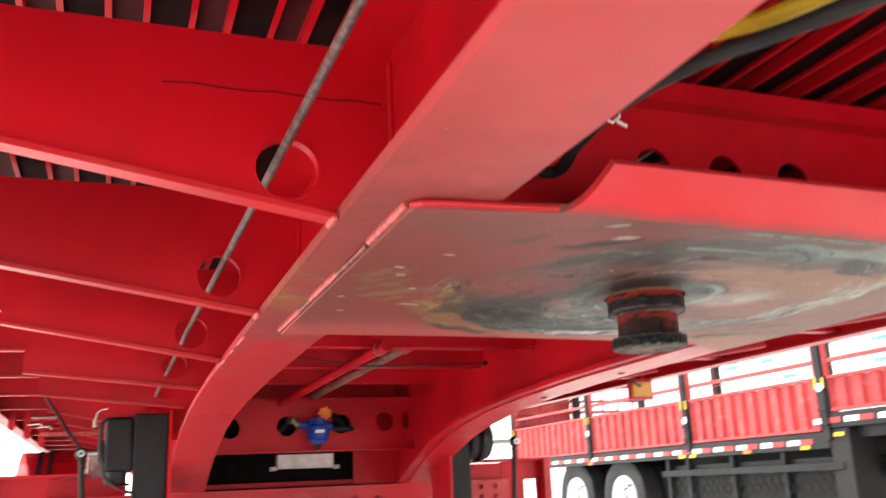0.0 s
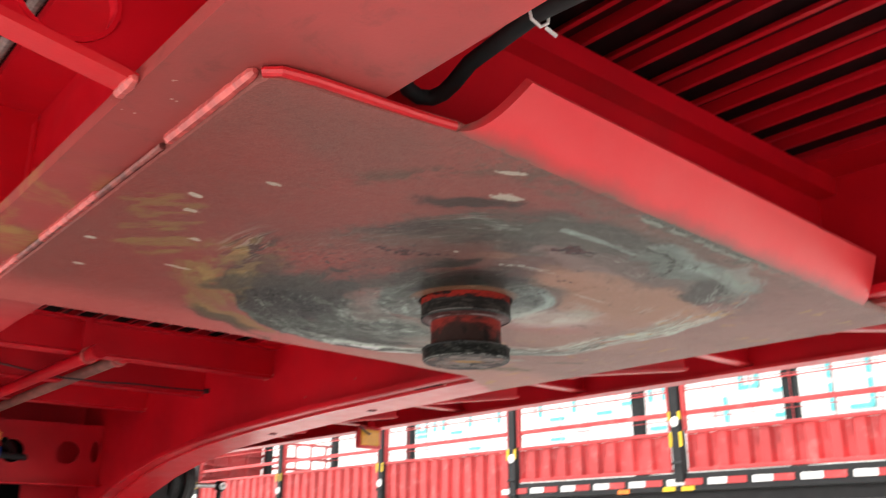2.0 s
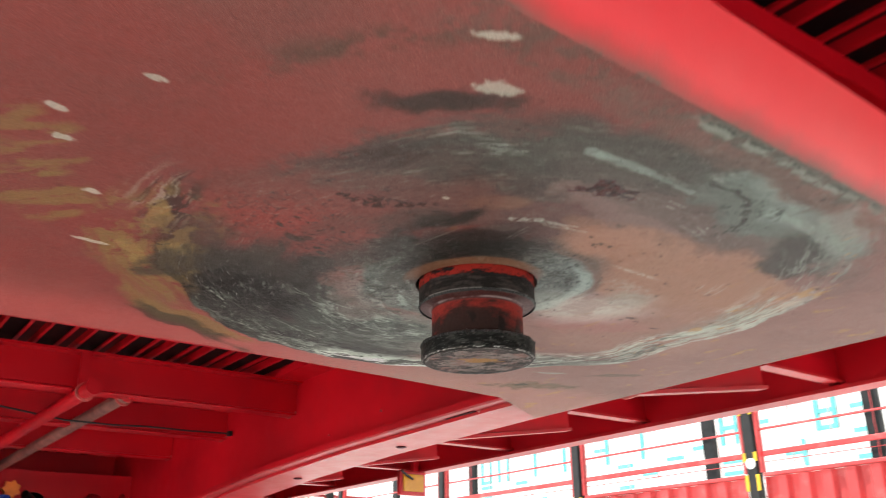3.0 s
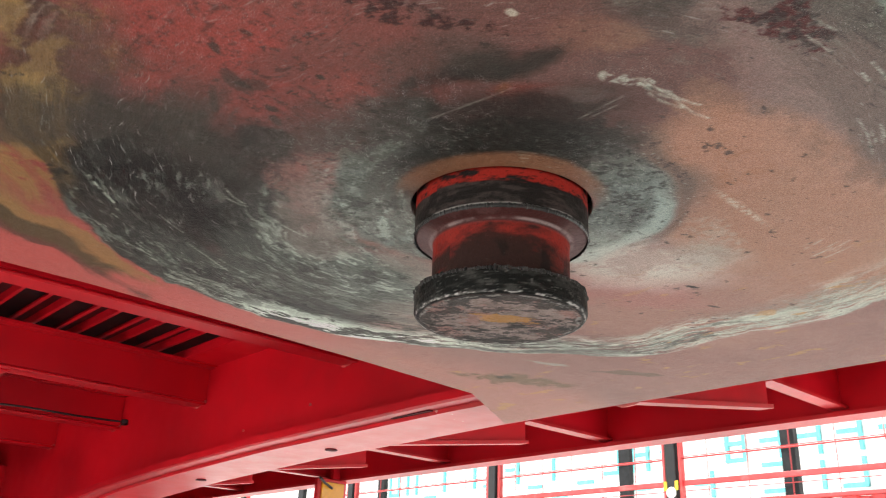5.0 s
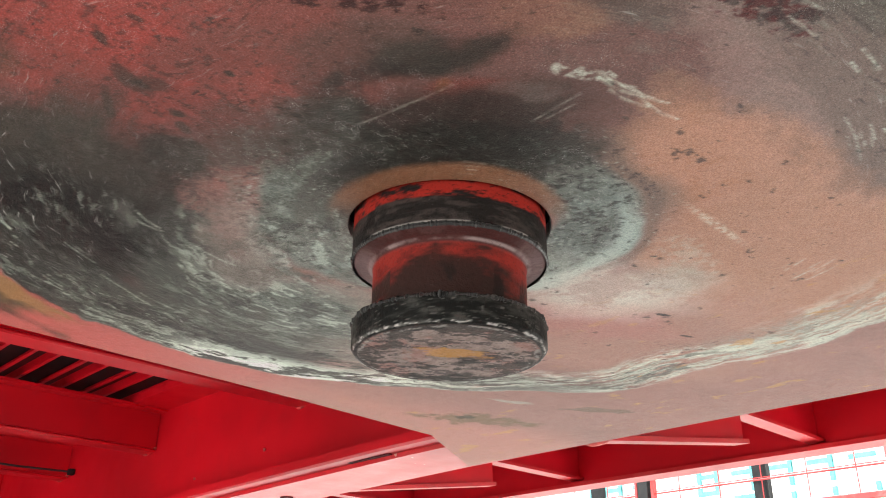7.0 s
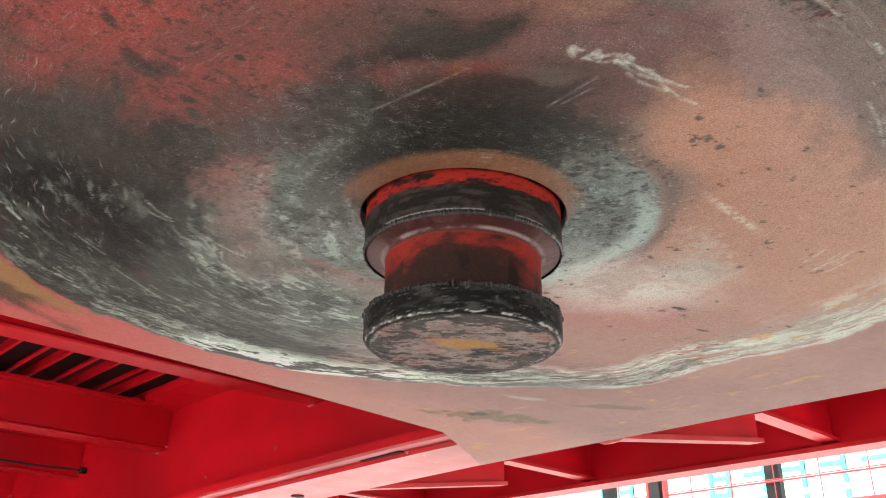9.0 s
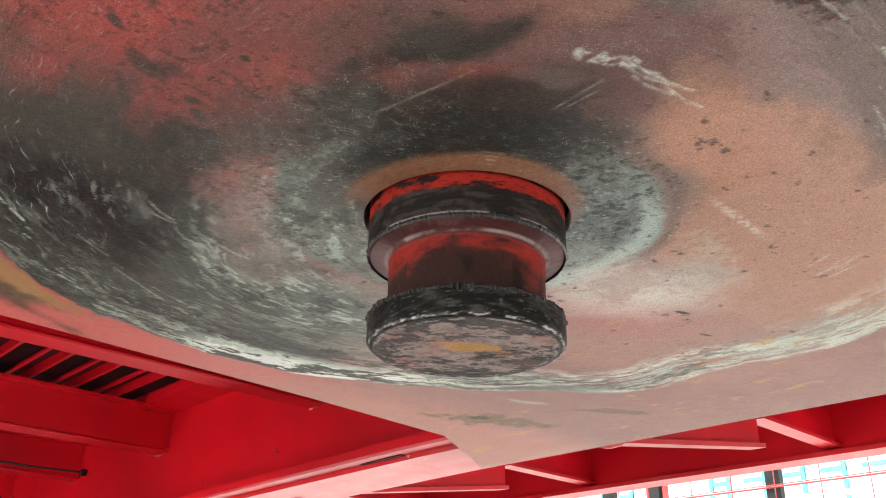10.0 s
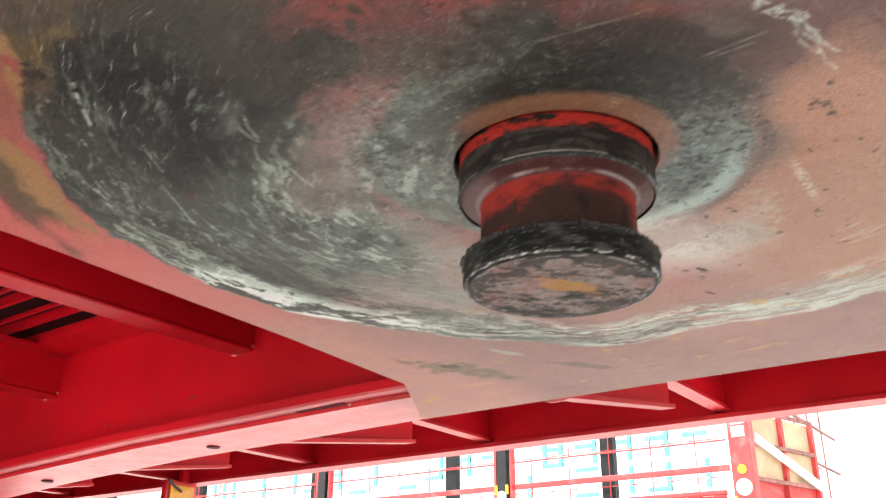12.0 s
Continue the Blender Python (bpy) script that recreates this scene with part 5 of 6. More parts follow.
# cross members between the beams
for y in YS[:6] + [1.36, 1.80, 2.25]:
    ob = holder("cross_member", parent=trailer)
    front = abs(y + 0.26) < 0.01
    low = 1.285 if front else 1.392
    holes = [ring_pts(-0.141 + 0.111 * k, 1.36, 0.0255) for k in range(3)] if front else []
    part("web", sheet([(-0.4745, low), (0.485, low), (0.485, TOP), (-0.4745, TOP)], holes, 0.006, "y", y), RED, ob)
    part("bottom_flange", box(-0.4745, 0.485, y - 0.035, y - 0.0005, low, low + 0.006) if front else box(-0.4745, 0.485, y - 0.002, y + 0.045, low - 0.0065, low - 0.0005, 0.002), RED, ob)
    if not front:
        part("weld_bead", bead((0.4835, y - 0.004, low + 0.002), (0.4835, y + 0.046, low - 0.006), 0.0042), WELD, ob)
        part("weld_bead", bead((0.4835, y + 0.008, low + 0.004), (0.4835, y + 0.008, TOP - 0.01), 0.004), RED, ob)
    part("top_flange", box(-0.4745, 0.485, y - 0.03, y - 0.0005, TOP - 0.03, TOP - 0.002) if front else box(-0.4745, 0.485, y - 0.03, y - 0.0005, TOP - 0.006, TOP), RED, ob)
for k in range(8):
    ob = holder("cross_member", parent=trailer)
    part("web", box(-0.4745, 0.485, 4.8 + 0.54 * k, 4.806 + 0.54 * k, 1.0, TOP), RED, ob)
# added sheet, blocks light from below so the space between the beams stays dark
part("light_block_sheet", box(-0.4745, 0.485, 2.9, BACK, 0.856, 0.862), DARK, trailer, "added dark sheet that blocks light from below")
for s in (-1, 1):
    ob = holder("side_rail", parent=trailer)
    part("web", box(min(s * 1.236, s * 1.242), max(s * 1.236, s * 1.242), FRONT, BACK, 1.357, 1.53), RED, ob)
    part("bottom_flange", box(min(s * 1.215, s * 1.27), max(s * 1.215, s * 1.27), FRONT, BACK, 1.349, 1.357), RED_OLD, ob)

# deck: longitudinal hat ribs under a floor coloured dark for the shade there
deck = holder("deck", parent=trailer)
for k in range(29):
    x = -1.21 + 0.0865 * k
    b = bmesh.new()
    for lo, hi, z0, z1 in ((-0.019, -0.016, TOP + 0.013, 1.52), (0.016, 0.019, TOP + 0.013, 1.52), (-0.023, -0.019, TOP + 0.013, TOP + 0.0155), (0.019, 0.023, TOP + 0.013, TOP + 0.0155)):
        slab(b, [(x + dx, y, z) for y in (FRONT, BACK) for dx, z in ((lo, z0), (hi, z0), (hi, z1), (lo, z1))])
    rib = part("rib", b, RED, deck)
    # shade inside the hat rib, painted on as dark maroon
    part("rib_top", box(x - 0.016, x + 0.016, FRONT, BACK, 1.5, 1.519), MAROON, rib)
    if k < 28:
        part("floor_board", box(x + 0.02, x + 0.066, FRONT, BACK, TOP + 0.021, 1.52), OXBLOOD, deck, "floor board coloured dark for shade")
part("deck_plate", box(-1.235, 1.235, FRONT, BACK, 1.5905, 1.596), WEATHERED, deck, "weathered brown deck plate")
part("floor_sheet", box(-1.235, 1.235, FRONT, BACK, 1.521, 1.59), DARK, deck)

# brake hose through the outriggers, with cables by the left beam
part("air_hose", rod([(-0.545, -1.2, 1.44), (-0.56, -0.9, 1.425), (-0.596, -0.55, 1.37), (-0.618, -0.26, 1.328), (-0.622, 0.275, 1.332), (-0.628, 0.815, 1.33), (-0.632, 1.355, 1.322), (-0.645, 2.0, 1.3)], 0.0047, 10, ribs=760, rib_h=0.0005), HOSE, trailer, "grey ribbed hose", True)
part("cable", rod([(-0.1, -1.3, 1.42), (-0.15, -0.9, 1.37), (-0.21, -0.701, 1.342), (-0.25, -0.633, 1.34), (-0.288, -0.566, 1.34), (-0.302, -0.5, 1.343), (-0.307, -0.43, 1.345), (-0.307, -0.35, 1.336), (-0.299, -0.318, 1.332), (-0.296, -0.302, 1.331), (-0.299, -0.289, 1.33), (-0.308, -0.282, 1.331), (-0.32, -0.282, 1.334), (-0.335, -0.29, 1.339), (-0.347, -0.305, 1.346), (-0.354, -0.34, 1.36), (-0.357, -0.42, 1.39), (-0.372, -0.52, 1.42)], 0.0074, 14), RUBBER, trailer, "black hose", True)
part("cable", rod([(-0.1, -1.2, 1.42), (-0.17, -0.85, 1.38), (-0.222, -0.672, 1.364), (-0.25, -0.605, 1.364), (-0.275, -0.56, 1.37), (-0.33, -0.5, 1.39), (-0.42, -0.45, 1.4)], 0.0085, 10), YELLOW, trailer, "yellow air line", True)
bm = rod([(-0.318, -0.43, 1.348), (-0.315, -0.43, 1.336), (-0.305, -0.43, 1.333), (-0.296, -0.43, 1.34), (-0.295, -0.43, 1.35)], 0.0014, 6)
rod([(-0.3, -0.431, 1.334), (-0.29, -0.433, 1.329)], 0.0018, 6, bm)
part("cable_tie", bm, WHITE, trailer, "white plastic tie")

# a pair of conduit pipes and a wire between the beams
for (a, b, mat, lab) in (((-0.045, 1.25, 1.374), (-0.1, 2.64, 1.345), RED, "red pipe"), ((0.075, 1.38, 1.4), (0.035, 2.64, 1.372), RUSTY, "rusty pinkish pipe")):
    pipe = part("conduit", tube(a, b, 0.0155, 0.003), mat, trailer, lab, True)
    a, b = Vector(a), Vector(b)
    d = (b - a).normalized()
    part("end_cap", rod([a - d * 0.006, a - d * 0.003, a, a + d * 0.03], 0.018, 20), RED, pipe, "red end cap")
    ring = bmesh.new()
    tube(a + d * 0.055, a + d * 0.062, 0.021, 0.005, 20, ring)
    part("clamp_ring", ring, WELD, pipe, "pinkish clamp ring")
    part("hanger", box(a.x + d.x * 0.08 - 0.012, a.x + d.x * 0.08 + 0.012, a.y + 0.078, a.y + 0.083, a.z + 0.014, TOP - 0.002), RED, pipe)
part("wire", rod([(-0.3, 1.62, 1.4), (0.0, 1.66, 1.372), (0.12, 1.68, 1.375), (0.22, 1.71, 1.385), (0.36, 1.755, 1.393), (0.47, 1.76, 1.397)], 0.0024, 8), RUBBER, trailer, "thin black wire", True)
part("wire_clip", box(0.47, 0.484, 1.753, 1.767, 1.39, 1.404, 0.002), BLACK, trailer)

# side marker lamp under the right rail
lamp = holder("marker_lamp", parent=trailer)
part("housing", box(1.134, 1.242, 1.862, 1.88, 1.271, 1.352, 0.004), RED_OLD, lamp, "red bracket frame")
part("lens", box(1.147, 1.229, 1.856, 1.8615, 1.283, 1.34, 0.002), AMBER, lamp, "amber lens")
part("rear_cap", box(1.16, 1.216, 1.881, 1.897, 1.289, 1.336, 0.004), BLACK, lamp)
part("lead", rod([(1.12, 1.83, 1.346), (1.15, 1.842, 1.333), (1.182, 1.854, 1.323)], 0.004, 8), RUBBER, lamp)
part("hanger", box(1.19, 1.214, 1.8625, 1.8795, 1.3525, 1.475), RED, lamp)

# landing legs
for s, cx, hw, out in ((-1, -0.631, 0.061, 0.243), (1, 0.613, 0.049, 0.275)):
    leg = holder("landing_leg", parent=trailer)
    part("outer_tube", box(cx - hw, cx + hw, 2.4, 2.53, 0.62, 1.29, 0.006), GREY, leg)
    part("inner_tube", box(cx - hw + 0.01, cx + hw - 0.01, 2.412, 2.518, 0.26, 0.62, 0.004), GREY, leg)
    part("foot", box(cx - 0.12, cx + 0.12, 2.35, 2.58, 0.2, 0.26, 0.01), GREY, leg)
    part("mounting_plate", box(min(cx - s * (hw + 0.002), cx - s * (hw + 0.012)), max(cx - s * (hw + 0.002), cx - s * (hw + 0.012)), 2.36, 2.6, 0.5, 1.3), RED, leg)
    if s < 0:
        gx0, gx1 = sorted((cx + s * (hw + 0.001), cx + s * (hw + 0.103)))
        part("gearbox", box(gx0, gx1, 2.405, 2.525, 1.08, 1.28, 0.012), BLACK, leg, "black gear housing")
        part("gear_cover", lathe([(r_, s * (hw + 0.104 + h_)) for r_, h_ in ((0.0, 0.0), (0.05, 0.0), (0.052, 0.012), (0.03, 0.022), (0.0, 0.022))], 24, "x", (cx, 2.465, 1.15)), BLACK, leg)
        part("gear_nose", lathe([(0.0, -0.03), (0.034, -0.03), (0.04, -0.02), (0.04, 0.02), (0.0, 0.02)], 18, "z", (cx + s * (hw + 0.06), 2.44, 1.06)), BLACK, leg)
        for k in range(4):
            a = math.tau * (k + 0.5) / 4
            part("bolt", lathe([(0.0, 0.0), (0.008, 0.0), (0.008, 0.01), (0.0, 0.01)], 6, "y", (cx + s * (hw + 0.052) + 0.038 * math.cos(a), 2.395, 1.18 + 0.075 * math.sin(a))), GREY, leg)
    else:
        drum = [(0.0, 0.0), (0.085, 0.0), (0.09, 0.008), (0.09, 0.022), (0.078, 0.028), (0.078, 0.04), (0.096, 0.046), (0.096, 0.06), (0.084, 0.07), (0.084, 0.082), (0.07, 0.094), (0.04, 0.1), (0.0, 0.1)]
        part("gearbox", lathe([(r_, hw + 0.001 + h_ * 1.15) for r_, h_ in drum], 32, "x", (cx, 2.465, 1.165)), BLACK, leg, "black gear housing")
    part("crank_shaft", rod([(cx + s * (hw + 0.11), 2.44, 1.15), (cx + s * out, 2.44, 1.152)], 0.009, 12), STEEL, leg)
    part("joint_bolt", lathe([(0.006, 0.0), (0.013, 0.0), (0.013, 0.008), (0.006, 0.008)], 14, "y", (cx + s * out, 2.411, 1.15)), STEEL, leg, "bright bolt head")
    part("crank_joint", lathe([(0.0, -0.02), (0.016, -0.02), (0.022, -0.008), (0.022, 0.008), (0.016, 0.02), (0.0, 0.02)], 14, "y", (cx + s * out, 2.44, 1.15)), BLACK, leg)
    part("crank", rod([(cx + s * out, 2.44, 1.16), (cx + s * (out - 0.03), 2.44, 0.66), (cx + s * (out - 0.05), 2.43, 0.63), (cx + s * 0.02, 2.39, 0.61), (cx - s * 0.09, 2.385, 0.605), (cx - s * 0.12, 2.385, 0.56)], 0.0105, 10), GREY, leg, "long black crank handle", True)
part("support_rod", rod([(-1.0, 2.2, 1.35), (-0.925, 2.6, 1.235), (-0.86, 2.62, 1.15)], 0.0065, 8), BLACK, trailer, "black slanting rod")
part("valve_tag", box(-0.773, -0.715, 2.44, 2.452, 1.04, 1.07, 0.003), WHITE, trailer, "small white block on the leg")
part("thin_rod", rod([(-0.816, 2.43, 1.13), (-0.722, 2.425, 1.04), (-0.7, 2.425, 1.03)], 0.005, 8), BLACK, trailer, "thin black rod")
part("wire", rod([(-0.79, 2.43, 1.312), (-0.812, 2.43, 1.31), (-0.826, 2.43, 1.298), (-0.831, 2.43, 1.275)], 0.003, 8), WHITE, trailer, "thin white wire", True)
part("wire_plug", lathe([(0.0, -0.016), (0.007, -0.016), (0.007, 0.016), (0.0, 0.016)], 12, "z", (-0.832, 2.43, 1.262)), CREAM, trailer)
for k, (x, dx) in enumerate(((-0.858, 0.0), (-0.842, 0.003), (-0.825, -0.004), (-0.804, 0.006))):
    part("hose", rod([(x, 3.0, 1.165), (x + dx, 3.0 + 0.01 * k, 1.1), (x + dx * 0.5, 3.0, 0.985)], 0.0075, 10), CREAM, trailer, "cream hose", True)
# brackets and straps hanging under the left rail
part("strap", box(-1.117, -0.9, 3.3, 3.306, 1.352, 1.361), ALU, trailer, "pale flat strap")
part("strap", box(-1.08, -0.826, 3.29, 3.296, 1.272, 1.289), WELD, trailer, "pinkish flat strap")
for x, z in ((-1.133, 1.26), (-1.072, 1.225), (-1.2, 1.3)):
    part("bracket", sheet([(x - 0.014, z + 0.012), (x, z), (x + 0.014, z + 0.012), (x + 0.014, 1.45), (x - 0.014, 1.45)], [], 0.006, "y", 3.31), RED, trailer, "small hanging bracket")
for x, z in ((-1.1, 1.325), (-1.06, 1.312)):
    part("clip", rod([(x - 0.03, 3.3, z), (x + 0.02, 3.298, z + 0.004), (x + 0.03, 3.3, z - 0.01)], 0.004, 8), WHITE, trailer)
part("brake_pipe", rod([(-0.79, 2.36, 1.27), (-0.81, 2.36, 1.25), (-0.81, 2.37, 1.15), (-0.79, 2.38, 1.06), (-0.74, 2.4, 1.02), (-0.69, 2.395, 1.0)], 0.006, 8), RUBBER, trailer, "black brake line", True)
part("tank", lathe([(0.0, -0.2), (0.06, -0.19), (0.075, -0.15), (0.075, 0.15), (0.06, 0.19), (0.0, 0.2)], 24, "y", (-0.83, 3.2, 1.05)), ALU, trailer, "small grey air tank", True)

# gooseneck cross member with valve and junction box
neck = holder("cross_member", parent=trailer)
part("web", sheet([(-0.4745, 1.14), (0.485, 1.14), (0.485, 1.37), (-0.4745, 1.37)], [ring_pts(x, z, 0.042) for x, z in ((-0.31, 1.245), (-0.074, 1.25), (0.164, 1.257), (0.36, 1.262))] + [[(0.46 + 0.016 * math.cos(a), 1.27 + 0.04 * math.sin(a)) for a in [math.tau * k / 20 for k in range(20)]]], 0.008, "y", 2.65), RED, neck)
part("bottom_flange", box(-0.4745, 0.485, 2.61, 2.6495, 1.14, 1.147), RED, neck)
valve = holder("brake_valve", parent=trailer)
part("body", lathe([(0.0, 0.0), (0.03, 0.0), (0.034, 0.012), (0.046, 0.02), (0.046, 0.07), (0.036, 0.08), (0.036, 0.105), (0.0, 0.105)], 24, "z", (0.045, 2.585, 1.17)), BLUE, valve, "blue painted body", True)
part("port", rod([(-0.03, 2.6, 1.25), (0.11, 2.6, 1.245)], 0.018, 12), BLUE, valve)
part("port", rod([(0.045, 2.59, 1.17), (0.045, 2.59, 1.145)], 0.014, 10), BLACK, valve)
part("name_tag", box(0.026, 0.064, 2.5365, 2.5385, 1.213, 1.226), WHITE, valve, "small white tag")
part("knob", sheet([(0.073 + (0.03 if k % 2 else 0.022) * math.cos(math.tau * k / 14), 1.295 + (0.03 if k % 2 else 0.022) * math.sin(math.tau * k / 14)) for k in range(14)], [], 0.026, "y", 2.56), ORANGE, valve, "orange star knob")
part("fitting", rod([(-0.03, 2.6, 1.25), (-0.05, 2.6, 1.27), (-0.06, 2.66, 1.275)], 0.015, 12), BRASS, valve, "olive brass fitting")
part("fitting", rod([(0.11, 2.6, 1.235), (0.19, 2.6, 1.232), (0.2, 2.61, 1.232)], 0.012, 10), BLACK, valve)
part("elbow", rod([(0.13, 2.64, 1.29), (0.17, 2.68, 1.27), (0.19, 2.72, 1.24)], 0.014, 10), BLACK, valve)
part("elbow", rod([(-0.1, 2.7, 1.23), (-0.06, 2.7, 1.27), (-0.04, 2.66, 1.275)], 0.012, 10), GREY, valve)
part("upper_web", box(-0.4745, 0.4845, 2.88, 2.886, 1.34, TOP - 0.001), RED, neck)
part("stiffener", box(0.27, 0.4845, 2.86, 2.868, 1.0, 1.37), RED, neck)
part("cross_tube", box(-0.4745, 0.4845, 2.9, 2.94, 1.0, 1.025, 0.004), RED, neck, "red tube behind the lower beam")
# near-black box added to stand for the dark space behind the gooseneck
part("dark_fill_box", box(-0.47, 0.478, 2.95, 3.02, 0.998, 1.36, 0.004), DARK, trailer, "near-black box added for the dark space behind the gooseneck")
# near-black panel with small openings, closing the view further back
part("dark_panel", sheet([(-0.66, 0.3), (0.66, 0.3), (0.66, 0.85), (-0.66, 0.85)], [[(-0.2, 0.79), (-0.15, 0.785), (-0.175, 0.835)], [(-0.145, 0.788), (-0.13, 0.79), (-0.14, 0.806)], [(-0.03, 0.8), (0.0, 0.785), (0.01, 0.835)], [(0.012, 0.79), (0.04, 0.8), (0.03, 0.83)]], 0.01, "y", 4.62), DARK, trailer, "near-black panel with small openings")
jb = holder("junction_box", parent=trailer)
part("cover", box(-0.108, 0.133, 2.67, 2.72, 1.075, 1.135, 0.004), ALU, jb, "pale aluminium cover")
for x in (-0.123, 0.148):
    part("lug", box(x - 0.014, x + 0.014, 2.68, 2.70, 1.068, 1.085, 0.003), ALU, jb)

# lower beam at the foot of the gooseneck, with side frames
lowb = holder("cross_member", parent=trailer)
part("web", sheet([(-1.02, 0.885), (1.0, 0.885), (1.0, 0.995), (-1.02, 0.995)], [ring_pts(x, 0.936, 0.016, 16) for x in (-0.466, -0.348, -0.234, -0.119, 0.01, 0.13, 0.252, 0.358)] + [ring_pts(x, z, 0.012, 12) for x in (0.86, 0.93, -0.80, -0.88) for z in (0.92, 0.965)], 0.01, "y", 2.78), RED_OLD, lowb)
part("inner_plate", box(-0.7, 0.7, 2.835, 2.841, 0.8915, 0.9885), RED, lowb)
part("top_lip", box(-1.02, 1.0, 2.79, 2.86, 0.989, 0.995), RED_OLD, lowb)
part("bottom_lip", box(-1.02, 1.0, 2.79, 2.86, 0.885, 0.891), RED_OLD, lowb)
for s in (-1, 1):
    fr = holder("side_frame", parent=trailer)
    f = lambda pts: [(s * a, b) for a, b in pts]
    windows = [f([(1.12, 0.87), (1.185, 0.87), (1.185, 0.99), (1.12, 0.99)]), f([(1.11, 0.56), (1.18, 0.545), (1.18, 0.67), (1.11, 0.67)]), ring_pts(s * 1.055, 0.735, 0.02, 18)] if s > 0 else []
    part("upright", sheet(f([(1.0, 1.075), (1.235, 1.09), (1.23, 0.47), (1.02, 0.53)]), windows, 0.008, "y", 2.86), RED, fr)
    part("edge_strip", box(min(s * 1.205, s * 1.24), max(s * 1.205, s * 1.24), 2.80, 2.859, 0.46, 1.09), RED_OLD, fr)
    part("gusset", sheet(f([(0.82, 0.88), (1.0, 0.88), (1.0, 0.64)]), [], 0.01, "y", 2.80), RED, fr)
    part("cheek", box(min(s * 1.0, s * 1.008), max(s * 1.0, s * 1.008), 2.869, 3.08, 0.54, 1.07), RED, fr)
    part("backing", box(min(s * 0.74, s * 0.999), max(s * 0.74, s * 0.999), 2.862, 2.868, 0.885, 1.07), RED, fr)
    part("cap", box(min(s * 0.86, s * 1.2), max(s * 0.86, s * 1.2), 2.80, 3.1, 1.078, 1.088), RED, fr)


# running gear under the rear deck
def wheel(parent, x, y, z, s=1, rim=None, out=0.14):
    rim = rim or RIM
    w = holder("wheel", (x, y, z), parent)
    R = 0.5
    prof = [(0.29, -0.12), (0.36, -0.135), (0.44, -0.14), (0.485, -0.125)]
    for k in range(5):
        x0 = -0.118 + 0.05 * k
        prof += [(0.5, x0), (0.5, x0 + 0.036)] + ([(0.488, x0 + 0.038), (0.488, x0 + 0.048)] if k < 4 else [])
    prof += [(0.485, 0.125), (0.44, 0.14), (0.36, 0.135), (0.29, 0.12)]
    part("tyre", lathe(prof, 48, "x"), RUBBER, w, "black tyre", True)
    d = -s
    part("rim", lathe([(0.292, -0.12), (0.292, d * 0.125), (0.275, d * 0.13), (0.262, d * 0.10), (0.25, d * 0.03), (0.16, d * 0.0), (0.13, d * 0.03), (0.11, d * 0.085), (0.09, d * 0.105), (0.0, d * 0.11)], 40, "x"), rim, w, "white steel rim", True)
    part("hub_cap", lathe([(0.0, 0.0), (0.085, 0.0), (0.08, d * 0.05), (0.05, d * 0.07), (0.0, d * 0.07)], 24, "x", (d * 0.108, 0, 0)), ALU, w, "grey hub")
    for k in range(8):
        a = math.tau * k / 8
        part("nut", lathe([(0.0, 0.0), (0.014, 0.0), (0.014, d * 0.03), (0.0, d * 0.03)], 6, "x", (d * 0.012, 0.165 * math.cos(a), 0.165 * math.sin(a))), GREY, w)
    return w


for y in (4.75, 6.05):
    for s in (-1, 1):
        wheel(trailer, s * 0.83, y, 0.7, s)
        wheel(trailer, s * 1.13, y, 0.7, -s)
for s in (-1, 1):
    guard = bmesh.new()
    rows = []
    for k in range(15):
        a = radians(160 - 10 * k)
        rows.append([guard.verts.new((s * xx, 4.75 - rr * math.cos(math.pi - a), 0.7 + rr * math.sin(a))) for xx, rr in ((0.68, 0.56), (1.26, 0.56), (1.26, 0.572), (0.68, 0.572))])
    for p, q in zip(rows, rows[1:]):
        for j in range(4):
            guard.faces.new((p[j - 1], p[j], q[j], q[j - 1]))
    guard.faces.new(rows[0])
    guard.faces.new(rows[-1][::-1])
    mg = part("mudguard", guard, RED, trailer, "ribbed red mudguard")
    for xb in (1.085, 1.14):
        strip = bmesh.new()
        rows = []
        for k in range(13):
            a = radians(150 - 10 * k)
            rows.append([strip.verts.new((s * xx, 4.75 - rr * math.cos(math.pi - a), 0.7 + rr * math.sin(a))) for xx, rr in ((xb, 0.5725), (xb + 0.022, 0.5725), (xb + 0.022, 0.578), (xb, 0.578))])
        for p, q in zip(rows, rows[1:]):
            for j in range(4):
                strip.faces.new((p[j - 1], p[j], q[j], q[j - 1]))
        part("strap", strip, BLACK, mg, "black strap over the guard")
    part("front_flap", box(min(s * 0.74, s * 1.12), max(s * 0.74, s * 1.12), 4.05, 4.06, 0.65, 0.866), RED_OLD, mg)
    for k in range(5):
        x = s * (0.79 + 0.07 * k)
        part("flute", rod([(x, 4.049, 0.655), (x, 4.049, 0.862)], 0.012, 8), RED_OLD, mg)
for x0, x1 in ((-0.42, -0.29), (0.29, 0.41)):
    part("spring_hanger", sheet([(x0, 0.85), (x1, 0.85), (x1 - 0.01, 0.62), (x0 + 0.01, 0.62)], [ring_pts((x0 + x1) / 2, 0.748, 0.035, 18)], 0.02, "y", 4.0), RED_OLD, trailer)
for x0, x1 in ((-0.56, -0.46), (0.46, 0.575)):
    st = holder("step_frame", parent=trailer)
    for x in (x0, x1):
        part("stile", box(x - 0.012, x + 0.012, 3.98, 4.01, 0.52, 0.85, 0.003), RED_OLD, st)
    for z in (0.56, 0.66, 0.76):
        part("rung", box(x0 + 0.012, x1 - 0.012, 3.985, 4.005, z - 0.01, z + 0.01), RED_OLD, st)
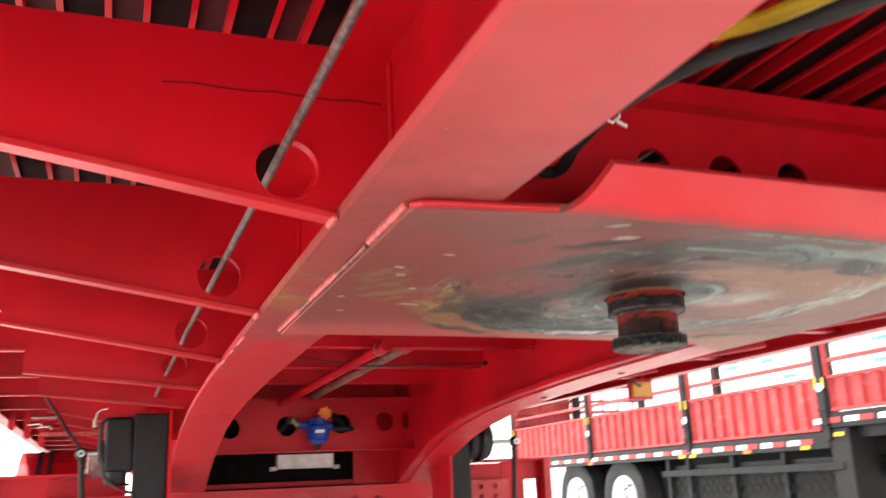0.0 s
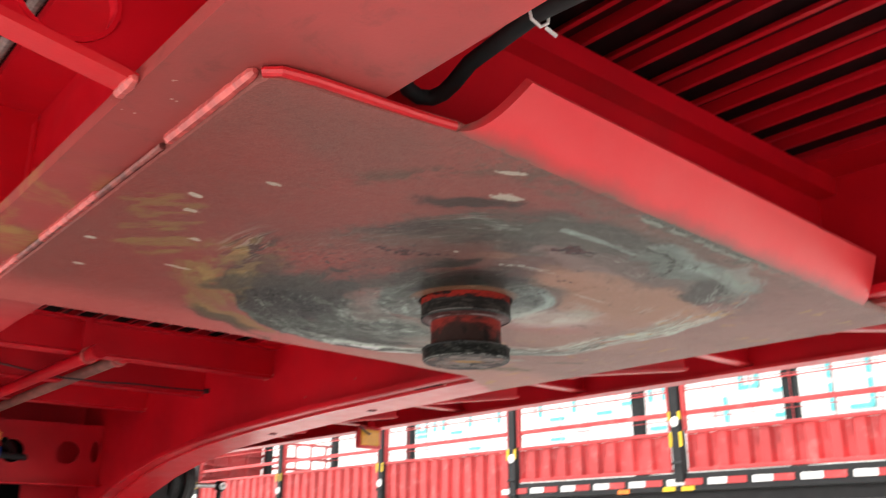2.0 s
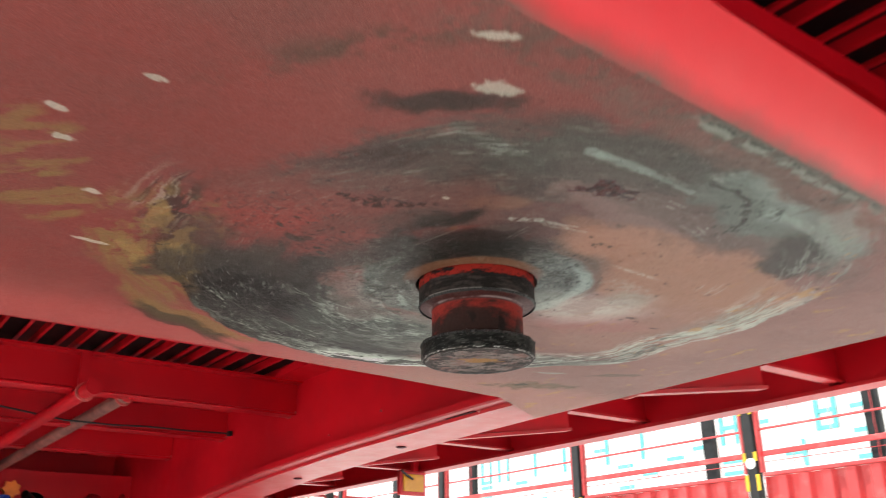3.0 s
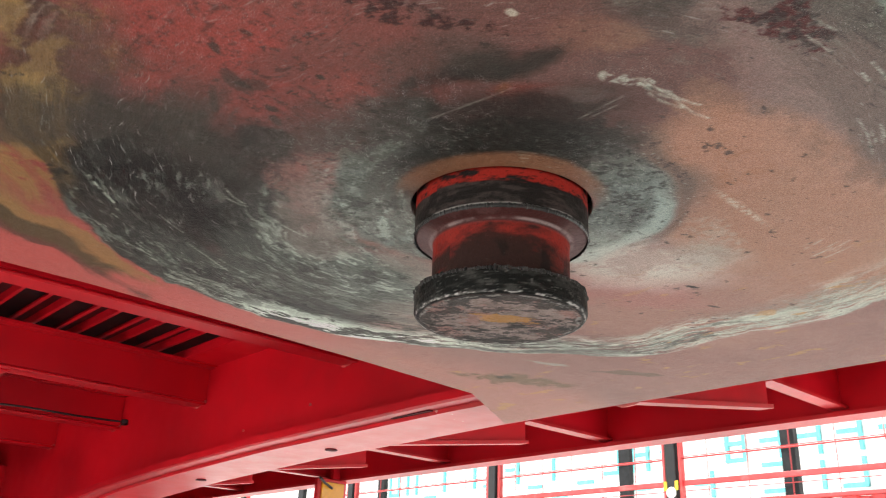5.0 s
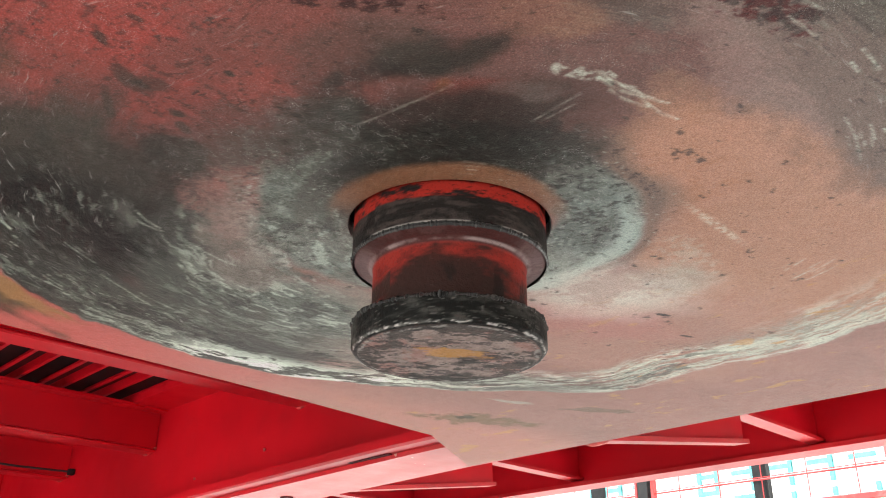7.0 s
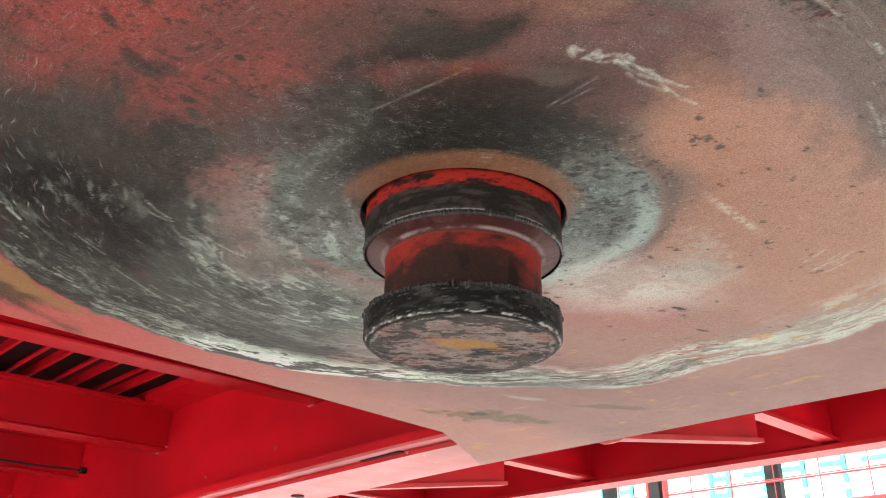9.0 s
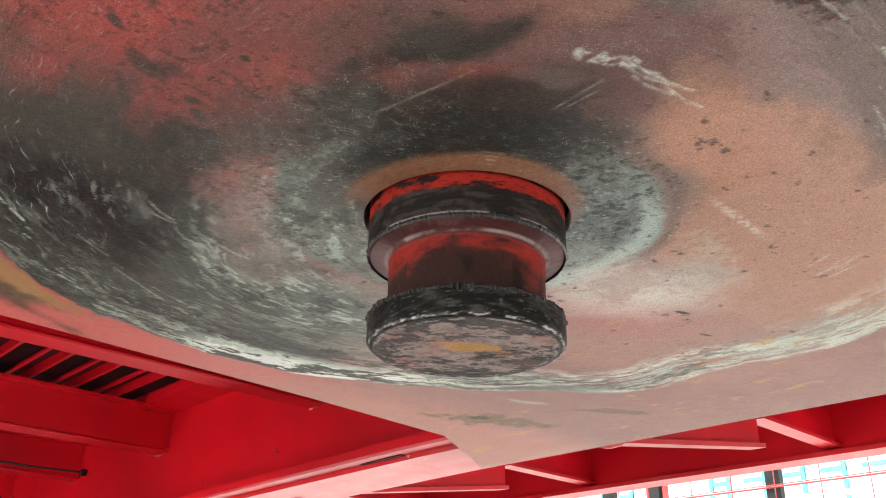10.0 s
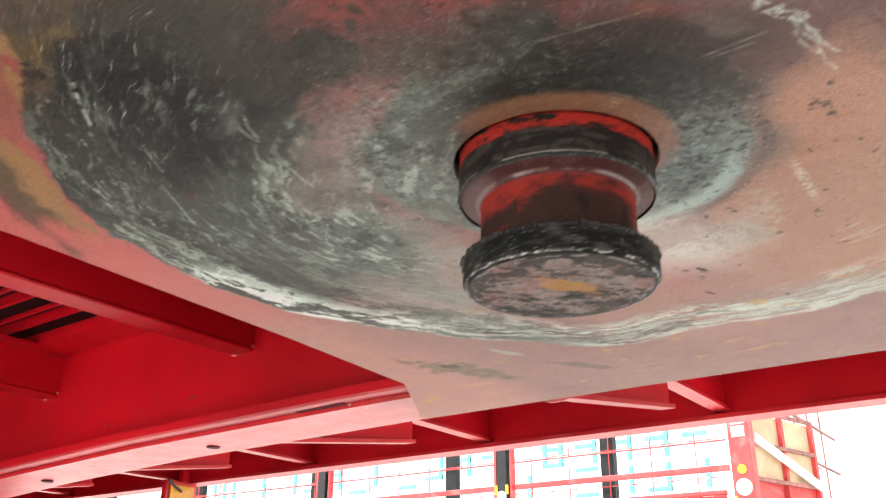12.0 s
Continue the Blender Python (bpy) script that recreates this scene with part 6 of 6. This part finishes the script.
part("tie_tube", rod([(-0.46, 4.03, 0.665), (0.46, 4.03, 0.648)], 0.022, 14), RED, trailer)
part("tie_tube", rod([(-1.05, 3.9, 0.52), (1.06, 3.9, 0.497)], 0.018, 14), RED_OLD, trailer)
part("axle", rod([(-1.0, 4.75, 0.7), (1.0, 4.75, 0.7)], 0.062, 20), BLACK, trailer, "black axle", True)
part("axle", rod([(-1.0, 6.05, 0.7), (1.0, 6.05, 0.7)], 0.062, 20), BLACK, trailer, "black axle", True)
part("air_tank", lathe([(0.0, -0.4), (0.06, -0.38), (0.085, -0.33), (0.085, 0.33), (0.06, 0.38), (0.0, 0.4)], 24, "x", (0.0, 4.45, 0.69)), DARK, trailer, "black air tank", True)
for x in (-0.136, 0.246):
    part("brake_chamber", lathe([(0.0, -0.08), (0.06, -0.07), (0.08, -0.02), (0.085, 0.0), (0.08, 0.02), (0.06, 0.07), (0.0, 0.08)], 20, "y", (x, 4.3, 0.58)), BLACK, trailer, "black brake chamber", True)
    part("fitting", rod([(x, 4.21, 0.6), (x - 0.005, 4.2, 0.54)], 0.011, 8), STEEL, trailer, "bright pipe fitting")

part("air_line", rod([(0.09, 4.22, 0.64), (0.108, 4.21, 0.58), (0.1, 4.2, 0.53)], 0.011, 8), BLUE, trailer, "blue air line", True)

# ---- the parked stake-side trailer alongside ----
stake = tagged(holder("stake_trailer"), "red stake-side semi-trailer parked alongside on white-rimmed wheels", "trailer")
XF, XB = 5.5, 7.95


def fluted(y0, y1, z0, z1):
    """A side board with upright flutes and folded rims."""
    bm = bmesh.new()
    n = max(4, round((y1 - y0) / 0.19))
    pts = []
    for k in range(n):
        a = y0 + (y1 - y0) * k / n
        d = (y1 - y0) / n
        pts += [(a, 0.0), (a + d * 0.42, 0.0), (a + d * 0.54, 0.035), (a + d * 0.88, 0.035)]
    pts.append((y1, 0.0))
    rows = [[bm.verts.new((XF + dx + e, y, z)) for e, z in ((0, z0 + 0.03), (0, z1 - 0.03), (0.02, z1 - 0.03), (0.02, z0 + 0.03))] for y, dx in pts]
    for a, b in zip(rows, rows[1:]):
        for j in range(4):
            bm.faces.new((a[j - 1], a[j], b[j], b[j - 1]))
    return bm


EDGES = [1.70, 3.52, 5.44, 7.61, 9.9, 12.42]
for y0, y1 in zip(EDGES, EDGES[1:]):
    z0 = 1.48 if y1 < 5.5 else 1.31
    board = part("side_board", fluted(y0 + 0.085, y1 - 0.085, z0, 1.81), BOARD, stake, "fluted red side board")
    part("rim", box(XF - 0.012, XF + 0.04, y0 + 0.085, y1 - 0.085, 1.782, 1.81, 0.004), BOARD, board)
    part("rim", box(XF - 0.012, XF + 0.04, y0 + 0.085, y1 - 0.085, z0, z0 + 0.03, 0.004), BOARD, board)
    for z, t in ((1.955, 0.02), (2.14, 0.005), (2.5, 0.005), (2.77, 0.025)):
        part("stake_rail", box(XF + 0.01, XF + 0.035, y0 + 0.05, y1 - 0.05, z - t, z + t, 0.004), BOARD, stake)
for k, y in enumerate(EDGES[1:]):
    post = part("side_post", box(XF - 0.03, XF + 0.05, y - 0.045, y + 0.045, 1.22 if y > 5 else 1.4, 2.8, 0.006), BLACK if k in (0, 1) else GREY, stake)
    for dy in (-0.083, 0.063):
        part("stake_end", box(XF - 0.01, XF + 0.04, y + dy, y + dy + 0.02, 1.815, 2.8), BOARD, post, "red stake end")
    for dy in (-0.062, 0.036):
        for z0, z1 in ((1.68, 1.8), (1.9, 1.97), (2.26, 2.33)) if k == 0 else ((1.7, 1.8),):
            part("hinge_tape", box(XF - 0.034, XF - 0.0302, y + dy, y + dy + 0.026, z0, z1), YELLOW, post, "yellow strip")
    part("reflector", lathe([(0.0, -0.038), (0.034, -0.038), (0.042, -0.034), (0.042, -0.03), (0.0, -0.03)], 20, "x", (XF, y, (1.885, 1.71, 1.575, 1.578, 1.58)[k])), WHITE, post, "round white reflector")
    for z in (1.36, 1.5) if y > 5 else (1.55,):
        part("hinge", rod([(XF - 0.036, y - 0.05, z), (XF - 0.036, y + 0.05, z)], 0.012, 8), GREY, post)
corner = part("corner_post", box(XF - 0.03, XF + 0.08, 1.58, 1.72, 1.42, 2.9, 0.006), BOARD, stake)
for z, h2, w in ((2.36, 0.05, 0.042), (2.265, 0.048, 0.048), (2.177, 0.044, 0.044)):
    part("lettering", box(XF - 0.034, XF - 0.0302, 1.65 - w, 1.65 + w, z - h2 * 0.8, z + h2 * 0.8, 0.0018), WHITE, corner, "white painted bars")
part("yellow_disc", lathe([(0.0, -0.004), (0.03, -0.004), (0.03, 0.0), (0.0, 0.0)], 18, "x", (XF - 0.03, 1.65, 1.93)), YELLOW, corner, "yellow disc")
part("lamp", lathe([(0.0, -0.02), (0.045, -0.018), (0.055, 0.0), (0.0, 0.0)], 20, "x", (XF - 0.03, 1.65, 1.815)), WHITE, corner, "round white lamp")
part("tape", box(XF - 0.034, XF - 0.0302, 1.70, 1.718, 1.62, 1.76), YELLOW, corner, "yellow strip")
# mesh fence on its far side, front bulkhead
fence = holder("mesh_fence", parent=stake)
for k in range(23):
    y = 1.95 + 0.46 * k
    part("bar", box(XB - 0.004, XB + 0.004, y - 0.004, y + 0.004, 1.3, 2.95), BOARD, fence)
for k in range(4):
    z = 1.55 + 0.36 * k
    part("bar", box(XB + 0.005, XB + 0.013, 1.7, 12.4, z - 0.004, z + 0.004), BOARD, fence)
for y in (3.82, 5.8, 7.95, 10.25, 12.4):
    part("post", box(XB + 0.024, XB + 0.1, y - 0.075, y + 0.075, 1.36, 2.95), GREY, fence)
head = holder("bulkhead", parent=stake)


def leaf(u0, u1, z0, z1, off, thick):
    """A block in the plane of the front gate, which stands a little ajar; u runs along it."""
    at = lambda u, d: (5.6 + 0.9605 * u + 0.2784 * d, 1.634 - 0.2784 * u + 0.9605 * d)
    return slab(bmesh.new(), [(*at(u, d), z) for d in (off, off + thick) for u, z in ((u0, z0), (u1, z0), (u1, z1), (u0, z1))])


part("panel", leaf(0.0, 0.78, 1.88, 2.33, 0.0, 0.012), TAN, head, "sun-bleached tan sheet")
part("panel", leaf(0.0, 0.78, 1.37, 1.878, 0.0, 0.012), BOARD, head)
for u in (0.39, 0.78):
    part("bar", leaf(u - 0.016, u + 0.016, 1.37, 2.36, -0.032, 0.03), BOARD, head)
for z in (1.88, 2.11, 2.34):
    part("bar", leaf(0.0, 0.764, z - 0.013, z + 0.013, -0.05, 0.017), RUSTY, head)
part("brace", slab(bmesh.new(), [(5.6 + 0.9605 * u - 0.2784 * d, 1.634 - 0.2784 * u - 0.9605 * d, z) for d in (0.052, 0.07) for u, z in ((0.0, 2.12), (0.74, 1.86), (0.74, 1.92), (0.0, 2.18))]), WHITE, head, "white diagonal strap")
for k in range(3):
    part("bar", box(6.75 + 0.4 * k, 6.762 + 0.4 * k, 1.6, 1.612, 1.37, 2.85), RUSTY, head)
for z in (2.2, 2.5, 2.8):
    part("bar", box(6.6, XB, 1.58, 1.599, z - 0.007, z + 0.007), RUSTY, head)
tail = holder("tail_gate", parent=stake)
part("panel", box(XF + 0.1, XF + 1.12, 12.46, 12.5, 1.37, 2.42), BOARD, tail)
for z in (1.9, 2.08, 2.26, 2.5):
    part("bar", box(XF + 0.1, XB, 12.41, 12.455, z - 0.02, z + 0.02), BOARD, tail)
for k in range(8):
    x = XF + 0.25 + 0.3 * k
    part("bar", box(x - 0.015, x + 0.015, 12.42, 12.455, 1.37, 2.48), BOARD, tail)
part("post", box(XF + 1.13, XF + 1.25, 12.33, 12.4, 1.37, 2.6), BLACK, tail)
# deck edge, chassis, guard, wheels
part("deck_edge", box(XF - 0.01, XF + 0.1, 5.44, 12.4, 1.15, 1.3, 0.005), BLACK, stake)
part("deck_edge", box(XF - 0.01, XF + 0.1, 1.62, 5.439, 1.33, 1.47, 0.005), BLACK, stake)
part("deck_floor", box(XF + 0.1, XB + 0.1, 1.62, 12.4, 1.235, 1.36), BLACK, stake)
part("neck_end", box(XF + 0.0, XF + 0.3, 5.2, 5.44, 0.6, 1.328, 0.01), BLACK, stake)
for k in range(27):
    y = 1.75 + 0.39 * k
    z = 1.4 if y < 5.3 else 1.22
    part("tape", box(XF - 0.0145, XF - 0.0105, y, y + 0.17, z - 0.025, z + 0.025), BOARD, stake, "red reflective strip")
    part("tape", box(XF - 0.0145, XF - 0.0105, y + 0.172, y + 0.34, z - 0.025, z + 0.025), WHITE, stake, "white reflective strip")
for y, z, mat in ((3.45, 1.35, YELLOW), (3.63, 1.35, YELLOW), (4.1, 1.345, ORANGE), (5.3, 1.27, YELLOW), (5.75, 1.17, YELLOW), (7.55, 1.17, YELLOW), (7.75, 1.17, YELLOW), (6.6, 1.17, ORANGE), (9.9, 1.17, ORANGE)):
    part("marker", box(XF - 0.018, XF - 0.0146, y - 0.06, y + 0.06, z - 0.018, z + 0.018), mat, stake, "small coloured marker strip")
for x in (6.15, 7.1):
    y0 = 5.2 if x < 7 else 5.8
    part("chassis_beam", box(x - 0.07, x + 0.07, y0, 11.8, 0.87, 1.234, 0.01), BLACK, stake)
    part("chassis_beam", box(x - 0.07, x + 0.07, 1.7, y0, 1.175, 1.234, 0.01), BLACK, stake)
for x, y0 in ((6.08, 5.199), (7.03, 5.799)):
    part("neck_web", sheet([(y0, 0.88), (y0, 1.174), (y0 - 0.8, 1.174), (y0 - 0.64, 1.1), (y0 - 0.46, 0.97)], [], 0.14, "x", x), BLACK, stake)
rack = holder("side_guard", parent=stake)
part("rail", box(XF - 0.01, XF + 0.04, 5.3, 8.2, 0.95, 1.02, 0.006), GREY, rack)
part("rail", box(XF - 0.01, XF + 0.04, 5.3, 8.2, 0.59, 0.65, 0.006), GREY, rack)
for y in (5.32, 6.15, 6.95, 7.75, 8.15):
    part("stile", box(XF + 0.041, XF + 0.09, y - 0.03, y + 0.03, 0.59, 1.149, 0.004), GREY, rack)
for k in range(23):
    y = 5.35 + 0.12 * k
    bm = rod([(XF + 0.06, y, 0.65), (XF + 0.06, y + 0.24, 0.95)], 0.007, 5, cap=False)
    rod([(XF + 0.065, y + 0.24, 0.65), (XF + 0.065, y, 0.95)], 0.006, 5, bm, cap=False)
    part("mesh_wire", bm, GREY, rack)
for k in range(8):
    y = 5.32 + 0.36 * k
    part("tape", box(XF - 0.0145, XF - 0.0105, y, y + 0.16, 0.6, 0.64), BOARD, rack)
    part("tape", box(XF - 0.0145, XF - 0.0105, y + 0.165, y + 0.32, 0.6, 0.64), WHITE, rack)
part("tool_box", box(XF + 0.1, XF + 0.7, 5.35, 8.1, 0.66, 1.08, 0.01), BLACK, stake)
for y in (9.19, 10.47):
    wheel(stake, XF + 0.16, y, 0.7, 1)
    wheel(stake, XF + 0.50, y, 0.7, -1)
    wheel(stake, XB - 0.1, y, 0.7, -1)
part("axle", rod([(XF + 0.2, 9.19, 0.7), (XB - 0.1, 9.19, 0.7)], 0.08, 16), BLACK, stake)
part("axle", rod([(XF + 0.2, 10.47, 0.7), (XB - 0.1, 10.47, 0.7)], 0.08, 16), BLACK, stake)
for x in (5.95, 7.3):
    lg = holder("landing_leg", parent=stake)
    part("outer_tube", box(x - 0.065, x + 0.065, 4.75, 4.88, 0.6, 1.149, 0.01), WHITE, lg, "white leg")
    part("inner_tube", box(x - 0.05, x + 0.05, 4.765, 4.865, 0.25, 0.6, 0.01), WHITE, lg)
    part("foot", box(x - 0.16, x + 0.16, 4.65, 4.97, 0.2, 0.25, 0.01), WHITE, lg)
    part("tape", box(x - 0.07, x - 0.0655, 4.78, 4.85, 0.65, 0.95), YELLOW, lg, "yellow strip")

# ---- beyond: white building with teal lettering ----
hall = tagged(holder("building"), "white-walled hall with teal sign lettering behind the trailers", "building")
part("wall", box(14.0, 14.3, -30, 45, GROUND, 9.0), WHITE, hall)
part("roof", box(13.8, 26.0, -30.2, 45.2, 9.0, 9.3), GREY, hall)
part("side_wall", box(14.3, 25.8, 44.7, 45.0, GROUND, 9.0), WHITE, hall)
part("side_wall", box(14.3, 25.8, -30.0, -29.7, GROUND, 9.0), WHITE, hall)
part("back_wall", box(25.8, 26.1, -30, 45, GROUND, 9.0), WHITE, hall)
sign = holder("sign", parent=hall)
random.seed(5)
for row, (z, h2) in enumerate(((3.95, 0.34), (3.3, 0.26))):
    y = 4.2
    while y < 17.5:
        for k in range(3):
            if random.random() < 0.3:
                part("stroke", box(13.96, 13.999, y, y + 0.42, z - h2 + k * h2 * 0.85, z - h2 + k * h2 * 0.85 + 0.07), TEAL, sign)
        for dy in (0.0, 0.34):
            if random.random() < 0.28:
                part("stroke", box(13.955, 13.995, y + dy, y + dy + 0.07, z - h2, z + h2 * 0.8), TEAL, sign)
        y += 0.68

# ---- parked lorry beyond the stake trailer's front ----
lorry = tagged(holder("lorry"), "white and orange lorry parked in the yard", "lorry")
part("cab", box(9.8, 12.0, 5.5, 7.4, 1.3, 2.35, 0.12), WHITE, lorry, "white cab")
part("bumper", box(9.82, 11.98, 7.402, 7.55, 0.55, 0.95, 0.04), WHITE, lorry, "white bumper")
part("chassis", box(10.3, 11.5, 0.5, 7.3, 0.8, 1.05, 0.02), BLACK, lorry)
arch = bmesh.new()
rows = []
for k in range(13):
    a = radians(15 + 12.5 * k)
    rows.append([arch.verts.new((x, 6.6 + rr * math.cos(a), 0.72 + rr * math.sin(a))) for x, rr in ((9.78, 0.58), (10.3, 0.58), (10.3, 0.7), (9.78, 0.7))])
for p, q in zip(rows, rows[1:]):
    for j in range(4):
        arch.faces.new((p[j - 1], p[j], q[j], q[j - 1]))
arch.faces.new(rows[0])
arch.faces.new(rows[-1][::-1])
part("wheel_arch", arch, ORANGE, lorry, "orange wheel arch", True)
part("side_tank", box(9.9, 10.25, 4.2, 5.4, 0.62, 1.15, 0.05), ALU, lorry, "pale metal tank")
for y in (6.6, 2.2):
    wheel(lorry, 10.0, y, 0.7, 1)
    wheel(lorry, 11.8, y, 0.7, -1)

# ---- bright distance across the open yard: added walls glowing white for overexposed sky ----
backdrop_glow = bpy.data.materials.new("white_backdrop_glow")
backdrop_glow.use_nodes = True
hb = backdrop_glow.node_tree.nodes["Principled BSDF"]
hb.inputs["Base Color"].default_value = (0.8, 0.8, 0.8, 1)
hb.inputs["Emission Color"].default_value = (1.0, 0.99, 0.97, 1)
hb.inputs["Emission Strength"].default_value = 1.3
tagged(part("backdrop", box(-70.5, -70.0, -120, 160, GROUND - 1, 26), backdrop_glow), "glowing white backdrop for the overexposed sky beyond the yard", "backdrop", kind="structure")
tagged(part("backdrop", box(-70, 90, 160, 160.5, GROUND - 1, 26), backdrop_glow), "glowing white backdrop for the overexposed sky beyond the yard", "backdrop", kind="structure")
